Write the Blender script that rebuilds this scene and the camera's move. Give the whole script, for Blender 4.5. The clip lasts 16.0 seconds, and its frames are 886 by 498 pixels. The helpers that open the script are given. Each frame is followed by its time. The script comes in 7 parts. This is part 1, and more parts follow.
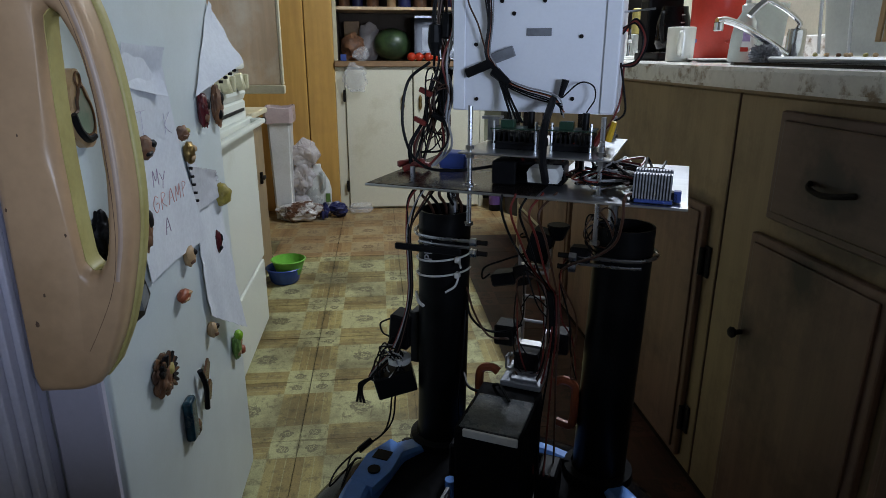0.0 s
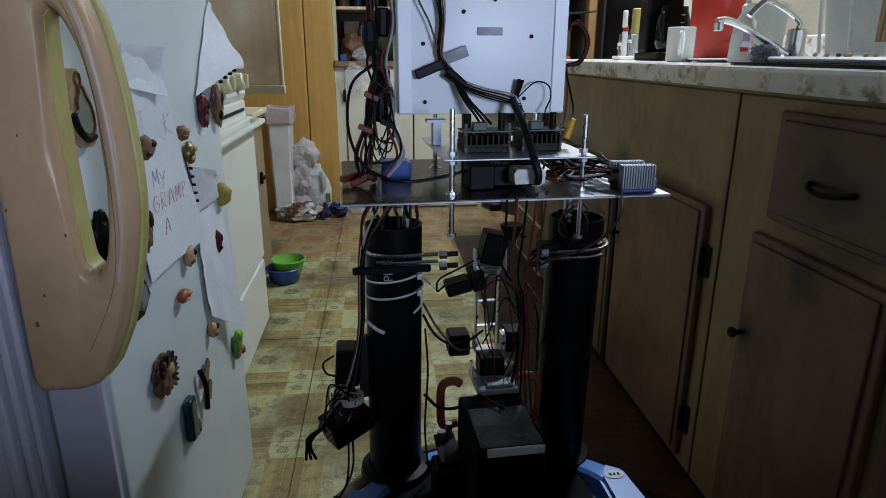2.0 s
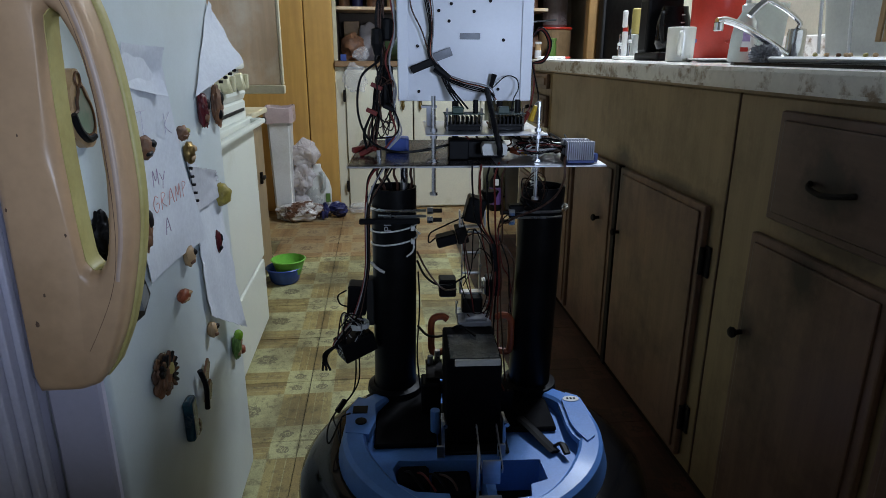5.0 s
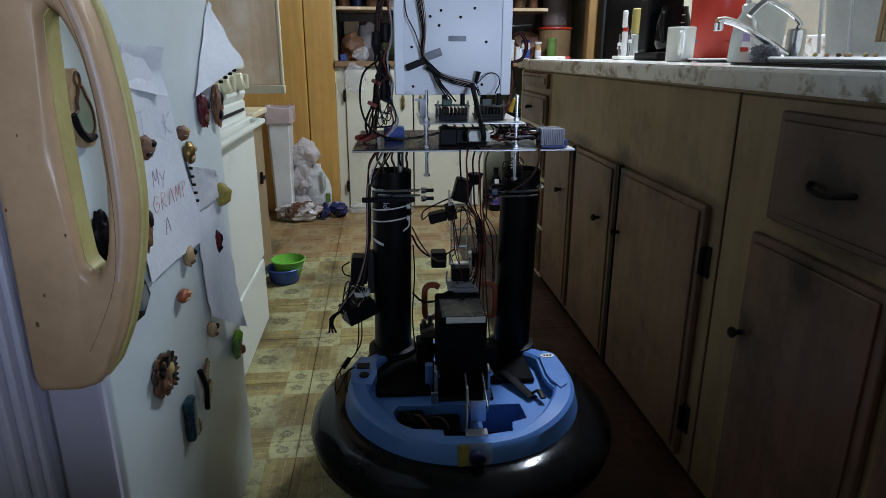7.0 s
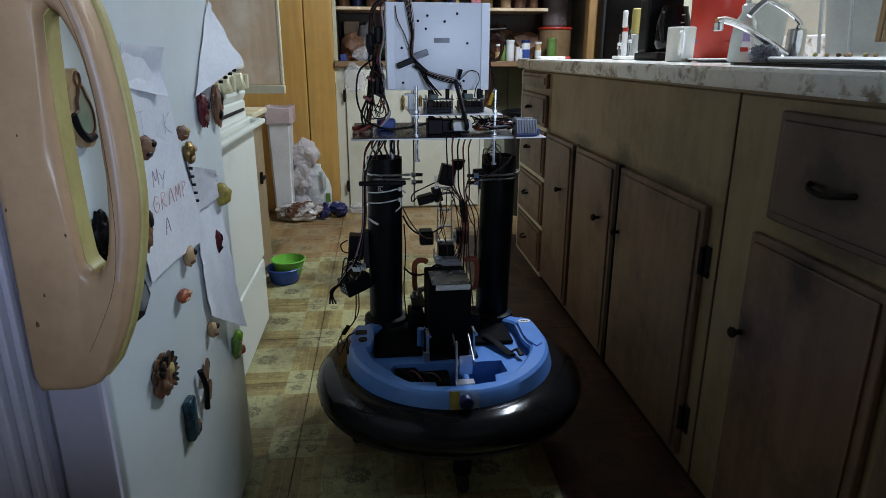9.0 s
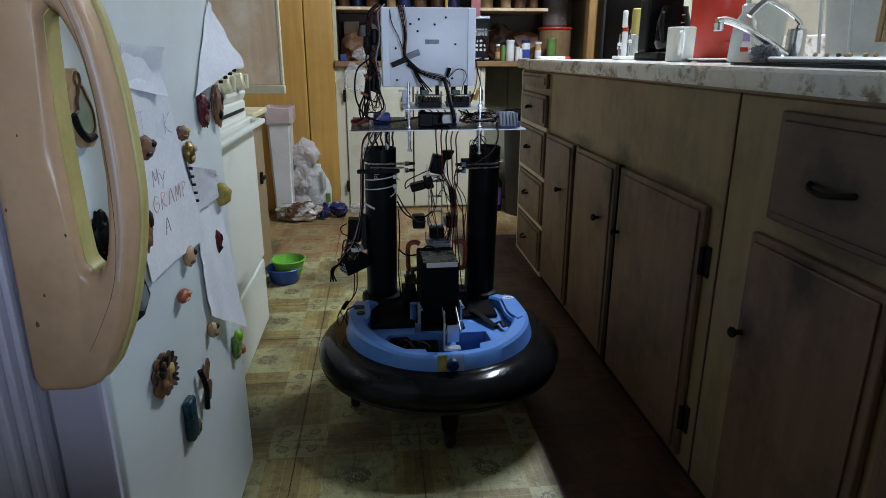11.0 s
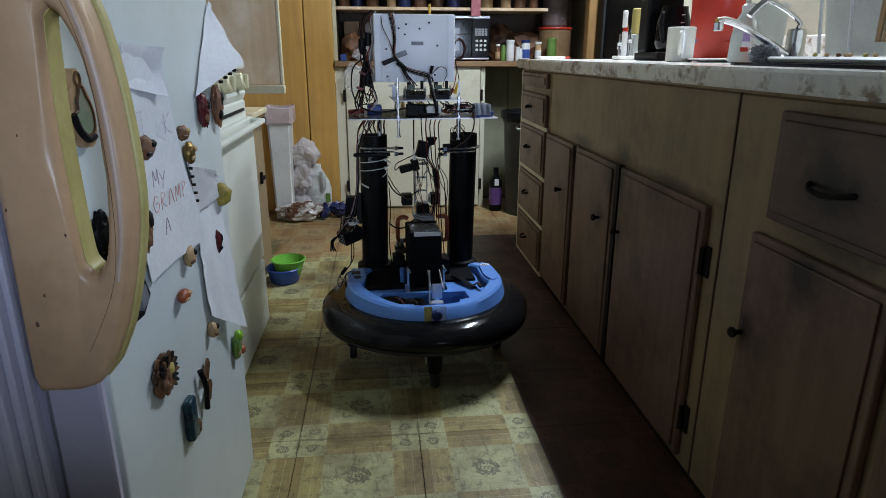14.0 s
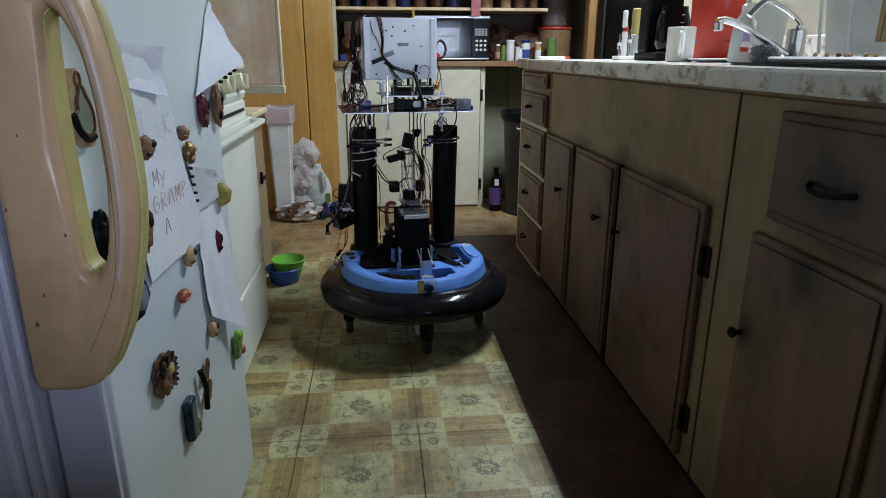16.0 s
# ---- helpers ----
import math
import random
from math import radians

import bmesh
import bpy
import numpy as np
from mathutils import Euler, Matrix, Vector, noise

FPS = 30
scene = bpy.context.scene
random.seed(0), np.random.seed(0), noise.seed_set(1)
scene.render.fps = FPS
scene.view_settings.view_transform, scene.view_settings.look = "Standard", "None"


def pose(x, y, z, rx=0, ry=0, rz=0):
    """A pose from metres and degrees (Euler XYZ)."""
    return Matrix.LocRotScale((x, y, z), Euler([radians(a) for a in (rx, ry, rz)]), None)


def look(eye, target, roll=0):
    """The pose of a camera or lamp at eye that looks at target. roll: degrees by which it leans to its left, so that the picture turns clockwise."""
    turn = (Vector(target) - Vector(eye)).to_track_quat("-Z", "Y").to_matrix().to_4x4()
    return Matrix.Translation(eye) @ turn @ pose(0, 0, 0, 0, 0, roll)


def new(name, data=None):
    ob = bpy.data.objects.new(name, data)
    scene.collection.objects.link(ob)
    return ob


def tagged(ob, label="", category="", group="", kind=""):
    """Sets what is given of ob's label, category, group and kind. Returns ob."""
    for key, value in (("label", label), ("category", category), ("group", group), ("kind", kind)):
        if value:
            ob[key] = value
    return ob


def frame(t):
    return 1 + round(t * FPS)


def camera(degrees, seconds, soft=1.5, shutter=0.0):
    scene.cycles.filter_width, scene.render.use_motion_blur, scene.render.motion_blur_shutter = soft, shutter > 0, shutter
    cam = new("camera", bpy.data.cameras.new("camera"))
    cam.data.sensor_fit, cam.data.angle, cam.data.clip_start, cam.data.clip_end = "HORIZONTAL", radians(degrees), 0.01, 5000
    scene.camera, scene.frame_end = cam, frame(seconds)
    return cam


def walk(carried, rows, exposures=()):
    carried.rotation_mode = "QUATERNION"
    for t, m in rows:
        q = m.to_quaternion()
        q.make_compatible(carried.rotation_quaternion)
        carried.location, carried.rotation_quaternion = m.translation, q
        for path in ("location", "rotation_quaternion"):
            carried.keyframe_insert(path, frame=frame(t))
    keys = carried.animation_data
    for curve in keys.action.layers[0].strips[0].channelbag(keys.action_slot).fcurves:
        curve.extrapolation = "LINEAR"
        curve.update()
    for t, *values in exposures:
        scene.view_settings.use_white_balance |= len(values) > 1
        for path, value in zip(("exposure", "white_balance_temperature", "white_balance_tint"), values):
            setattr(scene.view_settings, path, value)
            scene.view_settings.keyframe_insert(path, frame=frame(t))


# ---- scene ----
cam = camera(70.65, 16.0, soft=0.75)
EYE = (0.0, 0.0, 0.942)
VIEW = pose(*EYE, 90 - 17.328, 0, -5.894) @ pose(0, 0, 0, 0, 0, 0.125)
walk(cam, [(0.0, VIEW), (16.0, VIEW)], [(0.0, -0.24, 6420, 14), (3.5, -0.17, 6250, 14), (9.0, -0.08, 6250, 14), (12.0, -0.02, 6350, 14), (16.0, -0.02, 6350, 14)])

# ---- world and lights ----
world = bpy.data.worlds.new("sky")
scene.world = world
world.use_nodes = True
sky = world.node_tree.nodes.new("ShaderNodeTexSky")
sky.sky_type, sky.sun_disc = "NISHITA", False
sky.sun_elevation, sky.sun_rotation = radians(35), radians(200)
world.node_tree.links.new(sky.outputs[0], world.node_tree.nodes["Background"].inputs[0])
world.node_tree.nodes["Background"].inputs[1].default_value = 0.08


def area_light(name, at, target, w, h, power, colour):
    """An area lamp: the ceiling tube or the added source behind the camera."""
    d = bpy.data.lights.new(name, "AREA")
    d.shape, d.size, d.size_y, d.energy, d.color = "RECTANGLE", w, h, power, colour
    ob = new(name, d)
    ob.matrix_world = look(at, target)
    return ob


area_light("tube_light", (1.10, 2.50, 2.318), (1.10, 2.50, 0.0), 0.06, 0.80, 60.0, (0.84, 0.96, 1.08))
# added unseen source; brightens what faces the camera, mainly the robot's white box
area_light("added_rear_light", (0.92, -1.37, 1.07), (0.20, 1.5, 0.92), 0.54, 0.42, 32.0, (0.66, 0.82, 1.08))

# ---- materials ----


def nodes_of(name):
    m = bpy.data.materials.new(name)
    m.use_nodes = True
    nt = m.node_tree
    return m, nt, nt.nodes["Principled BSDF"]


def noise_at(nt, coord, scale, detail=4.0, rough=0.6, stretch=None):
    n = nt.nodes.new("ShaderNodeTexNoise")
    n.inputs["Scale"].default_value, n.inputs["Detail"].default_value, n.inputs["Roughness"].default_value = scale, detail, rough
    if stretch:
        mp = nt.nodes.new("ShaderNodeMapping")
        mp.inputs["Scale"].default_value = stretch
        nt.links.new(coord, mp.inputs["Vector"])
        coord = mp.outputs[0]
    nt.links.new(coord, n.inputs["Vector"])
    return n.outputs["Fac"]


def ramp(nt, fac, stops):
    r = nt.nodes.new("ShaderNodeValToRGB")
    e = r.color_ramp.elements
    while len(e) < len(stops):
        e.new(0.5)
    for k, (p, c) in enumerate(stops):
        e[k].position, e[k].color = p, (*c, 1) if len(c) == 3 else c
    nt.links.new(fac, r.inputs[0])
    return r.outputs[0]


def mixc(nt, fac, a, b, mode="MIX"):
    m = nt.nodes.new("ShaderNodeMix")
    m.data_type, m.blend_type = "RGBA", mode
    for sock, v in ((m.inputs[0], fac), (m.inputs[6], a), (m.inputs[7], b)):
        if isinstance(v, (int, float)):
            sock.default_value = v
        elif isinstance(v, tuple):
            sock.default_value = (*v, 1)
        else:
            nt.links.new(v, sock)
    return m.outputs[2]


def maths(nt, op, a, b=None, c=None):
    m = nt.nodes.new("ShaderNodeMath")
    m.operation = op
    for sock, v in zip(m.inputs, (a, b, c)):
        if v is None:
            continue
        if isinstance(v, (int, float)):
            sock.default_value = v
        else:
            nt.links.new(v, sock)
    return m.outputs[0]


def surf(name, col, dark=None, rough=0.5, metal=0.0, scale=12.0, grain=140.0, bump=0.15, stain=(0.42, 0.68), spread=0.15, trans=0.0, alpha=1.0,
         stretch=None, random_amount=0.0, spec=0.5, ior=1.45, thin_scratch=False):
    """Colour with large stains and fine grain, uneven gloss and fine relief."""
    m, nt, b = nodes_of(name)
    co = nt.nodes.new("ShaderNodeTexCoord").outputs["Object"]
    dark = dark or tuple(c * 0.72 for c in col)
    big, fine = noise_at(nt, co, scale, 5, 0.65, stretch), noise_at(nt, co, grain, 3, 0.6, stretch)
    f = ramp(nt, big, [(stain[0], (1, 1, 1)), (stain[1], (0, 0, 0))])
    c = mixc(nt, f, dark, col)
    c = mixc(nt, spread, c, ramp(nt, fine, [(0.3, (0.25, 0.25, 0.25)), (0.7, (1, 1, 1))]), "MULTIPLY")
    if random_amount:
        rnd = nt.nodes.new("ShaderNodeObjectInfo").outputs["Random"]
        c = mixc(nt, random_amount, c, ramp(nt, rnd, [(0, (0.55, 0.5, 0.45)), (1, (1, 1, 1))]), "MULTIPLY")
    nt.links.new(c, b.inputs["Base Color"])
    r = nt.nodes.new("ShaderNodeMapRange")
    r.inputs["To Min"].default_value, r.inputs["To Max"].default_value = max(0.02, rough - 0.12), min(1, rough + 0.12)
    nt.links.new(big, r.inputs["Value"])
    nt.links.new(r.outputs[0], b.inputs["Roughness"])
    b.inputs["Metallic"].default_value = metal
    b.inputs["Specular IOR Level"].default_value = spec
    b.inputs["IOR"].default_value = ior
    b.inputs["Transmission Weight"].default_value = trans
    b.inputs["Alpha"].default_value = alpha
    if bump:
        bp = nt.nodes.new("ShaderNodeBump")
        bp.inputs["Strength"].default_value, bp.inputs["Distance"].default_value = bump, 0.002
        nt.links.new(mixc(nt, 0.5, fine, big), bp.inputs["Height"])
        nt.links.new(bp.outputs[0], b.inputs["Normal"])
    return m


def wood(name, light, dark, axis=2, rough=0.5, grime=(0.05, 0.04, 0.03), grime_amount=0.35, scale=1.0, bump=0.2, smudges=()):
    """Wood with long grain along an axis, worn and stained."""
    m, nt, b = nodes_of(name)
    co = nt.nodes.new("ShaderNodeTexCoord").outputs["Object"]
    st = [1.0, 1.0, 1.0]
    st[axis] = 0.07
    g1 = noise_at(nt, co, 28 * scale, 6, 0.7, tuple(st))
    g2 = noise_at(nt, co, 110 * scale, 3, 0.6, tuple(st))
    c = mixc(nt, ramp(nt, g1, [(0.35, (0, 0, 0)), (0.65, (1, 1, 1))]), dark, light)
    c = mixc(nt, 0.18, c, ramp(nt, g2, [(0.3, (0.3, 0.3, 0.3)), (0.65, (1, 1, 1))]), "MULTIPLY")
    s = noise_at(nt, co, 5, 6, 0.7)
    c = mixc(nt, maths(nt, "MULTIPLY", ramp(nt, s, [(0.48, (0, 0, 0)), (0.72, (1, 1, 1))]), grime_amount), c, grime)
    # hand grime round the pulls and gaps: soft-edged patches at (y, z), of sizes (sy, sz)
    for y, z, sy, sz, amount in smudges:
        vd = nt.nodes.new("ShaderNodeVectorMath")
        vd.operation = "MULTIPLY"
        mv = nt.nodes.new("ShaderNodeVectorMath")
        mv.operation = "SUBTRACT"
        mv.inputs[1].default_value = (0, y, z)
        nt.links.new(co, mv.inputs[0])
        vd.inputs[1].default_value = (0, 1 / sy, 1 / sz)
        nt.links.new(mv.outputs[0], vd.inputs[0])
        ln = nt.nodes.new("ShaderNodeVectorMath")
        ln.operation = "LENGTH"
        nt.links.new(vd.outputs[0], ln.inputs[0])
        rag = maths(nt, "ADD", ln.outputs["Value"], maths(nt, "MULTIPLY", maths(nt, "SUBTRACT", noise_at(nt, co, 22, 5, 0.7), 0.5), 1.3))
        c = mixc(nt, maths(nt, "MULTIPLY", ramp(nt, rag, [(0.25, (1, 1, 1)), (1.0, (0, 0, 0))]), amount), c, tuple(v * 0.6 for v in grime))
    nt.links.new(c, b.inputs["Base Color"])
    r = nt.nodes.new("ShaderNodeMapRange")
    r.inputs["To Min"].default_value, r.inputs["To Max"].default_value = rough - 0.12, rough + 0.15
    nt.links.new(s, r.inputs["Value"])
    nt.links.new(r.outputs[0], b.inputs["Roughness"])
    bp = nt.nodes.new("ShaderNodeBump")
    bp.inputs["Strength"].default_value, bp.inputs["Distance"].default_value = bump, 0.0015
    nt.links.new(g2, bp.inputs["Height"])
    nt.links.new(bp.outputs[0], b.inputs["Normal"])
    return m


def tile_print(name, cream, light, dark, line, grime, grime_amount):
    """A vinyl floor tile printed with a rose in a square, corner flowers and parquet strips; 1 unit is one tile."""
    m, nt, b = nodes_of(name)
    geo = nt.nodes.new("ShaderNodeTexCoord")
    sep = nt.nodes.new("ShaderNodeSeparateXYZ")
    mp = nt.nodes.new("ShaderNodeMapping")
    mp.inputs["Scale"].default_value = (1 / 0.305, 1 / 0.305, 1)
    nt.links.new(geo.outputs["Object"], mp.inputs["Vector"])
    nt.links.new(mp.outputs[0], sep.inputs[0])
    ax, ay = maths(nt, "ABSOLUTE", sep.outputs[0]), maths(nt, "ABSOLUTE", sep.outputs[1])
    inx, iny = maths(nt, "LESS_THAN", ax, 0.27), maths(nt, "LESS_THAN", ay, 0.27)
    square = maths(nt, "MULTIPLY", inx, iny)
    corner = maths(nt, "MULTIPLY", maths(nt, "SUBTRACT", 1.0, inx), maths(nt, "SUBTRACT", 1.0, iny))
    white = maths(nt, "MAXIMUM", square, corner)
    # strips: across the side zones, three to a zone
    across = mixc(nt, iny, ay, ax)
    strip = maths(nt, "FLOOR", maths(nt, "DIVIDE", maths(nt, "SUBTRACT", across, 0.27), 0.077))
    rnd = nt.nodes.new("ShaderNodeObjectInfo").outputs["Random"]
    w = nt.nodes.new("ShaderNodeTexWhiteNoise")
    w.noise_dimensions = "2D"
    cmb = nt.nodes.new("ShaderNodeCombineXYZ")
    nt.links.new(strip, cmb.inputs[0])
    nt.links.new(maths(nt, "ADD", maths(nt, "MULTIPLY", maths(nt, "SIGN", mixc(nt, iny, sep.outputs[1], sep.outputs[0])), 3.0), maths(nt, "MULTIPLY", iny, 7.0)), cmb.inputs[1])
    nt.links.new(cmb.outputs[0], w.inputs["Vector"])
    grain = noise_at(nt, geo.outputs["Object"], 120, 3, 0.6)
    tone = maths(nt, "ADD", maths(nt, "MULTIPLY", w.outputs["Value"], 1.0), maths(nt, "MULTIPLY", grain, 0.25))
    c = mixc(nt, tone, dark, light)
    c = mixc(nt, white, c, cream)
    # pale joint lines between strips and squares
    fr = maths(nt, "FRACT", maths(nt, "DIVIDE", maths(nt, "SUBTRACT", across, 0.27), 0.077))
    c = mixc(nt, maths(nt, "MULTIPLY", maths(nt, "LESS_THAN", fr, 0.1), maths(nt, "SUBTRACT", 0.6, maths(nt, "MULTIPLY", white, 0.6))), c, cream)
    # rose in the middle, small flowers in the corners

    petal = maths(nt, "SUBTRACT", noise_at(nt, geo.outputs["Object"], 85, 2, 0.5), 0.5)

    def flower(px, py, size):
        r = maths(nt, "SQRT", maths(nt, "ADD", maths(nt, "POWER", px, 2.0), maths(nt, "POWER", py, 2.0)))
        th = maths(nt, "ARCTAN2", py, px)
        edge = maths(nt, "MULTIPLY", maths(nt, "ADD", 1.0, maths(nt, "MULTIPLY", petal, 1.6)), size)
        inside = maths(nt, "LESS_THAN", r, edge)
        wob = maths(nt, "MULTIPLY", maths(nt, "SINE", maths(nt, "ADD", maths(nt, "MULTIPLY", th, 5.0), maths(nt, "MULTIPLY", r, 30.0 / size * 0.12))), 1.2)
        rings = maths(nt, "SINE", maths(nt, "ADD", maths(nt, "ADD", maths(nt, "MULTIPLY", r, 13.0 / size), wob), maths(nt, "MULTIPLY", petal, 14.0)))
        leafy = maths(nt, "GREATER_THAN", r, maths(nt, "MULTIPLY", edge, 0.68))
        return maths(nt, "MULTIPLY", inside, maths(nt, "MAXIMUM", maths(nt, "GREATER_THAN", rings, 0.15), maths(nt, "MULTIPLY", leafy, 0.75)))
    rose = flower(sep.outputs[0], sep.outputs[1], 0.098)
    small = flower(maths(nt, "SUBTRACT", ax, 0.385), maths(nt, "SUBTRACT", ay, 0.385), 0.05)
    c = mixc(nt, maths(nt, "MULTIPLY", maths(nt, "MAXIMUM", rose, small), 0.82), c, line)
    # dirt, worn patches and yellowing, over the whole floor
    geo2 = nt.nodes.new("ShaderNodeNewGeometry")
    d1, d2 = noise_at(nt, geo2.outputs["Position"], 2.6, 6, 0.7), noise_at(nt, geo2.outputs["Position"], 34, 5, 0.75)
    dirt = maths(nt, "MULTIPLY", ramp(nt, d1, [(0.42, (0, 0, 0)), (0.62, (1, 1, 1))]), grime_amount)
    c = mixc(nt, dirt, c, grime)
    c = mixc(nt, maths(nt, "MULTIPLY", ramp(nt, d2, [(0.52, (0, 0, 0)), (0.68, (1, 1, 1))]), 0.7), c, grime)
    # scattered dark spots and scuffs
    d3, d4 = noise_at(nt, geo2.outputs["Position"], 11, 4, 0.7), noise_at(nt, geo2.outputs["Position"], 90, 3, 0.7)
    c = mixc(nt, maths(nt, "MULTIPLY", ramp(nt, d3, [(0.58, (0, 0, 0)), (0.72, (1, 1, 1))]), 0.5), c, grime)
    c = mixc(nt, ramp(nt, d4, [(0.66, (0, 0, 0)), (0.72, (1, 1, 1))]), c, tuple(v * 0.5 for v in grime))
    # dirt and chips along the joints
    wide = maths(nt, "SUBTRACT", 0.502, maths(nt, "MULTIPLY", maths(nt, "SUBTRACT", d3, 0.40), 0.10))
    rim = maths(nt, "GREATER_THAN", maths(nt, "MAXIMUM", ax, ay), wide)
    c = mixc(nt, maths(nt, "MULTIPLY", rim, 0.45), c, grime)
    c = mixc(nt, 0.45, c, ramp(nt, noise_at(nt, geo2.outputs["Position"], 260, 3, 0.7), [(0.32, (0.35, 0.32, 0.26)), (0.62, (1, 1, 1))]), "MULTIPLY")
    # worn scuffs drawn out along the walkway
    d5 = noise_at(nt, geo2.outputs["Position"], 46, 4, 0.75, (1.0, 0.22, 1.0))
    c = mixc(nt, maths(nt, "MULTIPLY", ramp(nt, d5, [(0.57, (0, 0, 0)), (0.66, (1, 1, 1))]), 0.55), c, grime)
    c = mixc(nt, 0.35, c, ramp(nt, rnd, [(0, (0.72, 0.66, 0.55)), (1, (1, 1, 1))]), "MULTIPLY")
    nt.links.new(c, b.inputs["Base Color"])
    rr = nt.nodes.new("ShaderNodeMapRange")
    rr.inputs["To Min"].default_value, rr.inputs["To Max"].default_value = 0.34, 0.62
    nt.links.new(d1, rr.inputs["Value"])
    nt.links.new(rr.outputs[0], b.inputs["Roughness"])
    bp = nt.nodes.new("ShaderNodeBump")
    bp.inputs["Strength"].default_value, bp.inputs["Distance"].default_value = 0.25, 0.001
    nt.links.new(d2, bp.inputs["Height"])
    nt.links.new(bp.outputs[0], b.inputs["Normal"])
    return m


TILE_YELLOW = tile_print("vinyl_tile_yellow", (0.50, 0.49, 0.25), (0.42, 0.345, 0.128), (0.24, 0.165, 0.055), (0.12, 0.105, 0.06), (0.075, 0.055, 0.024), 0.72)
TILE_ORANGE = tile_print("vinyl_tile_orange", (0.43, 0.33, 0.165), (0.40, 0.255, 0.10), (0.29, 0.16, 0.06), (0.16, 0.09, 0.04), (0.13, 0.065, 0.027), 0.45)
# browner tiles, darkened further with the countertop's shadow in their colour
TILE_BROWN_SHADED = tile_print("vinyl_tile_brown_shaded", (0.135, 0.052, 0.032), (0.086, 0.032, 0.019), (0.054, 0.020, 0.012), (0.030, 0.013, 0.008), (0.026, 0.012, 0.008), 0.5)
GROUT = surf("subfloor_dark", (0.04, 0.03, 0.02), rough=0.9)
PLASTER_CREAM = surf("wall_cream", (0.54, 0.51, 0.39), (0.47, 0.43, 0.32), rough=0.8, scale=4)
PLASTER = surf("wall_plaster", (0.36, 0.335, 0.28), rough=0.85, scale=3)
# white jamb paint with the purple-blue light on it painted in
LILAC_LIT = surf("jamb_white_lilac_lit", (0.50, 0.48, 0.56), (0.42, 0.40, 0.47), rough=0.5, scale=3, bump=0.08)
# grey of the unseen ceiling, set low to hold back bounced light
CEILING = surf("ceiling_paint", (0.21, 0.20, 0.18), rough=0.9, scale=2)
ORANGE_WALL = wood("orange_panelling", (0.62, 0.36, 0.09), (0.52, 0.29, 0.065), 2, 0.5, (0.3, 0.15, 0.05), 0.3, 0.3, 0.05)
CREAM = surf("cream_paint_dirty", (0.62, 0.56, 0.38), (0.42, 0.35, 0.2), rough=0.5, scale=4, stain=(0.5, 0.75))
PANTRY = surf("pantry_door_cream", (0.70, 0.67, 0.52), (0.5, 0.45, 0.28), rough=0.5, scale=3.2, stain=(0.55, 0.78), bump=0.1)
CAB_FRAME = wood("cabinet_frame_cream", (0.305, 0.215, 0.112), (0.255, 0.178, 0.090), 2, 0.45, (0.09, 0.06, 0.03), 0.55, 0.6, 0.1, ((-0.125, 0.655, 0.10, 0.045, 0.9), (0.27, 0.655, 0.16, 0.03, 0.8), (-0.42, 0.648, 0.25, 0.022, 0.7)))
CAB_DOOR = wood("cabinet_door_brown", (0.200, 0.115, 0.074), (0.150, 0.082, 0.052), 2, 0.45, (0.035, 0.02, 0.014), 0.75, 0.8, 0.2,
                ((-0.16, 0.60, 0.05, 0.09, 0.95), (-0.085, 0.59, 0.05, 0.10, 0.85), (-0.012, 0.455, 0.045, 0.06, 0.7), (0.29, 0.60, 0.06, 0.07, 0.9), (-0.182, 0.45, 0.03, 0.06, 0.8), (0.43, 0.436, 0.03, 0.05, 0.7), (0.412, 0.46, 0.03, 0.04, 0.6)))
CAB_DARK = wood("cabinet_front_dark_brown", (0.125, 0.072, 0.052), (0.095, 0.053, 0.038), 1, 0.42, (0.028, 0.016, 0.012), 0.8, 0.8, 0.15, ((0.262, 0.744, 0.085, 0.055, 1.0), (0.28, 0.775, 0.06, 0.06, 0.8)))
CAB_DRAWER = wood("cabinet_drawer_brown", (0.225, 0.130, 0.082), (0.165, 0.092, 0.058), 1, 0.45, (0.04, 0.022, 0.015), 0.75, 0.8, 0.2, ((0.02, 0.72, 0.05, 0.04, 0.7), (0.02, 0.54, 0.05, 0.05, 0.7), (0.02, 0.33, 0.05, 0.05, 0.7)))
PLY = wood("plywood_pale", (0.66, 0.48, 0.29), (0.55, 0.38, 0.21), 2, 0.35, (0.85, 0.76, 0.6), 0.6, 0.5, 0.1)
POST = wood("post_orange_wood", (0.50, 0.29, 0.10), (0.38, 0.2, 0.06), 2, 0.5)
SHELF_WOOD = wood("shelf_wood", (0.32, 0.19, 0.09), (0.22, 0.12, 0.05), 0, 0.5)
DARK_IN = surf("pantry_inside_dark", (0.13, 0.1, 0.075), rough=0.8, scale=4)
GREENISH = surf("recess_panel_green_grey", (0.3, 0.3, 0.2), (0.2, 0.2, 0.13), rough=0.7, scale=3)
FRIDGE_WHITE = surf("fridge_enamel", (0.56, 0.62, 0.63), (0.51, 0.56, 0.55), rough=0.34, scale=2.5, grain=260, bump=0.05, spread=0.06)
# dimmer copy of the white enamel, bluish rear light mixed into its colour
FRIDGE_SIDE_TINTED = surf("fridge_enamel_lilac_lit", (0.46, 0.44, 0.54), rough=0.4, scale=2.5, bump=0.05, spread=0.06)
HANDLE = surf("handle_beige_plastic", (0.49, 0.315, 0.18), (0.41, 0.255, 0.135), rough=0.36, scale=7, grain=60, bump=0.08, stain=(0.55, 0.8))
# beige grip plastic with the lavender reflection coloured in
GRIP_SHEEN = surf("grip_sheen_plastic", (0.50, 0.37, 0.29), (0.44, 0.30, 0.22), rough=0.42, scale=9, grain=60, bump=0.08, stain=(0.5, 0.8))
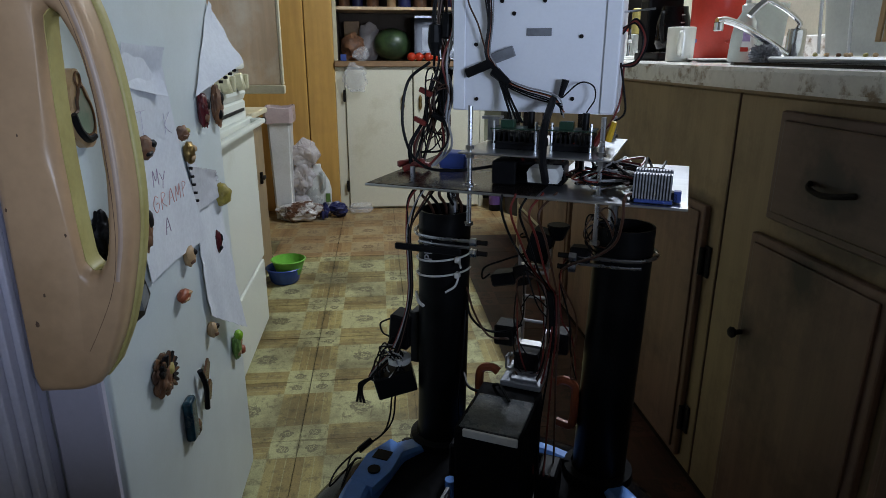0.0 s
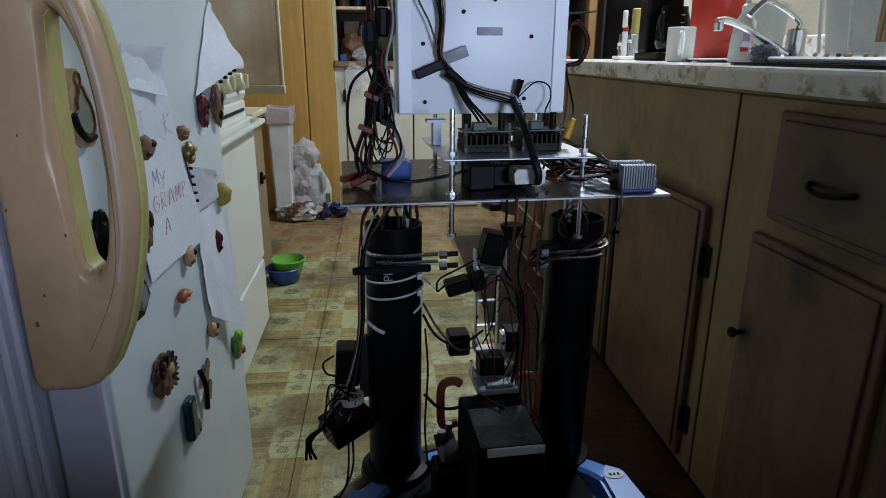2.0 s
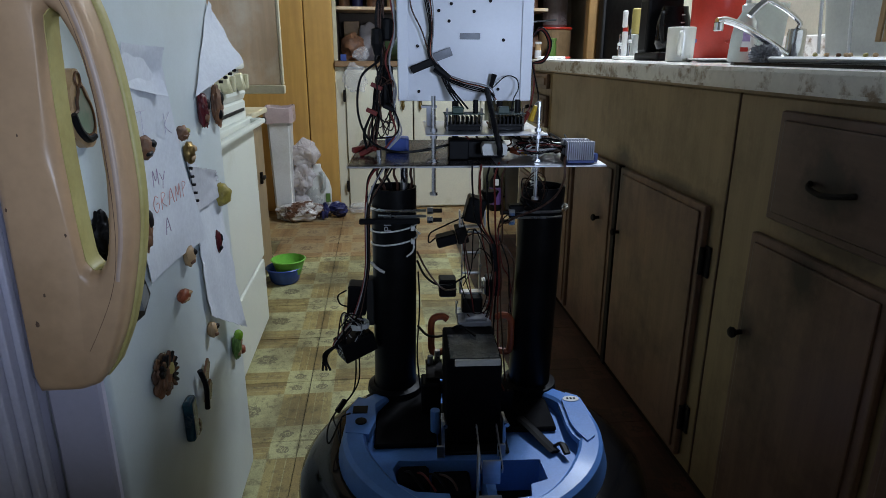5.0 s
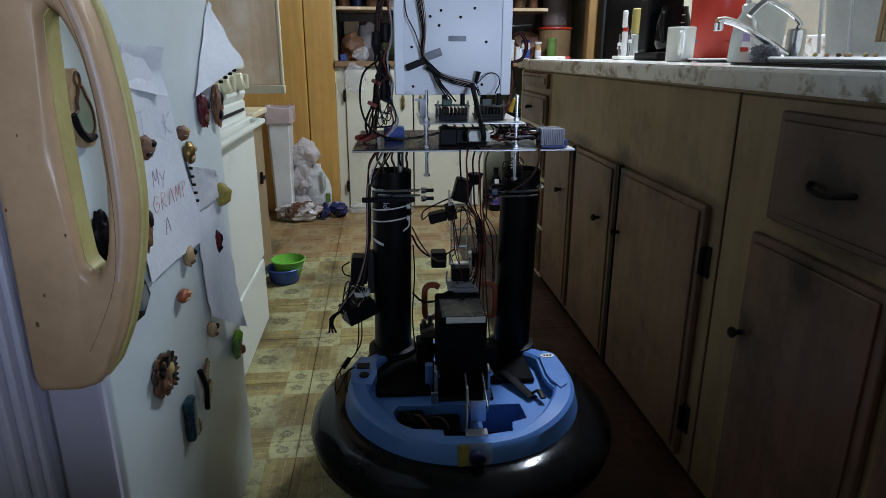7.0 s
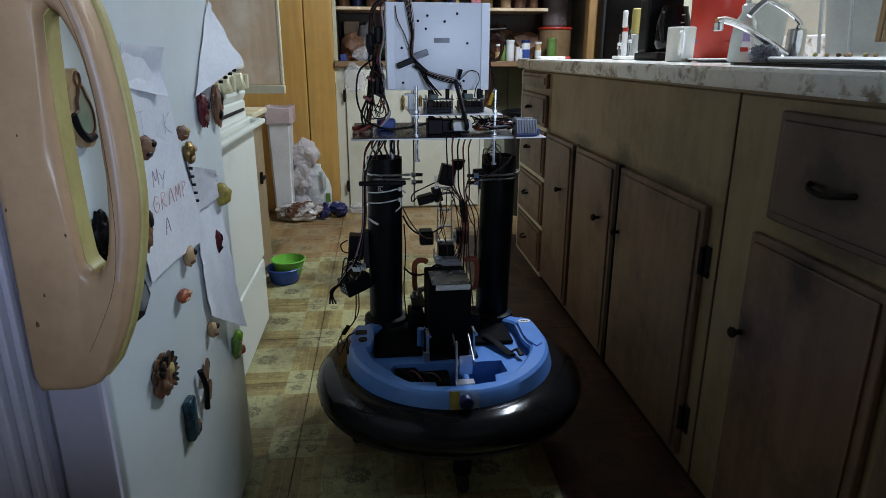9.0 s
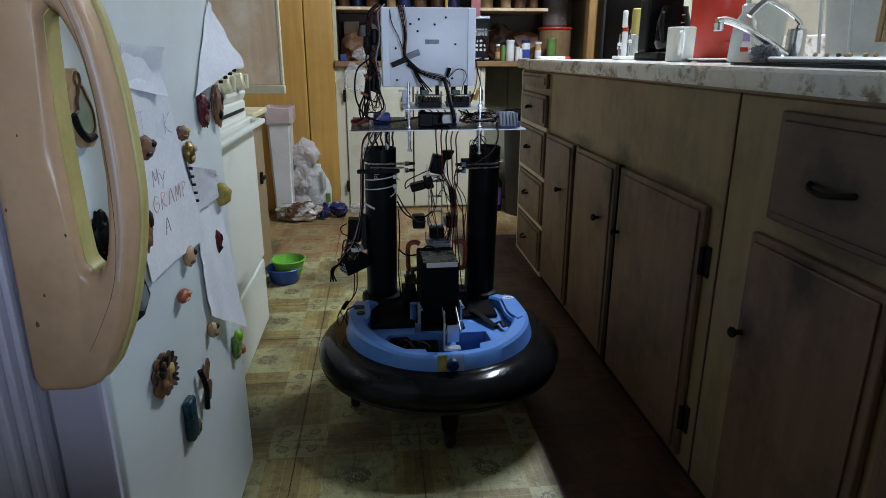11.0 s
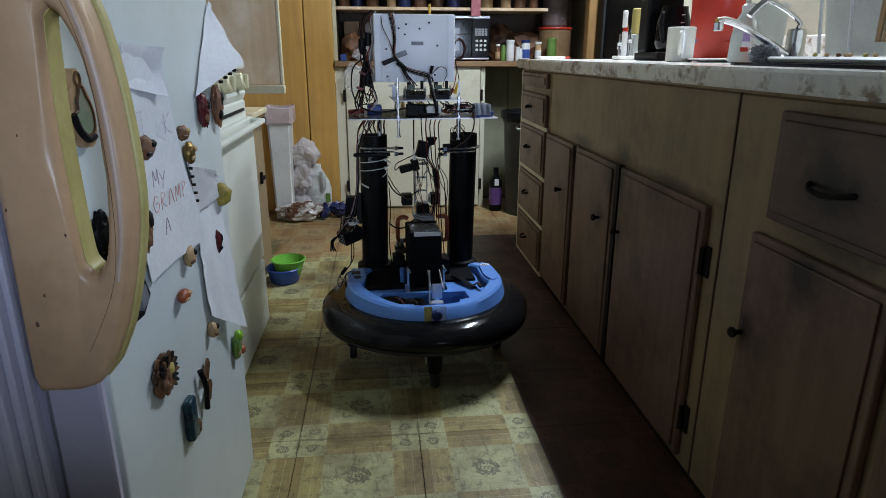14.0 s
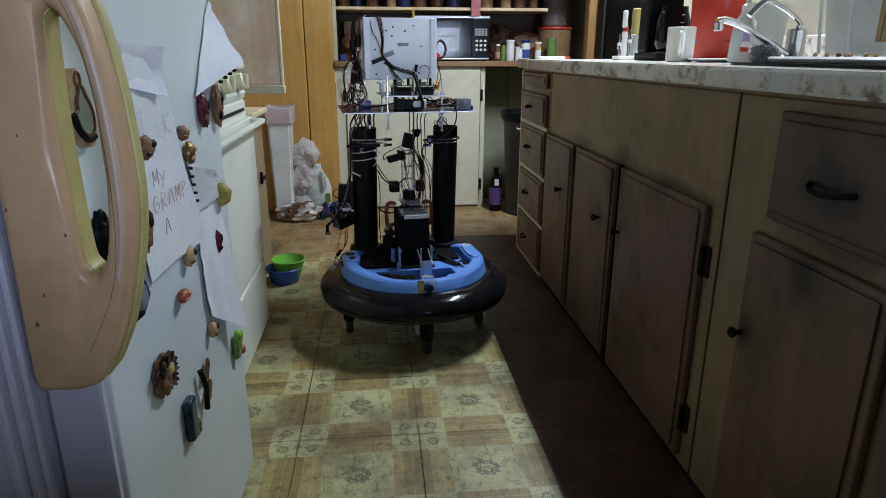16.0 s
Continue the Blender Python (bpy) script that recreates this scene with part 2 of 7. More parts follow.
TEAL_DARK = surf("dark_teal_glaze", (0.012, 0.05, 0.07), (0.008, 0.02, 0.035), rough=0.25, scale=30)
BRUISE = surf("dark_scuff", (0.14, 0.08, 0.05), rough=0.7)
HANDLE_IN = surf("handle_yellowed_edge", (0.46, 0.40, 0.15), (0.36, 0.29, 0.09), rough=0.45, scale=9, bump=0.08)
STOVE_WHITE = surf("stove_enamel", (0.66, 0.68, 0.6), (0.5, 0.48, 0.36), rough=0.33, scale=4, stain=(0.6, 0.82), bump=0.05, spread=0.08)
KNOB_CREAM = surf("knob_cream", (0.62, 0.57, 0.36), rough=0.4)
BLACK_PLASTIC = surf("black_plastic", (0.007, 0.007, 0.008), (0.005, 0.005, 0.006), rough=0.45, scale=20, spec=0.14)
BLACK_GLOSS = surf("black_gloss_rubber", (0.006, 0.006, 0.007), (0.010, 0.010, 0.010), rough=0.07, scale=9, grain=90, bump=0.03, spec=0.24)
ABS = surf("black_abs_pipe", (0.004, 0.004, 0.0045), (0.007, 0.007, 0.0075), rough=0.36, scale=14, bump=0.05, spec=0.15)
DARK_RUBBER = surf("dark_rubber", (0.018, 0.017, 0.016), rough=0.7)
BLUE = surf("blue_plastic", (0.115, 0.27, 0.66), (0.09, 0.21, 0.53), rough=0.32, scale=9, grain=200, bump=0.05, stain=(0.5, 0.8))
BLUE_DARK = surf("blue_plastic_dark", (0.012, 0.024, 0.11), rough=0.4)
ALU = surf("aluminium", (0.72, 0.73, 0.76), (0.55, 0.56, 0.6), rough=0.32, metal=1.0, scale=8, grain=180, bump=0.06, stretch=(0.15, 1, 1))
ALU_GREY = surf("anodised_grey", (0.36, 0.37, 0.41), (0.28, 0.29, 0.32), rough=0.45, metal=0.5, scale=20, bump=0.05)
FILM_GREY = surf("smoky_film", (0.075, 0.085, 0.095), (0.03, 0.033, 0.037), rough=0.28, scale=26, bump=0.5)
# dark surroundings mirrored in bare aluminium, put in as a colour
ALU_REFLECTION = surf("aluminium_dark_reflection", (0.022, 0.015, 0.014), (0.013, 0.009, 0.008), rough=0.25, metal=0.2, scale=6, bump=0.04)
STEEL = surf("zinc_steel", (0.62, 0.63, 0.66), (0.4, 0.4, 0.42), rough=0.28, metal=1.0, scale=30)
CHROME = surf("chrome", (0.82, 0.83, 0.85), rough=0.09, metal=1.0, scale=30, bump=0.02, spread=0.05)
WHITE_METAL = surf("white_painted_metal", (0.88, 0.90, 0.96), (0.84, 0.86, 0.92), rough=0.36, scale=5, grain=220, bump=0.03, spread=0.04)
WHITE_PLASTIC = surf("white_plastic", (0.74, 0.74, 0.72), (0.62, 0.61, 0.56), rough=0.42, scale=6)
RED_WIRE = surf("red_wire", (0.16, 0.02, 0.015), rough=0.4)
BROWN_WIRE = surf("brown_wire", (0.07, 0.03, 0.018), rough=0.45)
GREY_WIRE = surf("grey_wire", (0.35, 0.35, 0.36), rough=0.5)
YELLOW = surf("yellow_plastic", (0.68, 0.42, 0.03), rough=0.4)
ORANGE_RED = surf("clamp_orange_paint", (0.32, 0.075, 0.025), (0.2, 0.05, 0.02), rough=0.45, scale=25)
BLUE_MODULE = surf("blue_module", (0.05, 0.09, 0.32), rough=0.35)
PCB = surf("green_circuit_board", (0.015, 0.05, 0.03), rough=0.4)
SILVER_TAPE = surf("silver_tape", (0.26, 0.27, 0.30), rough=0.55, metal=0.3, scale=40)
CLEAR_PLASTIC = surf("frosted_plastic", (0.72, 0.75, 0.72), (0.60, 0.62, 0.58), rough=0.35, trans=0.7, scale=9)
# canister tan lowered for the shadow it stands in
FLOUR_SHADED = surf("brown_flour_shaded", (0.26, 0.165, 0.08), rough=0.35, scale=10)
SMOKY = surf("smoky_plastic", (0.22, 0.17, 0.16), rough=0.25, trans=0.2, scale=9)
BAG_PLASTIC = surf("thin_bag_plastic", (0.76, 0.73, 0.73), (0.58, 0.53, 0.53), rough=0.2, alpha=0.65, scale=9, bump=0.2)
MILKY = surf("milky_plastic", (0.78, 0.80, 0.78), (0.70, 0.72, 0.70), rough=0.3, trans=0.25, scale=9)
TUB_FILM = surf("thin_translucent_plastic", (0.74, 0.76, 0.73), (0.64, 0.66, 0.62), rough=0.35, alpha=0.55, scale=9)
LINER = surf("pinkish_liner", (0.72, 0.58, 0.57), (0.60, 0.46, 0.46), rough=0.3, alpha=0.8, scale=12, bump=0.3)
MATTE_BLACK = surf("matte_black", (0.006, 0.006, 0.007), (0.004, 0.004, 0.005), rough=0.75, scale=20, spec=0.08)
BAG_CLEAR = surf("clear_film", (0.9, 0.9, 0.9), rough=0.1, alpha=0.22, scale=14, bump=0.4)
BAG_BROWN = surf("brown_foil_bag", (0.12, 0.055, 0.03), (0.6, 0.58, 0.55), rough=0.3, scale=13, stain=(0.46, 0.54), bump=0.3)
BAG_BLUE = surf("dark_blue_bag", (0.02, 0.025, 0.10), rough=0.35, scale=14, bump=0.3)
BOWL_GREEN = surf("green_bowl_plastic", (0.18, 0.5, 0.06), rough=0.35)
BOWL_BLUE = surf("blue_bowl_plastic", (0.03, 0.09, 0.42), rough=0.35)
RED_PLASTIC = surf("red_can", (0.50, 0.035, 0.02), (0.42, 0.03, 0.015), rough=0.35, scale=8)
PAPER = surf("white_paper", (0.66, 0.68, 0.70), (0.60, 0.61, 0.64), rough=0.8, scale=7, bump=0.25)
PAPER_GREY = surf("grey_paper", (0.50, 0.50, 0.51), (0.42, 0.42, 0.44), rough=0.8, scale=12, bump=0.3)
PENCIL_PURPLE = surf("purple_crayon", (0.34, 0.25, 0.33), rough=0.8)
PENCIL_RED = surf("red_crayon", (0.58, 0.27, 0.23), rough=0.8)
PENCIL_BLUE = surf("grey_pencil", (0.5, 0.47, 0.55), rough=0.8)
MARBLE = surf("countertop_marbled", (0.80, 0.78, 0.72), (0.30, 0.23, 0.16), rough=0.22, scale=19, grain=60, stain=(0.50, 0.63), bump=0.04)
CERAMIC = surf("glazed_ceramic", (0.72, 0.71, 0.64), (0.68, 0.66, 0.58), rough=0.16, scale=5, bump=0.0, spread=0.04)
DOOR_PLY = wood("glossy_plywood", (0.78, 0.57, 0.36), (0.68, 0.47, 0.28), 2, 0.3, (0.88, 0.8, 0.66), 0.7, 0.5, 0.1)
BADGE = surf("badge_film", (0.6, 0.58, 0.4), rough=0.25, alpha=0.25, scale=30)
OLD_YELLOW = surf("old_yellow_glue", (0.36, 0.29, 0.06), (0.2, 0.15, 0.03), rough=0.4, scale=60)
LABEL_WHITE = surf("paper_label", (0.78, 0.78, 0.76), rough=0.6)
PURPLE = surf("purple_label", (0.12, 0.06, 0.2), rough=0.5)
BRASS = surf("aged_brass", (0.3, 0.2, 0.07), rough=0.4, metal=0.9, scale=40)
BLACK_IRON = surf("black_iron", (0.010, 0.007, 0.006), rough=0.65, metal=0.0, spec=0.25)
MELON = surf("watermelon_rind", (0.025, 0.045, 0.02), (0.05, 0.09, 0.03), rough=0.35, scale=18)
TOMATO = surf("tomato_skin", (0.5, 0.04, 0.015), rough=0.25, scale=10)
FOOD_BROWN = surf("bread_brown", (0.2, 0.09, 0.04), (0.07, 0.035, 0.02), rough=0.6, scale=25, bump=0.4)
FOOD_YELLOW = surf("food_yellow", (0.42, 0.34, 0.1), rough=0.6, scale=30)
FOOD_GREEN = surf("food_green", (0.13, 0.24, 0.05), rough=0.5, scale=30)
FOOD_LIME = surf("lime_glaze", (0.22, 0.44, 0.03), rough=0.25, scale=30)
KEEP_GREEN = surf("keepsake_green", (0.16, 0.22, 0.15), (0.30, 0.27, 0.2), rough=0.4, scale=60)
MAROON = surf("maroon_glaze", (0.10, 0.018, 0.022), (0.05, 0.01, 0.012), rough=0.25, scale=40)
JAR_DARK = surf("jar_contents", (0.16, 0.08, 0.04), (0.07, 0.04, 0.03), rough=0.2, scale=22)
TAN = surf("canister_tan", (0.46, 0.3, 0.15), rough=0.5, scale=10)
BIN_GREY = surf("dark_grey_bin", (0.05, 0.055, 0.06), (0.035, 0.038, 0.04), rough=0.55, scale=6)
GLASS, _nt, _b = nodes_of("window_glass")
_b.inputs["Transmission Weight"].default_value, _b.inputs["Roughness"].default_value = 1.0, 0.02
SCREEN_GREY = surf("oven_window_grey", (0.2, 0.21, 0.22), rough=0.2)

# ---- mesh helpers ----
OFFSET = {}


def thing(name, label, category, at=(0, 0, 0), group="", kind=""):
    """An Empty at a thing's base; its parts are given in the room's coordinates."""
    e = new(name)
    e.location = at
    e.empty_display_size = 0.05
    OFFSET[e.name] = Vector(at)
    return tagged(e, label, category, group, kind)


def part(name, bm, material, parent=None, label=""):
    """Links a bmesh as one mesh under a thing or a part."""
    me = bpy.data.meshes.new(name)
    off = OFFSET[parent.name] if parent else Vector((0, 0, 0))
    if off.length:
        bmesh.ops.translate(bm, vec=-off, verts=bm.verts)
    bmesh.ops.recalc_face_normals(bm, faces=bm.faces)
    bm.to_mesh(me)
    bm.free()
    me.materials.append(material)
    ob = new(name, me)
    if parent:
        ob.parent = parent
        OFFSET[ob.name] = off
    if label:
        ob["label"] = label
    return ob


def solo(name, bm, material, label, category, group="", kind=""):
    """A thing or piece of the setting that is one mesh."""
    ob = part(name, bm, material)
    OFFSET[ob.name] = Vector((0, 0, 0))
    return tagged(ob, label, category, group, kind)


def smooth(ob, angle=40):
    for p in ob.data.polygons:
        p.use_smooth = True
    ob.data.set_sharp_from_angle(angle=radians(angle))
    return ob


def box(x0, x1, y0, y1, z0, z1, bevel=0.0, bm=None, seg=1):
    bm = bm or bmesh.new()
    m = Matrix.LocRotScale(((x0 + x1) / 2, (y0 + y1) / 2, (z0 + z1) / 2), None, (x1 - x0, y1 - y0, z1 - z0))
    vs = bmesh.ops.create_cube(bm, size=1, matrix=m)["verts"]
    if bevel:
        es = list({e for v in vs for e in v.link_edges})
        bmesh.ops.bevel(bm, geom=es, offset=bevel, segments=seg, affect="EDGES", profile=0.6)
    return bm


def turned(m, bm):
    bmesh.ops.transform(bm, matrix=m, verts=bm.verts)
    return bm


def lathe(profile, at=(0, 0, 0), n=32, bm=None, squash=(1, 1), closed=False):
    """Turns a profile of (radius, height) about a vertical axis."""
    bm = bm or bmesh.new()
    rings = []
    for r, z in profile:
        if r < 1e-6:
            rings.append([bm.verts.new((at[0], at[1], at[2] + z))])
        else:
            rings.append([bm.verts.new((at[0] + r * squash[0] * math.cos(k * math.tau / n), at[1] + r * squash[1] * math.sin(k * math.tau / n), at[2] + z)) for k in range(n)])
    pairs = list(zip(rings, rings[1:])) + ([(rings[-1], rings[0])] if closed else [])
    for a, b in pairs:
        for k in range(n):
            j = (k + 1) % n
            if len(a) == 1 and len(b) == 1:
                continue
            f = [a[0], b[k], b[j]] if len(a) == 1 else [a[k], b[0], a[j]] if len(b) == 1 else [a[k], b[k], b[j], a[j]]
            bm.faces.new(f)
    return bm


def rod(a, b, r, n=12, bm=None, r2=None, bevel=0.0):
    """A capped round bar from a to b."""
    bm = bm or bmesh.new()
    a, b = Vector(a), Vector(b)
    q = (b - a).to_track_quat("Z", "Y").to_matrix().to_4x4()
    L, r2 = (b - a).length, r if r2 is None else r2
    if bevel:
        prof = [(0, 0), (r - bevel, 0), (r, bevel), (r2, L - bevel), (r2 - bevel, L), (0, L)]
    else:
        prof = [(0, 0), (r, 0), (r2, L), (0, L)]
    t = lathe(prof, n=n)
    turned(Matrix.Translation(a) @ q, t)
    me = bpy.data.meshes.new("tmp")
    t.to_mesh(me)
    t.free()
    bm.from_mesh(me)
    bpy.data.meshes.remove(me)
    return bm


def spline(pts, step=6):
    pts = [Vector(p) for p in pts]
    if len(pts) < 3:
        return pts
    ext = [pts[0] * 2 - pts[1]] + pts + [pts[-1] * 2 - pts[-2]]
    out = []
    for k in range(1, len(ext) - 2):
        p0, p1, p2, p3 = ext[k - 1:k + 3]
        for s in range(step):
            t = s / step
            out.append(0.5 * (2 * p1 + (p2 - p0) * t + (2 * p0 - 5 * p1 + 4 * p2 - p3) * t * t + (3 * p1 - p0 - 3 * p2 + p3) * t ** 3))
    return out + [pts[-1]]


def tube(pts, r, n=6, step=6, bm=None, flat=1.0, closed=False):
    """A cable along a smooth line through the points."""
    bm = bm or bmesh.new()
    line = spline(pts, step)
    rings, up = [], Vector((0.13, 0.21, 0.97)).normalized()
    for k, p in enumerate(line):
        d = (line[min(k + 1, len(line) - 1)] - line[max(k - 1, 0)])
        d = d.normalized() if d.length > 1e-9 else Vector((0, 0, 1))
        u = d.cross(up)
        u = u.normalized() if u.length > 1e-3 else d.orthogonal().normalized()
        w = d.cross(u)
        up = -w if w.dot(up) < 0 else w
        w = up
        rings.append([bm.verts.new(p + u * r * math.cos(j * math.tau / n) + w * r * flat * math.sin(j * math.tau / n)) for j in range(n)])
    for a, b in zip(rings, rings[1:]):
        for j in range(n):
            bm.faces.new([a[j], a[(j + 1) % n], b[(j + 1) % n], b[j]])
    bm.faces.new(rings[0][::-1])
    bm.faces.new(rings[-1])
    return bm


def prism(outline, lo, hi, axis="y", holes=(), bm=None):
    """Extrudes an outline (pairs in the other two axes) along an axis; holes by a filled grid of loops."""
    bm = bm or bmesh.new()
    place = {"x": lambda a, b, c: (c, a, b), "y": lambda a, b, c: (a, c, b), "z": lambda a, b, c: (a, b, c)}[axis]
    edges = []
    for loop in (outline, *holes):
        vs = [bm.verts.new(place(a, b, lo)) for a, b in loop]
        edges += [bm.edges.new((vs[k], vs[(k + 1) % len(vs)])) for k in range(len(vs))]
    res = bmesh.ops.triangle_fill(bm, use_beauty=True, edges=edges)
    faces = [g for g in res["geom"] if isinstance(g, bmesh.types.BMFace)]
    ext = bmesh.ops.extrude_face_region(bm, geom=faces)
    vec = Vector(place(0, 0, hi - lo))
    bmesh.ops.translate(bm, vec=vec, verts=[g for g in ext["geom"] if isinstance(g, bmesh.types.BMVert)])
    return bm


def blob(at, size, seed=0, rough=0.25, freq=2.0, sub=3, flat_bottom=True):
    """A crumpled lump, sitting on its support."""
    bm = bmesh.new()
    bmesh.ops.create_icosphere(bm, subdivisions=sub, radius=1)
    s = Vector((seed * 3.7, seed * 1.3, seed * 2.1))
    for v in bm.verts:
        d = v.co.normalized()
        k = 1 + rough * (noise.noise(d * freq + s) + 0.6 * abs(noise.noise(d * freq * 2.6 + s)) + 0.35 * noise.noise(d * freq * 6 + s))
        v.co = Vector((d.x * size[0] * k, d.y * size[1] * k, d.z * size[2] * k)) + Vector(at)
        if flat_bottom:
            v.co.z = max(v.co.z, at[2] - size[2] * 0.92)
    return bm


def crumple(at, size, seed=0, sub=5, depth=0.16):
    """A bag of thin film: ridged folds over a rough lump, flat where it stands."""
    bm = bmesh.new()
    bmesh.ops.create_icosphere(bm, subdivisions=sub, radius=1)
    s = Vector((seed * 3.7, seed * 1.3, seed * 2.1))
    for v in bm.verts:
        d = v.co.normalized()
        k = 1 + 0.25 * noise.noise(d * 1.4 + s)
        for f, a in ((1.7, 0.65), (3.6, 0.35)):
            w = Vector((noise.noise(d * f + s), noise.noise(d * f - s), noise.noise(d * f + s * 2))) * 0.5
            k -= depth * a * (1 - 2.2 * abs(noise.noise((d + w * 0.4) * f + s * 1.7)))
        v.co = Vector((d.x * size[0] * k, d.y * size[1] * k, d.z * size[2] * k)) + Vector(at)
        v.co.z = max(v.co.z, at[2] - size[2] * 0.9)
    return bm


def rounded(w, h, r, n=4, cx=0.0, cy=0.0):
    """An outline: a rectangle with round corners."""
    out = []
    for sx, sy, a0 in ((1, 1, 0), (-1, 1, 90), (-1, -1, 180), (1, -1, 270)):
        for k in range(n + 1):
            a = radians(a0 + 90 * k / n)
            out.append((cx + sx * (w / 2 - r) + r * math.cos(a), cy + sy * (h / 2 - r) + r * math.sin(a)))
    return out

# ---- the room ----


def wall(name, x0, x1, y0, y1, z0, z1, material, label, opening=None, axis="x"):
    """A wall with thickness; an opening (lo, hi, bottom, top) goes through it."""
    bm = bmesh.new()
    if not opening:
        box(x0, x1, y0, y1, z0, z1, bm=bm)
    else:
        a, b, c, d = opening
        if axis == "x":
            box(x0, x1, y0, a, z0, z1, bm=bm), box(x0, x1, b, y1, z0, z1, bm=bm)
            box(x0, x1, a, b, z0, c, bm=bm), box(x0, x1, a, b, d, z1, bm=bm)
        else:
            box(x0, a, y0, y1, z0, z1, bm=bm), box(b, x1, y0, y1, z0, z1, bm=bm)
            box(a, b, y0, y1, z0, c, bm=bm), box(a, b, y0, y1, d, z1, bm=bm)
    return solo(name, bm, material, label, "wall", kind="structure")


wall("wall_east", 1.34, 1.50, -1.45, 4.45, 0, 2.4, PLASTER_CREAM, "cream plaster wall behind the sink")
wall("wall_west", -1.2, -1.08, -1.45, 4.45, 0, 2.4, PLASTER, "pale plaster wall behind the stove")
wall("wall_north", -1.2, 1.50, 4.45, 4.57, 0, 2.4, PLASTER, "plain wall behind the pantry")
# unseen rear wall, opened only for the added rear source
wall("wall_south", -1.2, 1.50, -1.57, -1.45, 0, 2.4, PLASTER, "plain unseen rear wall with an added window opening", (0.63, 1.21, 0.84, 1.30), "y")
wall("wall_partition", -1.08, -0.531, 0.52, 0.645, 0, 2.4, LILAC_LIT, "partition wall beside the refrigerator, lilac light in its colour")
# added unseen blocker: shades floor and low parts from the rear source
wall("added_low_wall", -1.08, 1.34, -0.42, -0.30, 0, 0.835, PLASTER, "added half-height wall, unseen, keeping rear light off the floor")
solo("ceiling", box(-1.2, 1.50, -1.57, 4.57, 2.4, 2.5), CEILING, "plain grey ceiling, unseen, kept dim to bounce less light", "ceiling", kind="structure")
floor = solo("floor", box(-1.2, 1.50, -1.57, 4.57, -0.08, -0.004), GROUT, "floor laid with worn printed vinyl tiles", "floor", kind="structure")

jamb = thing("door_jamb", "white painted door jamb with stepped moulding", "door jamb", (-0.36, 0.62, 0), kind="structure")
part("board", box(-0.5305, -0.4055, 0.618, 0.645, 0, 2.1, 0.002), LILAC_LIT, jamb)
part("moulding", box(-0.405, -0.3935, 0.612, 0.645, 0, 2.1, 0.004, seg=3), LILAC_LIT, jamb)
part("moulding", box(-0.393, -0.3845, 0.623, 0.645, 0, 2.1, 0.003, seg=3), LILAC_LIT, jamb)
part("moulding", box(-0.384, -0.377, 0.634, 0.645, 0, 2.1, 0.002, seg=2), LILAC_LIT, jamb)

# added frame round the rear source's opening, never in view
for nm, ax, lo, hi, zb, zt, pos in (("added_window_1", "y", 0.63, 1.21, 0.84, 1.30, -1.49),):
    w = thing(nm, "added white-framed window behind the camera, unseen", "window", kind="structure")
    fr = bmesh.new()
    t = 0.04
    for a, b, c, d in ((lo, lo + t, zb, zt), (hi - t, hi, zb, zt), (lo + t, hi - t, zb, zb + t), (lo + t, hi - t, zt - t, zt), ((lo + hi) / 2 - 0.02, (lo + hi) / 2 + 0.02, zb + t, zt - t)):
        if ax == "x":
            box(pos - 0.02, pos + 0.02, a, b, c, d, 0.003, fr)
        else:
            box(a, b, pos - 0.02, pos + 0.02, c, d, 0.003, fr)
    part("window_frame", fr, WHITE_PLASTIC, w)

lamp = thing("ceiling_light", "long white tube light fitting over the counter", "ceiling light", (1.10, 2.50, 2.4))
part("housing", box(1.04, 1.16, 2.09, 2.91, 2.345, 2.4, 0.006), WHITE_PLASTIC, lamp)
part("end_cap", box(1.05, 1.15, 2.075, 2.089, 2.32, 2.398, 0.003), WHITE_PLASTIC, lamp)
part("end_cap", box(1.05, 1.15, 2.911, 2.925, 2.32, 2.398, 0.003), WHITE_PLASTIC, lamp)

# orange panelled wall left of the pantry, with a seam between the boards
panel = thing("wall_orange", "orange-brown wood panelling with a dark vertical seam", "wall", (-0.6, 3.92, 0), kind="structure")
for x0, x1 in ((-1.08, -0.835), (-0.83, -0.414), (-0.409, -0.247)):
    part("board", box(x0, x1, 3.90, 3.95, 0, 2.4, 0.004), ORANGE_WALL, panel)
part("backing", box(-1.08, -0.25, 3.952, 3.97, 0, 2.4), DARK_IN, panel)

# ---- pantry ----
pantry = thing("pantry_cupboard", "built-in cream pantry cupboard with open shelves above two doors", "cupboard", (0.2, 3.95, 0))
part("stile", box(-0.246, -0.190, 3.915, 3.94, 0.0, 0.866, 0.002), PANTRY, pantry)
part("stile", box(0.634, 0.662, 3.915, 4.40, 0.0, 0.866, 0.002), PANTRY, pantry)
part("plinth", box(-0.188, 0.632, 3.925, 3.95, 0.0, 0.03, 0.002), PANTRY, pantry)
part("rail", box(-0.188, 0.632, 3.920, 3.94, 0.842, 0.866, 0.002), PANTRY, pantry)
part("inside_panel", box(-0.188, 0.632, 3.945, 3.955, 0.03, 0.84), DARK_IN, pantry)
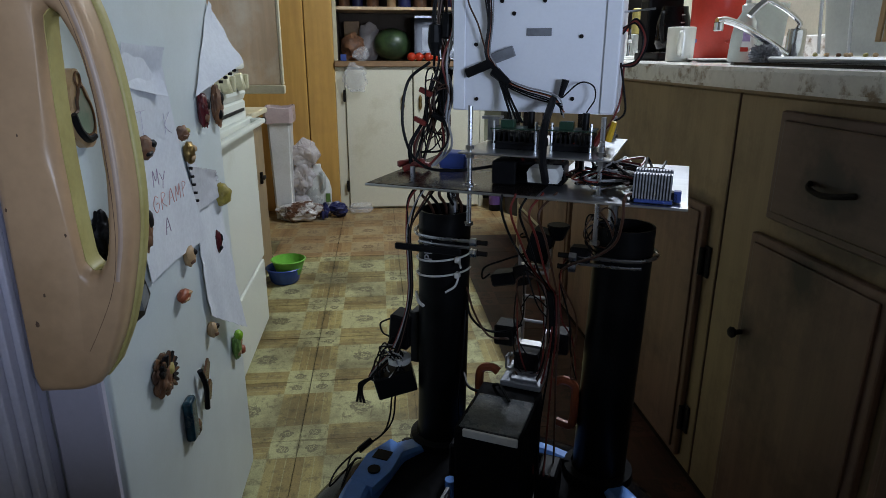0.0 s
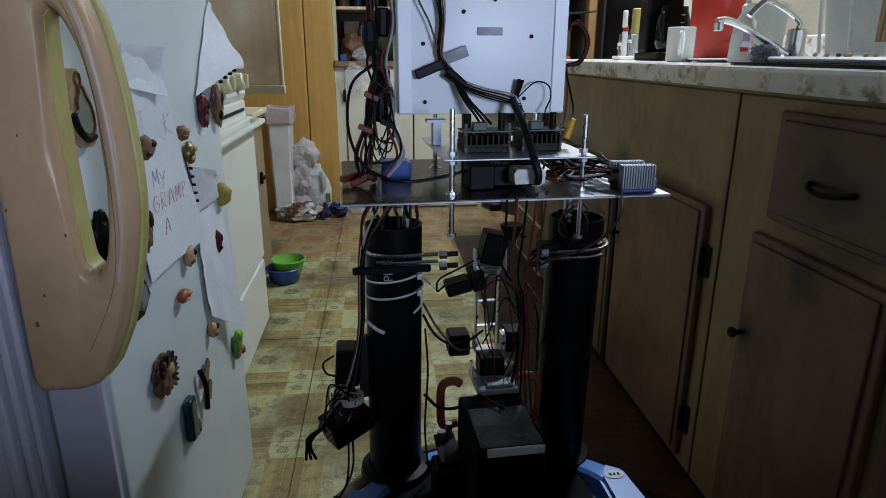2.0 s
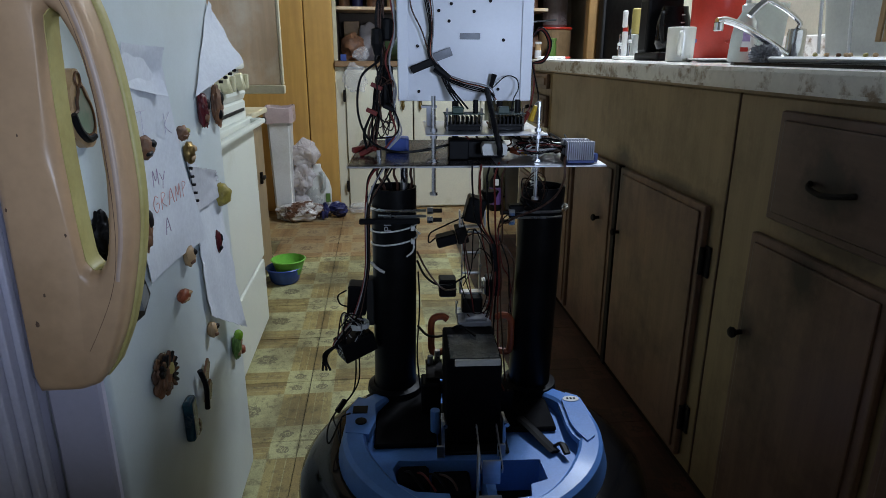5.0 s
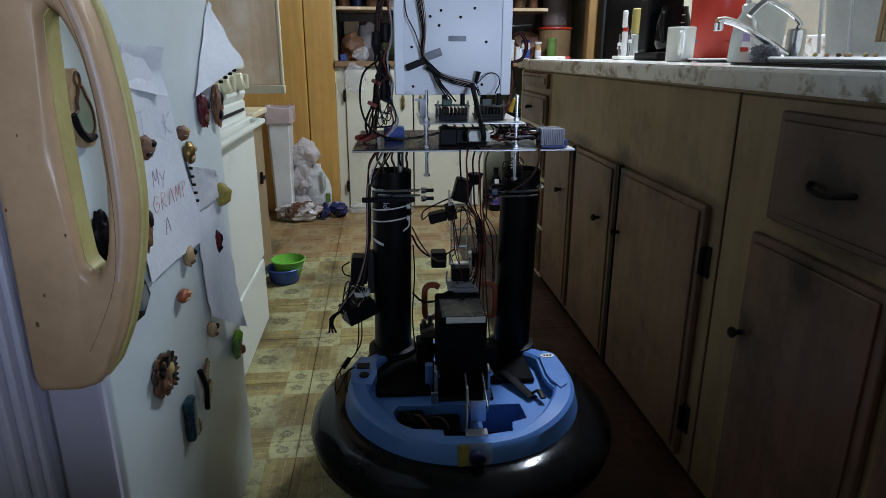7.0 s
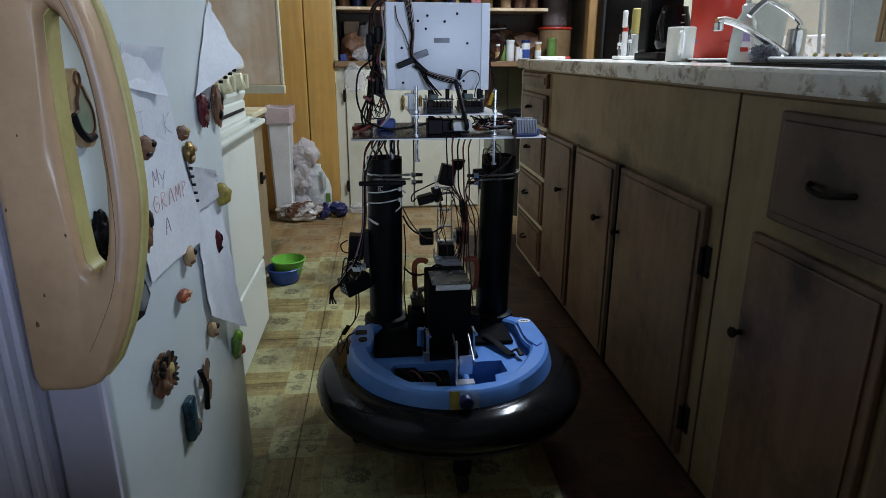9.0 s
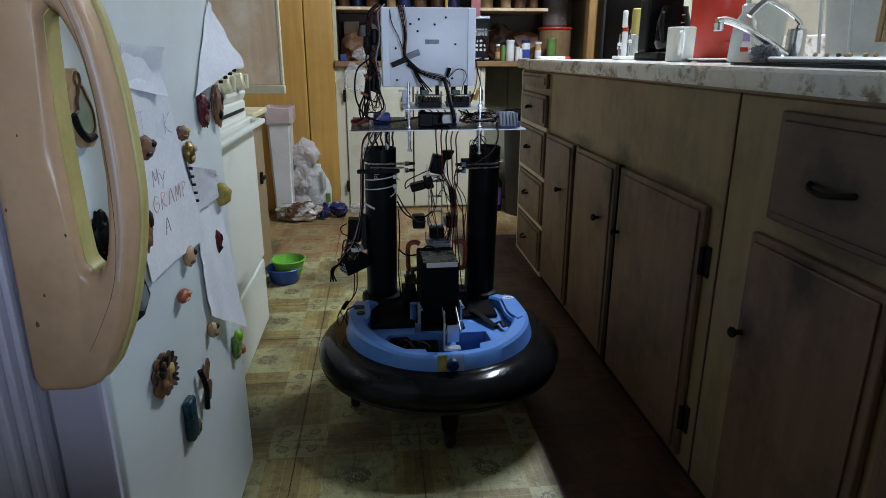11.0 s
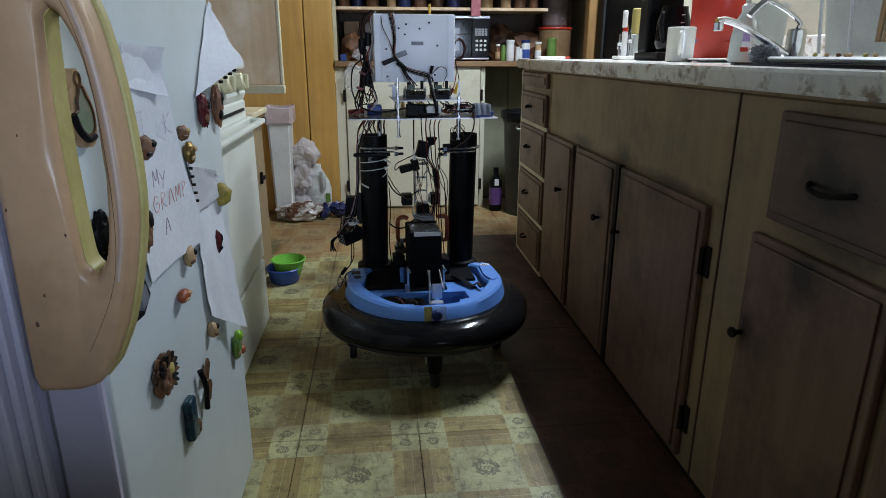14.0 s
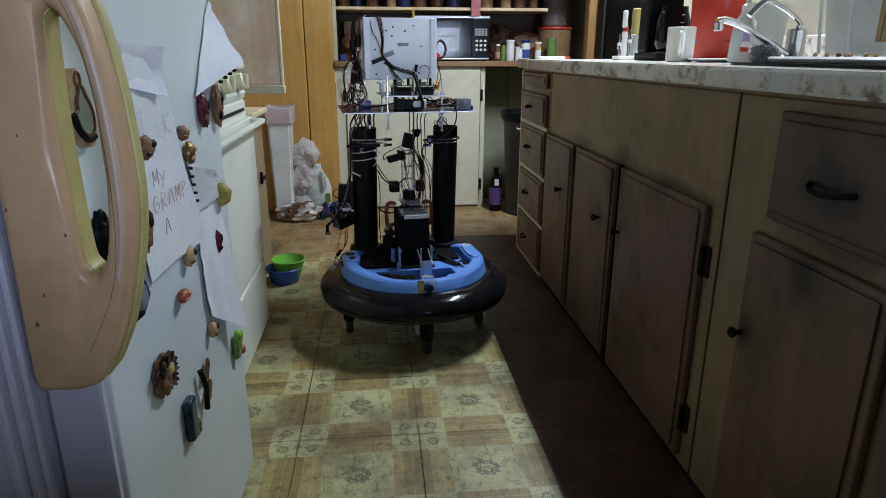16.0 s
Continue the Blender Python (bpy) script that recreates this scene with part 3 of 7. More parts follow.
for x0, x1, hx, gx in ((-0.186, 0.214, 0.156, -0.194), (0.222, 0.630, 0.262, 0.638)):
    d = part("door", box(x0, x1, 3.902, 3.922, 0.012, 0.852, 0.003), PANTRY, pantry, "cream painted door with grimy edges")
    h = lathe([(0, -0.045), (0.006, -0.04), (0.011, -0.02), (0.008, 0), (0.011, 0.02), (0.006, 0.04), (0, 0.045)], n=10, squash=(1, 0.7))
    part("handle", turned(Matrix.Translation((hx, 3.892, 0.66)), h), BRASS, d, "aged brass pull")
    for z in (0.15, 0.70):
        part("hinge", box(gx - 0.008, gx + 0.008, 3.894, 3.903, z - 0.035, z + 0.035, 0.003), BLACK_IRON, d, "black iron hinge")
part("worktop", box(-0.246, 1.268, 3.885, 4.42, 0.868, 0.900, 0.004), SHELF_WOOD, pantry, "worn brown wooden shelf top")
part("shelf", box(-0.23, 1.05, 3.97, 4.30, 1.190, 1.208, 0.002), PLY, pantry, "pale wooden upper shelf")
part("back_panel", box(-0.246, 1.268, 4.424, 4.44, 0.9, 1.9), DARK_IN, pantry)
# added board above the view, keeps the tube's light off the shelves
part("added_header", box(-0.246, 1.268, 3.905, 3.95, 1.30, 2.40, 0.003), CREAM, pantry, "added cream board above the shelves, unseen, shading them")
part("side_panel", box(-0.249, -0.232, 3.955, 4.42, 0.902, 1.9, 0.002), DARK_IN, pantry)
part("side_panel", box(-0.246, -0.225, 3.905, 3.953, 0.902, 1.298, 0.002), CREAM, pantry, "cream upright at the shelf edge")
part("recess_panel", box(0.664, 0.86, 4.20, 4.215, 0.0, 0.866), GREENISH, pantry, "grey-green board at the back of the recess")
part("recess_panel", box(0.865, 1.26, 4.203, 4.218, 0.0, 0.866), GREENISH, pantry)
part("post", box(1.270, 1.338, 3.86, 3.93, 0.0, 2.4, 0.004), POST, pantry, "orange-brown wooden post")
# flat black panel fills the dark spot past the counter
dark = thing("dark_panel_1", "black panel in the side wall past the counter", "door", (1.31, 3.55, 0), kind="structure")
part("leaf", box(1.305, 1.338, 3.10, 3.80, 0.0, 2.05, 0.004), BLACK_PLASTIC, dark)
part("edge_strip", box(1.290, 1.304, 3.665, 3.690, 0.0, 2.05, 0.002), DARK_RUBBER, dark)

# ---- refrigerator ----
FX = -0.31
fridge = thing("refrigerator", "old white refrigerator covered in notes and magnets", "refrigerator", (-0.65, 0.97, 0))
part("body", box(-1.02, -0.378, 0.648, 1.288, 0.03, 1.70, 0.012, seg=2), FRIDGE_SIDE_TINTED, fridge)
for k in ((-0.95, 0.70), (-0.45, 0.70), (-0.95, 1.22), (-0.45, 1.22)):
    part("foot", rod((*k, 0.0), (*k, 0.03), 0.02), BLACK_PLASTIC, fridge)
door = part("door", box(-0.370, FX, 0.662, 1.290, 0.035, 1.16, 0.010, seg=3), FRIDGE_WHITE, fridge, "white enamelled door")
# near face of the door, split off to take the lilac-lit colour
part("door_edge", box(-0.370, FX - 0.003, 0.648, 0.6615, 0.035, 1.16, 0.003), FRIDGE_SIDE_TINTED, fridge, "near door edge with dim lilac light in its colour")
smooth(door)
part("freezer_door", box(-0.370, FX, 0.648, 1.290, 1.168, 1.69, 0.012, seg=3), FRIDGE_WHITE, fridge)
part("gasket", box(-0.377, -0.371, 0.66, 1.28, 0.05, 1.68), GREY_WIRE, fridge, "grey rubber gasket")
outer = spline([(x, 0, z) for x, z in ((-0.361, 1.10), (-0.33, 1.085), (-0.285, 1.05), (-0.259, 0.99), (-0.248, 0.94), (-0.242, 0.878), (-0.241, 0.805), (-0.249, 0.746), (-0.268, 0.672), (-0.290, 0.622))], 4)
outer = [(p.x, p.z) for p in outer] + [(-0.300, 0.608), (-0.318, 0.602), (-0.361, 0.602)]
hole = spline([(x, 0, z) for x, z in ((-0.281, 0.733), (-0.2705, 0.752), (-0.2645, 0.785), (-0.2615, 0.825), (-0.2600, 0.868), (-0.2615, 0.908), (-0.2665, 0.945), (-0.278, 0.974))], 4)
hole = [(p.x, p.z) for p in hole] + [(-0.288, 0.982), (-0.296, 0.974), (-0.2995, 0.90), (-0.3000, 0.85), (-0.2985, 0.78), (-0.2965, 0.742), (-0.290, 0.732)]


def ray_to(poly, c, a):
    """The distance from c to a closed outline in the direction a."""
    d, best = Vector((math.cos(a), math.sin(a))), None
    for k in range(len(poly)):
        p, q = Vector(poly[k]) - c, Vector(poly[(k + 1) % len(poly)]) - c
        e = q - p
        den = d.x * e.y - d.y * e.x
        if abs(den) < 1e-12:
            continue
        t, u = (p.x * e.y - p.y * e.x) / den, (p.x * d.y - p.y * d.x) / den
        if t > 0 and -1e-9 <= u <= 1 + 1e-9 and (best is None or t < best):
            best = t
    return best


def round_ring(outline, opening, front, back, r_max, n=120, steps=5):
    """A ring between two outlines with rounded front edges."""
    bm, rings, c = bmesh.new(), [], Vector((-0.286, 0.855))
    for k in range(n):
        b_ = math.tau * k / n
        a = math.atan2(math.sin(b_), 0.35 * math.cos(b_))
        ri, ro = ray_to(opening, c, a), ray_to(outline, c, a)
        w = ro - ri
        r = min(r_max, w * 0.49)
        prof = [(0.0, back)] + [(r - r * math.cos(math.pi / 2 * s / steps), front + r - r * math.sin(math.pi / 2 * s / steps)) for s in range(steps + 1)]
        prof += [(w - r + r * math.sin(math.pi / 2 * s / steps), front + r - r * math.cos(math.pi / 2 * s / steps)) for s in range(steps + 1)] + [(w, back)]
        rings.append([bm.verts.new((c.x + (ri + d) * math.cos(a), y, c.y + (ri + d) * math.sin(a))) for d, y in prof])
    for p, q in zip(rings, rings[1:] + rings[:1]):
        m = len(p)
        for j in range(m):
            bm.faces.new([p[j], p[(j + 1) % m], q[(j + 1) % m], q[j]])
    return bm


handle = smooth(part("handle", round_ring(outer, hole, 0.614, 0.645, 0.014), HANDLE, fridge, "large beige plastic D-shaped handle, yellowed at its edges"), 60)
grow = [(x + (0.0040 if x > -0.3 else 0), z - (0.003 if z < 0.62 else 0)) for x, z in outer]
smooth(part("grip_edge", round_ring(grow, hole, 0.6455, 0.658, 0.004), HANDLE_IN, handle, "yellowed inner edge"), 60)
liner = [(-0.281 + (x + 0.281) * 0.955, 0.856 + (z - 0.856) * 0.994) for x, z in hole]
smooth(part("grip_liner", round_ring([(-0.281 + (x + 0.281) * 1.01, 0.856 + (z - 0.856) * 1.002) for x, z in hole], liner, 0.6300, 0.6578, 0.0004), HANDLE_IN, handle, "yellowed inner face"), 60)
seam = [(-0.300, 0.650), (-0.288, 0.672), (-0.271, 0.708), (-0.261, 0.744), (-0.256, 0.79), (-0.255, 0.85), (-0.258, 0.92), (-0.268, 0.975), (-0.29, 1.02)]
smooth(part("seam", tube([(x, 0.6142, z) for x, z in seam], 0.0004, 5, 4), BRUISE, handle, "dark moulding seam"))
strip = [(-0.262, 0.725), (-0.253, 0.77), (-0.2495, 0.82), (-0.250, 0.88), (-0.255, 0.935), (-0.268, 0.99), (-0.292, 1.04)]
# raised strip whose pinkish tint is the light reflected along the grip
smooth(part("grip_strip", tube([(x, 0.6165, z) for x, z in strip], 0.0034, 8, 5), GRIP_SHEEN, handle, "grip strip with a pinkish lavender sheen in its colour"), 60)
for x, z, s in ((-0.303, 0.774, 0.0022), (-0.333, 0.713, 0.0024), (-0.345, 0.682, 0.0036), (-0.352, 0.80, 0.002), (-0.329, 0.87, 0.0016)):
    part("nick", blob((x, 0.6142, z), (s * 0.5, 0.0006, s), int(z * 100), 0.3, 2.5, 2, False), BRUISE, handle, "dark scuff")

# ---- stove ----
stove = thing("stove", "white enamelled stove with front controls and oven door", "stove", (-0.74, 1.77, 0))
part("body", box(-1.06, -0.432, 1.385, 2.160, 0.02, 0.80, 0.006), STOVE_WHITE, stove)
part("cooktop", box(-1.06, -0.425, 1.383, 2.164, 0.895, 0.918, 0.008, seg=2), STOVE_WHITE, stove)
part("oven_door", box(-0.432, -0.412, 1.388, 2.158, 0.262, 0.745, 0.006, seg=2), STOVE_WHITE, stove)
part("drawer", box(-0.432, -0.413, 1.388, 2.158, 0.022, 0.250, 0.006, seg=2), STOVE_WHITE, stove, "white bottom drawer")
part("vent_slot", box(-0.433, -0.428, 1.42, 2.12, 0.766, 0.775), BLACK_PLASTIC, stove)
cp = prism([(-0.60, 0.802), (-0.436, 0.802), (-0.428, 0.82), (-0.446, 0.894), (-0.60, 0.894)], 1.386, 2.160, "y")
ctl = part("control_panel", cp, STOVE_WHITE, stove)
for k in range(4):
    y = 1.50 + k * 0.187
    kb = rod((-0.436, y, 0.855), (-0.408, y, 0.861), 0.026, 18, bevel=0.004)
    box(-0.409, -0.396, y - 0.006, y + 0.006, 0.838, 0.882, 0.003, kb)
    part("knob", kb, KNOB_CREAM, ctl, "cream control knob")
hd = box(-0.392, -0.372, 1.40, 2.165, 0.722, 0.738, 0.006, seg=2)
for y in (1.43, 2.13):
    box(-0.412, -0.380, y - 0.012, y + 0.012, 0.719, 0.741, 0.003, hd)
part("handle", hd, STOVE_WHITE, stove, "white bar handle with a black end cap")
part("end_cap", box(-0.393, -0.371, 2.1655, 2.173, 0.721, 0.739, 0.003), BLACK_PLASTIC, stove)
for y in (1.58, 1.97):
    for x in (-0.6, -0.88):
        part("burner", rod((x, y, 0.918), (x, y, 0.926), 0.085, 24), BLACK_IRON, stove)

side = thing("base_cabinet", "narrow yellowed base cabinet beside the stove", "cabinet", (-0.78, 2.45, 0))
part("body", box(-1.06, -0.512, 2.176, 2.780, 0.0, 0.70, 0.003), CREAM, side)
part("door", box(-0.511, -0.495, 2.182, 2.774, 0.03, 0.685, 0.003), CAB_FRAME, side)
part("worktop", box(-1.06, -0.470, 2.172, 2.790, 0.702, 0.725, 0.004), CREAM, side)
lt = box(-0.494, -0.484, 2.640, 2.658, 0.42, 0.47, 0.002)
box(-0.488, -0.474, 2.630, 2.675, 0.44, 0.452, 0.002, lt)
part("latch", lt, BLACK_IRON, side, "small black latch")

hutch = thing("wall_cabinet", "wooden wall cabinet with an open glossy plywood door", "cabinet", (-0.83, 2.7, 0.8))
part("body", box(-1.08, -0.62, 2.47, 3.00, 0.80, 1.70, 0.003), CREAM, hutch)
dr = part("door", box(-0.605, -0.352, 2.430, 2.452, 0.832, 1.70, 0.002), DOOR_PLY, hutch, "pale plywood door standing open")
part("bottom_rail", box(-0.610, -0.338, 2.424, 2.456, 0.800, 0.831, 0.003), CREAM, dr)
part("edge_strip", box(-0.351, -0.341, 2.428, 2.454, 0.832, 1.70, 0.002), CREAM, dr)
part("stile", box(-0.628, -0.606, 2.395, 2.458, 0.80, 1.70, 0.003), GREENISH, dr)

# ---- kitchen base units along the sink ----
CX = 0.700


def overlay(name, y0, y1, z0, z1, material, parent, label=""):
    """A slab door or drawer front with rounded edges, proud of its frame."""
    bm = box(CX - 0.016, CX - 0.001, y0, y1, z0, z1, 0.005, None, 3)
    box(CX - 0.021, CX - 0.0155, y0 + 0.017, y1 - 0.017, z0 + 0.015, z1 - 0.015, 0.004, bm, 2)
    return part(name, bm, material, parent, label)


def cup_pull(y, z, parent, w=0.075):
    bm = tube([(CX - 0.021, y - w / 2, z + 0.004), (CX - 0.036, y - w / 3, z), (CX - 0.041, y, z - 0.004), (CX - 0.036, y + w / 3, z), (CX - 0.021, y + w / 2, z + 0.004)], 0.0045, 8, 4)
    return part("handle", bm, BLACK_IRON, parent, "dark bow handle")


def knob(y, z, parent):
    bm = lathe([(0, 0), (0.005, 0), (0.005, 0.010), (0.010, 0.015), (0.011, 0.020), (0.007, 0.024), (0, 0.025)], n=14)
    turned(Matrix.Translation((CX - 0.021, y, z)) @ Euler((0, radians(-90), 0)).to_matrix().to_4x4(), bm)
    return smooth(part("knob", bm, BLACK_IRON, parent, "dark round knob"))


def hinge(y, z, parent):
    bm = box(CX - 0.006, CX - 0.0005, y - 0.020, y + 0.004, z - 0.035, z + 0.035, 0.002)
    rod((CX - 0.012, y, z - 0.03), (CX - 0.012, y, z + 0.03), 0.006, 8, bm)
    return part("hinge", bm, BLACK_IRON, parent, "black surface hinge")


drawers = thing("drawer_cabinet", "cream-framed base unit with four brown wooden drawers", "cabinet", (1.0, 2.78, 0), "base units")
part("carcass", box(CX, 1.338, 2.532, 3.035, 0.0, 0.872, 0.003), CAB_FRAME, drawers)
part("end_strip", box(CX - 0.006, CX + 0.02, 3.0355, 3.048, 0.0, 0.872, 0.002), PANTRY, drawers, "pale end strip")
overlay("drawer", 2.56, 2.985, 0.806, 0.866, CAB_DRAWER, drawers, "shallow brown drawer front")
for z0, z1 in ((0.652, 0.780), (0.442, 0.632), (0.232, 0.420), (0.020, 0.208)):
    dd = overlay("drawer", 2.56, 2.985, z0, z1, CAB_DRAWER, drawers)
    cup_pull(2.80, z0 + (z1 - z0) * 0.52, dd, 0.06)
    part("rail", box(CX - 0.010, CX - 0.0008, 2.545, 3.03, z0 - 0.019, z0 - 0.002), PANTRY, drawers, "pale rail between drawers")

sinkbase = thing("sink_cabinet", "long cream sink base unit with three brown wooden doors", "cabinet", (1.0, 1.85, 0), "base units")
part("carcass", box(CX, 1.338, 1.180, 2.528, 0.0, 0.872, 0.003), CAB_FRAME, sinkbase)
for y0, y1, kn, hy in ((2.160, 2.520, 2.262, None), (1.742, 2.122, 1.838, None), (1.224, 1.704, 1.668, 1.222)):
    dd = overlay("door", y0, y1, 0.022, 0.636, CAB_DOOR, sinkbase, "brown wooden door darkened by handling")
    if kn:
        knob(kn, 0.455, dd)
    if hy:
        hinge(hy, 0.515, dd), hinge(hy, 0.128, dd)

# strips set into the door gaps, coloured for their grime and shadow
part("stile", box(CX - 0.0175, CX - 0.0005, 1.712, 1.736, 0.01, 0.638), BLACK_IRON, sinkbase, "black strip put in for grime and shadow between doors")
part("stile", box(CX - 0.004, CX - 0.0005, 2.126, 2.156, 0.01, 0.64), CAB_DOOR, sinkbase)
part("seam", box(CX - 0.0008, CX + 0.01, 1.1762, 1.1778, 0.0, 0.872), CAB_DARK, sinkbase, "dark seam between units")
sidebase = thing("end_cabinet", "cream base unit with a brown drawer above a door", "cabinet", (1.0, 0.6, 0), "base units")
part("carcass", box(CX, 1.338, -0.30, 1.174, 0.0, 0.872, 0.003), CAB_FRAME, sidebase)
dd = overlay("drawer", 0.60, 1.020, 0.664, 0.852, CAB_DARK, sidebase)
cup_pull(0.862, 0.744, dd, 0.10)
dd = overlay("door", 0.715, 1.052, 0.022, 0.630, CAB_DOOR, sidebase)
knob(1.030, 0.436, dd)
dd = overlay("door", 0.25, 0.690, 0.022, 0.630, CAB_DOOR, sidebase)
dd = overlay("drawer", 0.10, 0.560, 0.664, 0.852, CAB_DARK, sidebase)

counter = thing("countertop", "marbled off-white laminate countertop with a stained front edge", "countertop", (1.0, 1.4, 0.88))
part("underlay", box(0.70, 1.338, -0.30, 3.05, 0.8725, 0.8805), CAB_FRAME, counter)
ct = bmesh.new()
prism([(1.339, -0.30), (1.339, 3.066), (0.70, 3.066), (0.680, 3.060), (0.668, 3.048), (0.662, 3.03), (0.662, -0.30)], 0.881, 0.920, "z", bm=ct)
bmesh.ops.bevel(ct, geom=[e for e in ct.edges if e.calc_face_angle(0) > 1.0 and abs(e.verts[0].co.z - e.verts[1].co.z) < 1e-5], offset=0.006, segments=4, affect="EDGES")
smooth(part("slab", ct, MARBLE, counter), 60)
part("upstand", box(1.320, 1.338, -0.30, 3.06, 0.9206, 1.0, 0.003), MARBLE, counter, "marbled upstand against the wall")

# ---- the robot ----
robot = thing("wheeled_robot", "home-built robot on a blue tray with black pipes and white box", "robot")
RB = (0.149, 0.18)


def torus_ring(rc, zc, a, b, n=72, m=18):
    bm = bmesh.new()
    prof = [(rc + a * math.cos(k * math.tau / m), zc + b * math.sin(k * math.tau / m)) for k in range(m)]
    return lathe(prof, n=n, bm=bm, closed=True)


bumper = smooth(part("bumper_ring", torus_ring(0.252, 0.170, 0.078, 0.050), BLACK_GLOSS, robot, "glossy black bumper ring"), 80)
part("seam", torus_ring(0.318, 0.150, 0.008, 0.010, m=8), DARK_RUBBER, bumper)
part("underside", lathe([(0, 0.125), (0.255, 0.125), (0.27, 0.15), (0.24, 0.158), (0, 0.158)], n=48), BLACK_PLASTIC, robot)

# blue tray: horseshoe rim whose back is lower, and a floor
tray = bmesh.new()
N = 72
loops = []
for k in range(N):
    a = math.tau * k / N
    s = math.sin(a)
    back = min(1.0, max(0.0, (s - 0.45) / 0.3))
    side = max(0.0, min(1.0, (abs(math.cos(a)) - 0.45) / 0.4))
    top = 0.253 + 0.008 * side - 0.012 * back
    inner = 0.214 - 0.012 * side
    prof = [(0.2555, 0.216), (0.2535, 0.222), (0.245, top - 0.006), (0.237, top), (inner + 0.006, top + 0.0005), (inner, top - 0.005), (inner - 0.006, 0.166)]
    loops.append([tray.verts.new((r * math.cos(a), r * math.sin(a), z)) for r, z in prof])
for k in range(N):
    p, q = loops[k], loops[(k + 1) % N]
    for j in range(len(p) - 1):
        tray.faces.new([p[j], p[j + 1], q[j + 1], q[j]])
tray = smooth(part("tray", tray, BLUE, robot, "bright blue plastic tray"), 35)
# blue tray's floor made black, so the wells' deep shade is in its colour
part("tray_floor_shaded", lathe([(0, 0.1590), (0.192, 0.1590), (0.192, 0.1670), (0, 0.1670)], n=48), MATTE_BLACK, tray)
part("trim", torus_ring(0.2565, 0.2165, 0.0022, 0.0022, m=6), BLUE_MODULE, tray)
# dark well and raised steps in the tray
# deck of the tray with two wells sunk through it, front edge notched
disc = [(0.213 * math.cos(math.tau * k / 64), 0.213 * math.sin(math.tau * k / 64)) for k in range(64)]
left_well = [(-0.150, -0.088), (-0.140, -0.128), (-0.110, -0.150), (-0.052, -0.158), (-0.050, -0.178), (0.012, -0.182), (0.012, -0.070), (-0.140, -0.064)]
right_well = [(0.028, -0.072), (0.028, -0.180), (0.086, -0.170), (0.090, -0.140), (0.122, -0.128), (0.118, -0.072)]
part("deck", prism(disc, 0.1675, 0.234, "z", (left_well, right_well)), BLUE, tray, "blue deck with two deep wells")
part("well_module", box(-0.140, -0.085, -0.126, -0.070, 0.1672, 0.230, 0.006), MATTE_BLACK, tray, "dark electronics in the tray")
part("well_module", box(-0.080, -0.012, -0.152, -0.078, 0.1672, 0.222, 0.005), MATTE_BLACK, tray, "dark electronics in the tray")
part("well_module", rod((-0.020, -0.12, 0.1672), (-0.020, -0.12, 0.205), 0.010, 14), STEEL, tray)
for k in range(4):
    part("well_wire", tube([(-0.135 + 0.02 * k, -0.08, 0.215), (-0.12 + 0.022 * k, -0.105, 0.240 - 0.004 * k), (-0.10 + 0.02 * k, -0.13, 0.228), (-0.08 + 0.015 * k, -0.14, 0.205)], 0.0022, 6, 5), (BLACK_PLASTIC, RED_WIRE, BLACK_PLASTIC, BROWN_WIRE)[k], tray)
for x0, x1, y0, y1, zt in ((-0.186, -0.068, -0.030, 0.165, 0.245), (0.066, 0.168, 0.012, 0.165, 0.245), (-0.10, 0.10, 0.165, 0.175, 0.262)):
    part("deck_plate", box(x0, x1, y0, y1, 0.2342, zt, 0.003), MATTE_BLACK, tray, "black deck plate")
part("strap", tube([(0.100, 0.04, 0.250), (0.118, 0.005, 0.248), (0.135, -0.030, 0.243), (0.150, -0.060, 0.240)], 0.013, 6, 5, flat=0.3), BLACK_PLASTIC, tray)
part("strap", tube([(0.150, -0.045, 0.242), (0.163, -0.050, 0.250), (0.168, -0.075, 0.246)], 0.007, 6, 5, flat=0.4), BLACK_PLASTIC, tray)
part("bolt", rod((-0.070, 0.012, 0.2342), (-0.070, 0.012, 0.290), 0.009, 12), BLUE, tray, "blue plastic stub")
# pads at the two ends of the rim
pad = prism([(0.188, -0.03), (0.205, -0.075), (0.232, -0.05), (0.242, 0.03), (0.236, 0.098), (0.205, 0.120), (0.186, 0.085), (0.184, 0.0)], 0.240, 0.2645, "z")
bmesh.ops.bevel(pad, geom=[e for e in pad.edges if e.calc_face_angle(0) > 1.0], offset=0.007, segments=2, affect="EDGES")
pad = smooth(part("raised_pad", pad, BLUE, tray))
lb = rod((0.212, 0.082, 0.2647), (0.212, 0.082, 0.2657), 0.014, 20)
turned(Matrix.Translation((0.212, 0.082, 0)) @ Matrix.Diagonal((1.2, 0.75, 1, 1)) @ Matrix.Translation((-0.212, -0.082, 0)), lb)
part("label", lb, LABEL_WHITE, pad)
for k in (-1, 0, 1):
    part("mark", box(0.212 + k * 0.007 - 0.002, 0.212 + k * 0.007 + 0.002, 0.079, 0.085, 0.2658, 0.2664), BLACK_PLASTIC, pad)
pad2 = prism([(-0.195, -0.02), (-0.24, -0.01), (-0.245, 0.06), (-0.225, 0.115), (-0.19, 0.10), (-0.185, 0.03)], 0.245, 0.262, "z")
pad2 = part("raised_pad", pad2, BLUE, tray)
part("display", box(-0.232, -0.203, 0.052, 0.078, 0.2622, 0.2636), BLACK_PLASTIC, pad2, "small dark display")
part("button", rod((-0.213, 0.022, 0.2622), (-0.213, 0.022, 0.2652), 0.011, 16), BLACK_PLASTIC, pad2, "round black button")
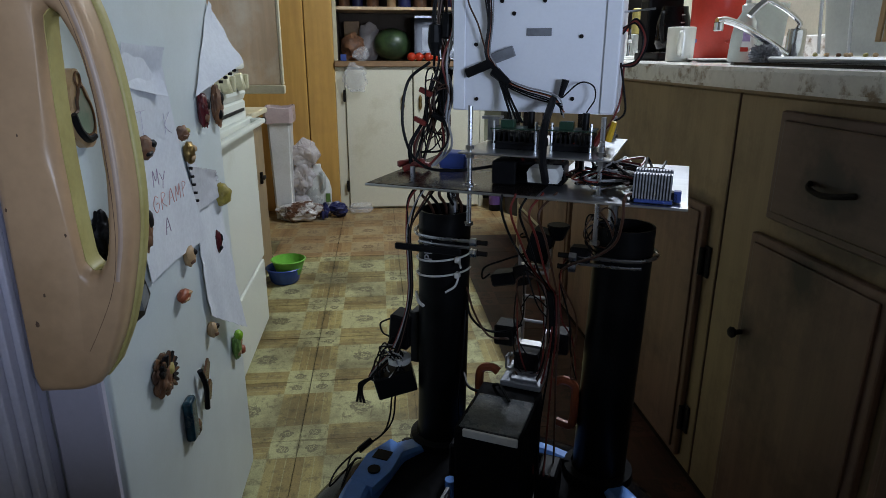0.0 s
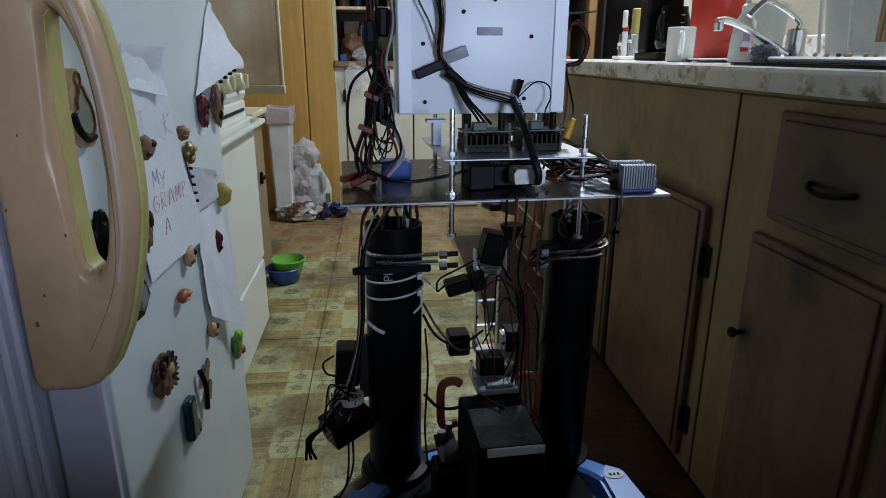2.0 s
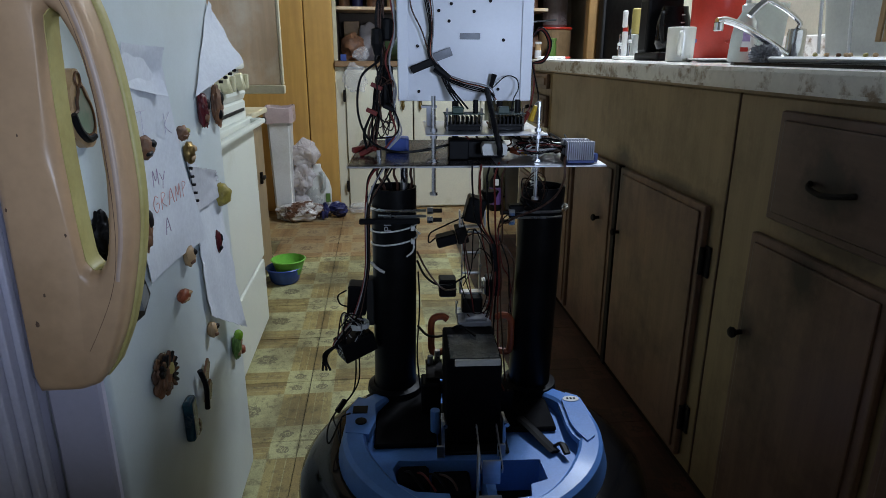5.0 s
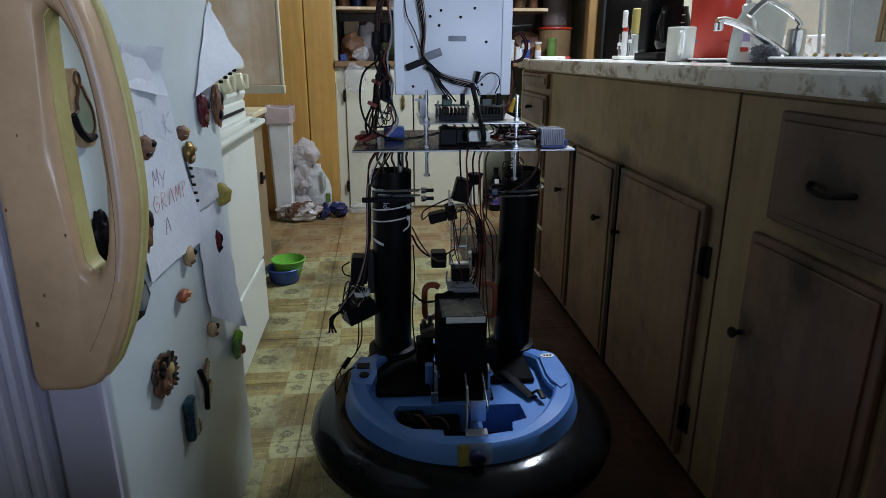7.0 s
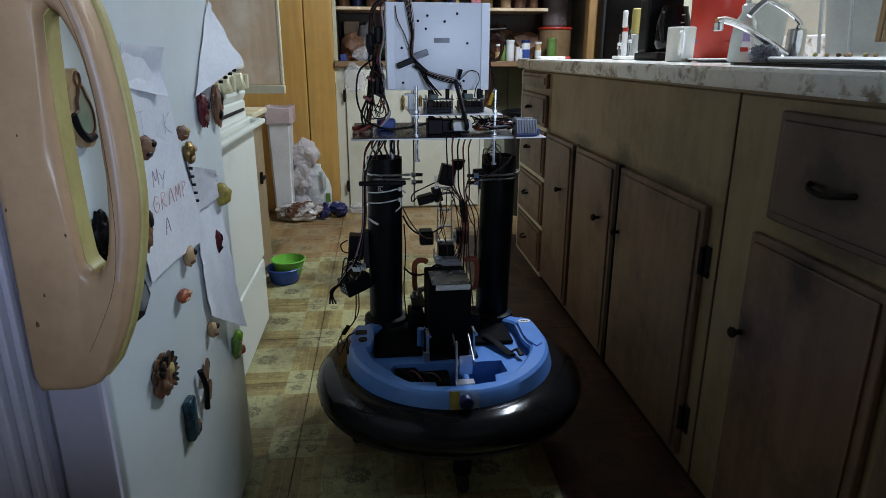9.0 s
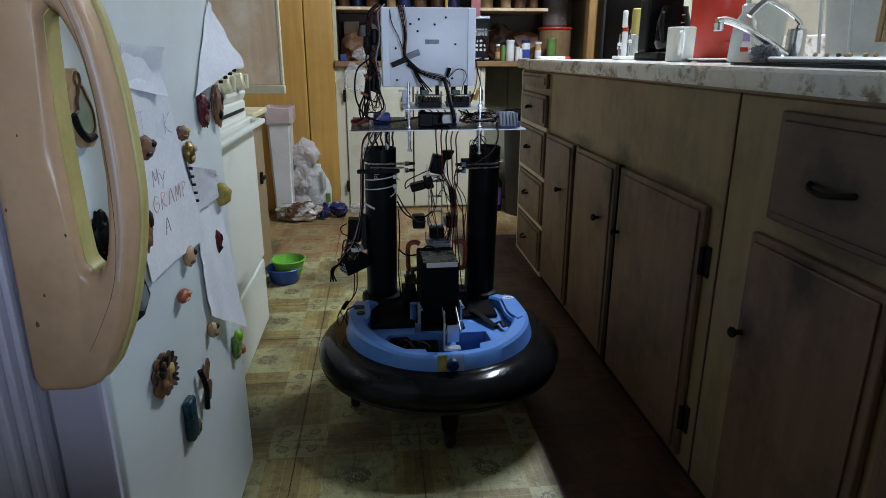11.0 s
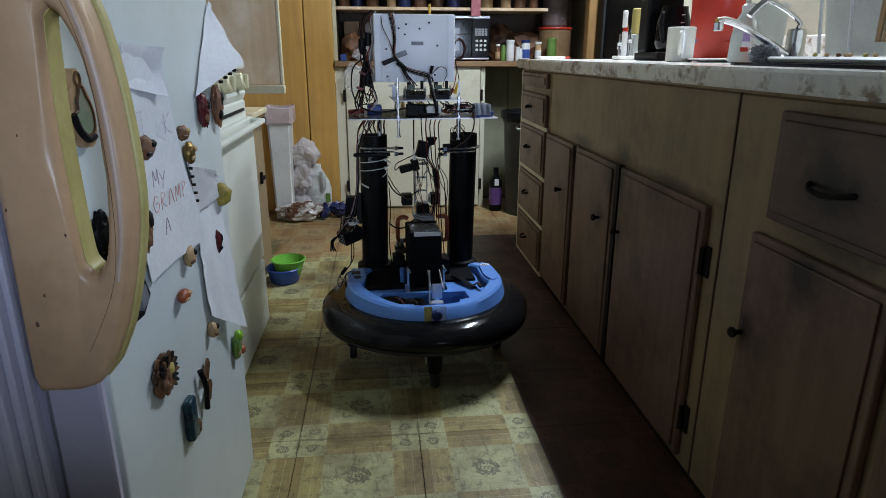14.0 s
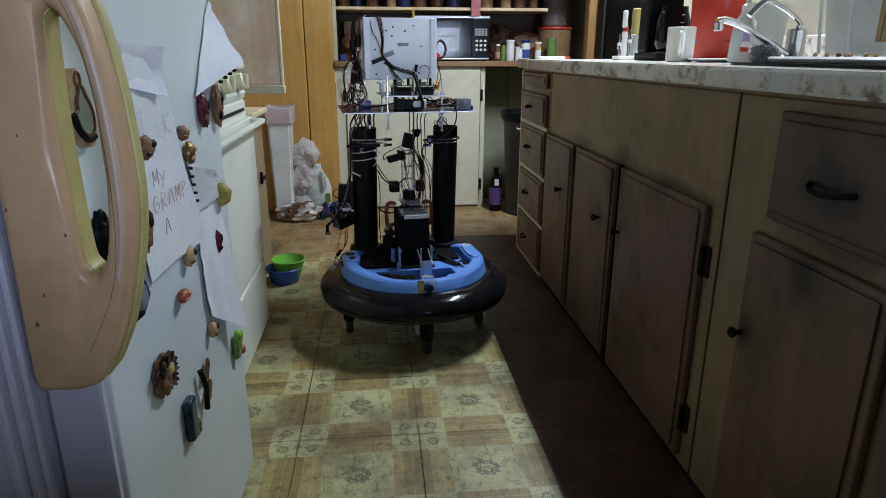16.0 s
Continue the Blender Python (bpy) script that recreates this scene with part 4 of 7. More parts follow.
# front badge with its dark blue knob
badge = turned(Matrix.Translation((0, -0.2490, 0.2405)) @ Euler((radians(-12), 0, 0)).to_matrix().to_4x4(), box(-0.032, 0.032, -0.0025, 0.0, -0.021, 0.021))
part("badge", badge, BADGE, tray, "yellowed clear badge")
part("badge_strip", turned(Matrix.Translation((0, -0.2520, 0.2405)) @ Euler((radians(-12), 0, 0)).to_matrix().to_4x4(), box(-0.031, -0.010, -0.0015, 0.0, -0.020, 0.020)), OLD_YELLOW, tray)
part("knob", rod((0.004, -0.246, 0.2385), (0.004, -0.263, 0.235), 0.0155, 24, bevel=0.003), BLUE_DARK, tray, "round dark blue knob")

# legs with casters
for a in (-90, -4, 184, 90):
    x, y = 0.236 * math.cos(radians(a)), 0.236 * math.sin(radians(a))
    leg = part("leg", rod((x, y, 0.05), (x, y, 0.15), 0.020, 14, r2=0.028), ABS, robot)
    part("wheel", rod((x - 0.012, y, 0.028), (x + 0.012, y, 0.028), 0.028, 20, bevel=0.005), DARK_RUBBER, leg)
cs = part("drive_caster", box(-0.014, 0.014, -0.11, -0.07, 0.045, 0.13, 0.004), STEEL, robot, "bare steel caster fork")
part("wheel", rod((-0.010, -0.09, 0.03), (0.010, -0.09, 0.03), 0.030, 20, bevel=0.004), WHITE_PLASTIC, cs, "grey-white caster wheel")

# pipes
for s, xb, xt in ((-1, -0.150, -0.144), (1, 0.142, 0.153)):
    pb = lathe([(0.0445, 0), (0.0445, 0.497), (0.0405, 0.497), (0.0400, 0.30), (0, 0.30)], n=40)
    for v in pb.verts:
        v.co += Vector((xb + (xt - xb) * v.co.z / 0.497, RB[1], 0.195))
    pipe = smooth(part("pipe", pb, ABS, robot, "black plastic drain pipe"), 50)
    part("pipe_foot", lathe([(0.046, 0.2452), (0.060, 0.2452), (0.058, 0.258), (0.046, 0.262)], (xb, RB[1], 0), n=32), BLACK_PLASTIC, pipe)
    # clamp round the pipe top
    zc = 0.655 if s < 0 else 0.650
    ub = tube([(xt - 0.062 * s, RB[1] - 0.052, zc), (xt, RB[1] - 0.0525, zc), (xt + 0.034 * s, RB[1] - 0.040, zc), (xt + 0.051 * s, RB[1], zc), (xt + 0.034 * s, RB[1] + 0.040, zc)], 0.0032, 8, 5)
    tube([(xt - 0.062 * s, RB[1] - 0.052, zc - 0.011), (xt, RB[1] - 0.0525, zc - 0.011), (xt + 0.03 * s, RB[1] - 0.045, zc - 0.011)], 0.0028, 8, 4, ub)
    part("u_bolt", ub, STEEL, pipe, "zinc-plated U-bolt")
    part("clamp_bar", box(xt - 0.066, xt + 0.05, RB[1] - 0.064, RB[1] - 0.055, zc - 0.024, zc - 0.013, 0.002) if s < 0 else box(xt - 0.075, xt - 0.045, RB[1] - 0.055, RB[1] - 0.03, zc - 0.012, zc + 0.014, 0.003), BLACK_PLASTIC, pipe)
    for zz in (zc, zc - 0.018):
        nb = rod((xt - 0.075 * s, RB[1] - 0.054, zz), (xt - 0.064 * s, RB[1] - 0.054, zz), 0.007, 6)
        part("nut", nb, STEEL, pipe)
        part("bolt_end", rod((xt - 0.092 * s, RB[1] - 0.054, zz), (xt - 0.0755 * s, RB[1] - 0.054, zz), 0.0042, 8), BLACK_IRON, pipe)
    # lower clamp
    part("lower_clamp", tube([(xb + 0.0475 * math.cos(t * 0.62), RB[1] + 0.0475 * math.sin(t * 0.62), 0.232 + 0.008 * math.sin(t)) for t in range(-5, 5)], 0.0028, 6, 3), STEEL if s > 0 else BLACK_IRON, pipe)
    # strut to the plate
    part("strut", rod((xt + 0.020 * -s, RB[1] - 0.012, 0.64), (xt + 0.020 * -s, RB[1] - 0.012, 0.752), 0.0075, 10), STEEL, pipe, "threaded steel strut")
lpipe = bpy.data.objects["pipe"]
for z, tail in ((0.612, 0.0), (0.585, 0.012)):
    zt = [(-0.1455 + 0.0462 * math.cos(t), RB[1] + 0.0462 * math.sin(t), z + 0.006 * math.cos(t)) for t in np.linspace(-math.pi, 0.12, 12)]
    part("zip_tie", tube(zt, 0.0026, 6, 2, flat=0.7), WHITE_PLASTIC, lpipe, "white cable tie")
    part("tie_tail", tube([(-0.107, RB[1] - 0.030, z + 0.004), (-0.100 - tail * 0.6, RB[1] - 0.048, z + 0.001 - tail), (-0.094 - tail * 2.2, RB[1] - 0.060, z - 0.001 - tail * 1.6)], 0.0019, 5, 4), WHITE_PLASTIC, lpipe)
    part("tie_lock", box(-0.112, -0.104, RB[1] - 0.041, RB[1] - 0.031, z - 0.001, z + 0.009, 0.001), WHITE_PLASTIC, lpipe)
part("zip_tie", tube([(-0.193, RB[1] - 0.012, 0.538), (-0.178, RB[1] - 0.040, 0.534), (-0.165, RB[1] - 0.046, 0.528)], 0.003, 6, 4), WHITE_PLASTIC, lpipe)

# printed letters on the left pipe
cu = bpy.data.curves.new("letters", "FONT")
cu.body, cu.size, cu.extrude = "PIPE", 0.020, 0.0004
tmp = bpy.data.objects.new("letters", cu)
scene.collection.objects.link(tmp)
dg = bpy.context.evaluated_depsgraph_get()
lm = bpy.data.meshes.new_from_object(tmp.evaluated_get(dg))
bpy.data.objects.remove(tmp)
lbm = bmesh.new()
lbm.from_mesh(lm)
turned(Matrix.Translation((-0.150, RB[1] - 0.0452, 0.612)) @ Euler((radians(90), radians(-90), 0)).to_matrix().to_4x4(), lbm)
part("lettering", lbm, GREY_WIRE, lpipe, "grey printed letters")

# main plate and the raised shelf
plate = part("plate", box(-0.222, 0.236, 0.042, 0.385, 0.7520, 0.7555, 0.0008), ALU, robot, "bare aluminium plate")
# thin dark sheet in place of the reflection on the plate's left part
part("dark_reflection", box(-0.219, 0.040, 0.045, 0.384, 0.7556, 0.7566), ALU_REFLECTION, plate, "dark brown reflection laid over the plate")
for x, y, z0, z1 in ((-0.069, 0.083, 0.700, 0.872), (0.119, 0.083, 0.690, 0.862), (-0.062, 0.295, 0.735, 0.850), (0.112, 0.295, 0.735, 0.845)):
    rd = part("threaded_rod", rod((x, y, z0), (x, y, z1), 0.0036, 10), STEEL, robot, "zinc threaded rod")
    for zz in (0.7485, 0.7570, 0.8005, 0.8125):
        part("nut", rod((x, y, zz - 0.003), (x, y, zz + 0.003), 0.0066, 6), STEEL, rd)
    part("washer", rod((x, y, 0.7556), (x, y, 0.757), 0.0105, 16), STEEL, rd)
    part("end_nut", rod((x, y, z0 - 0.005), (x, y, z0), 0.007, 6), STEEL, rd)
shelf = part("raised_shelf", box(-0.083, 0.134, 0.068, 0.31, 0.8040, 0.8066, 0.0008), ALU, robot, "small aluminium shelf")
# motor drivers with finned heat sinks on the shelf
for x0, x1, y in ((-0.045, 0.022, 0.12), (0.04, 0.100, 0.125)):
    dv = part("motor_driver", box(x0, x1, y, y + 0.06, 0.8068, 0.815, 0.001), BLACK_PLASTIC, shelf, "motor driver board")
    comb = [(x0, 0.8152)]
    for k in range(9):
        x = x0 + k * (x1 - x0 - 0.003) / 8
        comb += [(x, 0.819), (x, 0.832), (x + 0.0022, 0.832), (x + 0.0022, 0.819)]
    fb = prism(comb + [(x1, 0.8152)], y - 0.004, y + 0.05, "y")
    part("heat_sink", fb, BLACK_PLASTIC, dv, "black finned heat sink")
    part("board", box(x0 - 0.003, x1 + 0.003, y - 0.006, y + 0.040, 0.8365, 0.838), PCB, dv)
    part("terminal", box(x0 + 0.012, x0 + 0.032, y - 0.003, y + 0.012, 0.8382, 0.850, 0.001), PCB, dv, "green screw terminal")
    part("capacitor", rod((x1 - 0.012, y + 0.008, 0.8382), (x1 - 0.012, y + 0.008, 0.862), 0.005, 14), BLACK_PLASTIC, dv)
    for xx in (x0 + 0.002, x1 - 0.002):
        part("standoff", rod((xx, y - 0.002, 0.807), (xx, y - 0.002, 0.848), 0.0022, 8), STEEL, dv)
br = prism([(-0.088, 0.846), (-0.058, 0.846), (-0.058, 0.842), (-0.066, 0.842), (-0.066, 0.808), (-0.078, 0.808), (-0.078, 0.842), (-0.088, 0.842)], 0.20, 0.225, "y")
part("bracket", br, ALU_GREY, shelf, "white perforated bracket")

# components on the plate
hs = part("power_module", box(0.168, 0.216, 0.052, 0.064, 0.7570, 0.762, 0.001), BLUE_MODULE, plate, "power module")
for y in (0.050, 0.085):
    comb = [(0.166, y + 0.015)]
    for k in range(13):
        x = 0.166 + k * 0.0038
        comb += [(x, y + 0.012), (x, y), (x + 0.0019, y), (x + 0.0019, y + 0.012)]
    fb = prism(comb + [(0.2135, y + 0.015)], 0.7625, 0.795, "z")
    part("heat_sink", fb, ALU_GREY, hs, "silver finned heat sink")
part("module_body", box(0.162, 0.222, 0.066, 0.084, 0.757, 0.770, 0.001), BLACK_PLASTIC, hs)
part("blue_part", box(0.2165, 0.226, 0.066, 0.078, 0.757, 0.772, 0.001), BLUE_MODULE, hs)
part("switch_box", box(-0.160, -0.113, 0.190, 0.235, 0.7572, 0.785, 0.006, seg=2), BLUE_MODULE, plate, "dark blue converter")
part("camera_block", box(-0.006, 0.064, 0.115, 0.160, 0.7575, 0.790, 0.003), BLACK_PLASTIC, plate, "black component block")
wb = prism([(0.022, 0.789), (0.060, 0.789), (0.064, 0.782), (0.062, 0.768), (0.020, 0.768), (0.018, 0.782)], 0.078, 0.113, "y")
part("white_box", wb, WHITE_PLASTIC, plate, "white plastic adaptor")
part("relay", box(-0.04, -0.004, 0.10, 0.15, 0.7570, 0.792, 0.002), BLACK_PLASTIC, plate)
for k, (x, y) in enumerate(((-0.188, 0.15), (-0.205, 0.17), (-0.175, 0.16))):
    cb = turned(Matrix.Translation((x, y, 0.768)) @ Euler((radians(20 * k - 10), radians(-25 + 20 * k), radians(40 * k))).to_matrix().to_4x4(), box(-0.020, 0.020, -0.005, 0.005, -0.005, 0.005, 0.002))
    part("connector", cb, RED_WIRE, plate, "red wire connector")
part("bolt", rod((-0.168, 0.10, 0.7567), (-0.168, 0.10, 0.775), 0.004, 8), STEEL, plate)
for k in range(4):
    part("connector", rod((0.078 + 0.012 * k, 0.13 + 0.01 * (k % 2), 0.770), (0.094 + 0.012 * k, 0.12, 0.766), 0.0055, 8), (ORANGE_RED, YELLOW, BLACK_PLASTIC, ORANGE_RED)[k], plate)
part("yellow_plug", rod((0.118, 0.155, 0.822), (0.126, 0.150, 0.850), 0.006, 8, r2=0.004), YELLOW, robot, "yellow plug")
part("red_plug", rod((0.100, 0.150, 0.815), (0.112, 0.150, 0.838), 0.005, 8), RED_WIRE, robot)

# white box
bx = bmesh.new()
box(-0.133, 0.122, 0.185, 0.255, 0.856, 1.060, 0.0025, bx, 2)
case = smooth(part("enclosure", bx, WHITE_METAL, robot, "white painted sheet-metal box"), 30)
part("flange", box(-0.1315, -0.112, 0.1815, 0.1845, 0.8575, 1.0585, 0.001), WHITE_METAL, case)
part("flange", box(0.100, 0.1205, 0.1815, 0.1845, 0.8575, 1.0585, 0.001), WHITE_METAL, case)
for x, z in ((-0.032, 1.030), (0.010, 1.017), (-0.036, 1.000), (-0.095, 0.956), (0.066, 0.967), (-0.093, 0.874), (0.058, 0.878), (-0.055, 1.018), (0.040, 1.035)):
    part("screw", rod((x, 0.1850, z), (x, 0.1828, z), 0.0030, 10), BLACK_IRON, case)
part("tape_scrap", box(-0.016, 0.022, 0.1835, 0.1848, 0.968, 0.979, 0.0005), SILVER_TAPE, case, "scrap of silver tape")
part("antenna_rod", rod((0.1225, 0.20, 1.000), (0.165, 0.19, 1.003), 0.0016, 6), STEEL, case)
part("mast", rod((0.046, 0.22, 1.0602), (0.046, 0.22, 1.092), 0.004, 10), YELLOW, case, "yellow stub on the box")
for x in (-0.020, 0.068):
    part("post", box(x - 0.006, x + 0.006, 0.225, 0.245, 0.7566, 0.8558, 0.001), BLACK_IRON, case, "dark support post")
tp = turned(Matrix.Translation((-0.062, 0.176, 0.936)) @ Euler((0, radians(-20), 0)).to_matrix().to_4x4(), box(-0.004, 0.032, -0.003, 0.002, -0.008, 0.008, 0.001))
part("tape_flag", tp, SILVER_TAPE, case, "grey tape flag on the wires")
tp = turned(Matrix.Translation((-0.074, 0.174, 0.926)) @ Euler((0, radians(-22), 0)).to_matrix().to_4x4(), box(-0.036, 0.008, -0.004, 0.004, -0.007, 0.007, 0.002))
part("black_tape", tp, BLACK_PLASTIC, case)
part("black_sleeve", rod((-0.062, 0.172, 0.918), (-0.036, 0.168, 0.898), 0.0085, 10, r2=0.006), BLACK_PLASTIC, case)
part("clip", rod((0.042, 0.172, 0.880), (0.049, 0.172, 0.906), 0.0035, 8, r2=0.0055), BLACK_PLASTIC, case)

# battery with brackets
bat = part("battery", box(-0.051, 0.051, -0.030, 0.120, 0.242, 0.416, 0.006, seg=2), MATTE_BLACK, robot, "black sealed battery")
part("tape", box(-0.036, 0.047, -0.0325, -0.028, 0.405, 0.4180, 0.001), WHITE_PLASTIC, bat, "strip of white tape")
part("sheet", box(-0.044, 0.047, -0.026, 0.075, 0.4165, 0.4185, 0.001), FILM_GREY, bat, "crumpled dark film")
part("base_block", box(-0.065, 0.065, -0.055, 0.12, 0.2342, 0.2412, 0.002), BLACK_PLASTIC, robot)
for x in (-0.058, 0.053):
    lb = box(x - 0.003, x + 0.003, -0.060, -0.03, 0.200, 0.310, 0.001)
    box(x - 0.012, x + 0.003, -0.064, -0.060, 0.236, 0.262, 0.001, lb)
    part("bracket", lb, ALU, robot, "aluminium angle bracket")
    part("bolt", rod((x, -0.036, 0.303), (x + 0.004, -0.066, 0.303), 0.0045, 8), STEEL, robot)
lb = box(-0.012, -0.008, -0.206, -0.194, 0.2575, 0.352, 0.001)
box(-0.012, 0.030, -0.216, -0.194, 0.2535, 0.2580, 0.001, lb)
part("bracket", lb, ALU, robot, "bright upright bracket")
for x in (0.000, 0.036):
    pf = prism(rounded(0.095, 0.016, 0.004, 2), x, x + 0.002, "x")
    turned(Matrix.Translation((0, -0.110, 0.288)) @ Euler((radians(18), 0, 0)).to_matrix().to_4x4(), pf)
    pr = part("perforated_arm", pf, ALU, robot, "perforated aluminium arm")
    dots = bmesh.new()
    for j in range(7):
        rod((x - 0.0006, -0.039 + 0.013 * j, 0), (x + 0.0026, -0.039 + 0.013 * j, 0), 0.0035, 8, dots)
    part("holes", turned(Matrix.Translation((0, -0.110, 0.288)) @ Euler((radians(18), 0, 0)).to_matrix().to_4x4(), dots), BLACK_IRON, pr)
pf = box(0.0035, 0.0345, -0.152, -0.148, 0.245, 0.292, 0.001)
part("cross_plate", pf, ALU, robot)

# orange clamps either side of the battery
for s, x in ((-1, -0.060), (1, 0.085)):
    cl = [(x + 0.018, 0.165, 0.338), (x - 0.004, 0.165, 0.334), (x - 0.011, 0.165, 0.345), (x - 0.012, 0.165, 0.375), (x - 0.011, 0.165, 0.405), (x - 0.003, 0.165, 0.416), (x + 0.012, 0.165, 0.418), (x + 0.022, 0.165, 0.412)]
    cb = tube([(p[0], p[1], p[2]) for p in cl], 0.0075, 8, 4)
    if s > 0:
        for v in cb.verts:
            v.co.x = 2 * x - v.co.x
    part("c_clamp", cb, ORANGE_RED, robot, "orange-red clamp")
part("board", box(-0.085, -0.050, 0.08, 0.16, 0.318, 0.322, 0.001), BLACK_IRON, robot)
part("board", box(-0.095, -0.056, 0.07, 0.12, 0.240, 0.312, 0.004), BLACK_PLASTIC, robot, "dark motor block")
part("board", box(0.056, 0.090, 0.06, 0.12, 0.240, 0.300, 0.004), BLACK_PLASTIC, robot, "dark motor block")

# servo arm between the pipes
arm = part("arm_base", box(-0.020, 0.048, 0.110, 0.190, 0.4170, 0.428, 0.002), ALU_GREY, robot, "aluminium arm base")
part("servo", box(-0.008, 0.034, 0.15, 0.19, 0.429, 0.462, 0.003), BLACK_PLASTIC, arm)
part("plate", box(-0.004, 0.040, 0.115, 0.148, 0.4285, 0.433, 0.001), ALU_GREY, arm, "pale perforated plate")
for x0, x1 in ((-0.054, -0.018), (0.044, 0.076)):
    part("servo", box(x0, x1, 0.185, 0.225, 0.452, 0.490, 0.003), BLACK_PLASTIC, arm, "black servo")
part("servo_disc", rod((0.040, 0.20, 0.472), (0.0435, 0.20, 0.472), 0.018, 20), ALU, arm)
for x in (-0.006, 0.032):
    rl = box(x - 0.0012, x + 0.0012, 0.196, 0.210, 0.462, 0.628, 0.0005)
    part("rail", rl, ALU, arm, "perforated aluminium rail")
for z in (0.500, 0.545, 0.590):
    part("cross_bar", rod((-0.006, 0.203, z), (0.032, 0.203, z), 0.003, 8), ALU, arm)
part("servo", turned(Matrix.Translation((0.018, 0.20, 0.640)) @ Euler((0, radians(14), 0)).to_matrix().to_4x4(), box(-0.018, 0.020, -0.02, 0.02, -0.026, 0.026, 0.003)), BLACK_PLASTIC, arm, "black servo at the elbow")
part("gripper_servo", turned(Matrix.Translation((-0.038, 0.195, 0.578)) @ Euler((0, radians(-14), 0)).to_matrix().to_4x4(), box(-0.022, 0.020, -0.018, 0.018, -0.011, 0.011, 0.003)), BLACK_PLASTIC, arm)
part("gripper_bracket", turned(Matrix.Translation((-0.010, 0.195, 0.588)) @ Euler((0, radians(-14), 0)).to_matrix().to_4x4(), box(-0.009, 0.014, -0.02, 0.02, -0.016, 0.018, 0.002)), BLACK_IRON, arm)
# brackets, horns and screws of the arm
part("u_bracket", prism([(-0.012, 0.490), (-0.012, 0.462), (0.038, 0.462), (0.038, 0.490), (0.035, 0.490), (0.035, 0.465), (-0.009, 0.465), (-0.009, 0.490)], 0.180, 0.200, "y"), ALU, arm, "aluminium U-shaped bracket")
part("u_bracket", prism([(-0.014, 0.605), (-0.014, 0.640), (-0.011, 0.640), (-0.011, 0.608), (0.037, 0.608), (0.037, 0.640), (0.040, 0.640), (0.040, 0.605)], 0.182, 0.196, "y"), ALU, arm, "aluminium U-shaped bracket")
part("base_bracket", prism([(-0.022, 0.4285), (-0.022, 0.452), (-0.019, 0.452), (-0.019, 0.4315), (0.047, 0.4315), (0.047, 0.452), (0.050, 0.452), (0.050, 0.4285)], 0.150, 0.166, "y"), ALU, arm, "aluminium base bracket")
for x, z in ((-0.018, 0.445), (0.046, 0.445), (-0.010, 0.478), (0.036, 0.478), (-0.006, 0.52), (0.032, 0.52), (-0.006, 0.57), (0.032, 0.57)):
    part("screw", rod((x, 0.178 if z < 0.5 else 0.1955, z), (x, 0.172 if z < 0.5 else 0.191, z), 0.0032, 8), STEEL, arm)
for x0, y0, z0 in ((-0.060, 0.150, 0.330), (-0.075, 0.140, 0.322)):
    part("motor_stud", rod((x0, y0, z0 - 0.012), (x0, y0, z0 + 0.018), 0.006, 10), STEEL, arm)
part("cable_gland", lathe([(0.006, -0.014), (0.009, -0.012), (0.019, 0.010), (0.017, 0.012), (0, 0.012)], (0.048, 0.19, 0.668), n=14), BLACK_PLASTIC, arm)

# servo group hung on the left pipe
sv = part("pipe_servo", turned(Matrix.Translation((-0.226, 0.175, 0.462)) @ Euler((0, radians(5), 0)).to_matrix().to_4x4(), box(-0.017, 0.022, -0.022, 0.022, -0.034, 0.030, 0.003)), BLACK_PLASTIC, robot, "black servo on the pipe")
part("servo_horn", rod((-0.222, 0.15, 0.405), (-0.222, 0.15, 0.416), 0.022, 18), WHITE_PLASTIC, sv)
part("strap", box(-0.206, -0.190, 0.165, 0.20, 0.40, 0.50, 0.002), DARK_RUBBER, sv)
pw = part("relay_box", turned(Matrix.Translation((-0.226, 0.150, 0.368)) @ Euler((0, radians(-14), radians(28))).to_matrix().to_4x4(), box(-0.040, 0.032, -0.026, 0.026, -0.020, 0.022, 0.002)), BLACK_PLASTIC, robot, "black perforated relay box")
dots = bmesh.new()
for i in range(4):
    for j in range(4):
        rod((-0.0402, -0.018 + i * 0.011, -0.014 + j * 0.010), (-0.0412, -0.018 + i * 0.011, -0.014 + j * 0.010), 0.0028, 6, dots)
part("perforation", turned(Matrix.Translation((-0.226, 0.150, 0.368)) @ Euler((0, radians(-14), radians(28))).to_matrix().to_4x4(), dots), GREY_WIRE, pw)
part("stud", rod((-0.198, 0.13, 0.225), (-0.198, 0.13, 0.255), 0.011, 10), BLACK_IRON, robot)

# cables


def cable(pts, r=0.0018, material=BLACK_PLASTIC, name="cable"):
    return part(name, tube(pts, r, 6, 7), material, robot)


rng = random.Random(5)
# bundle over the box face
for k in range(6):
    j = (rng.random() - 0.5) * 0.008
    cable([(-0.092 + k * 0.004 + j, 0.215, 1.066), (-0.086 + k * 0.003, 0.180, 1.058 + j * 0.3), (-0.079 + k * 0.002 + j, 0.174, 1.020), (-0.073 + 0.5 * j + k * 0.0012, 0.172, 0.985), (-0.076 + k * 0.0015, 0.171, 0.945), (-0.066 + j, 0.171, 0.922 + 0.002 * k),
           (-0.045 + j, 0.169, 0.898 + 0.002 * k), (-0.010, 0.166, 0.882 + 0.002 * k + j), (0.020 + 0.004 * k, 0.163, 0.874 + j + 0.001 * k), (0.045 + j * 2, 0.158, 0.872 - 0.004 * k)], 0.0012, (BLACK_PLASTIC, BLACK_PLASTIC, BLACK_PLASTIC, ORANGE_RED, BLACK_PLASTIC, GREY_WIRE)[k])
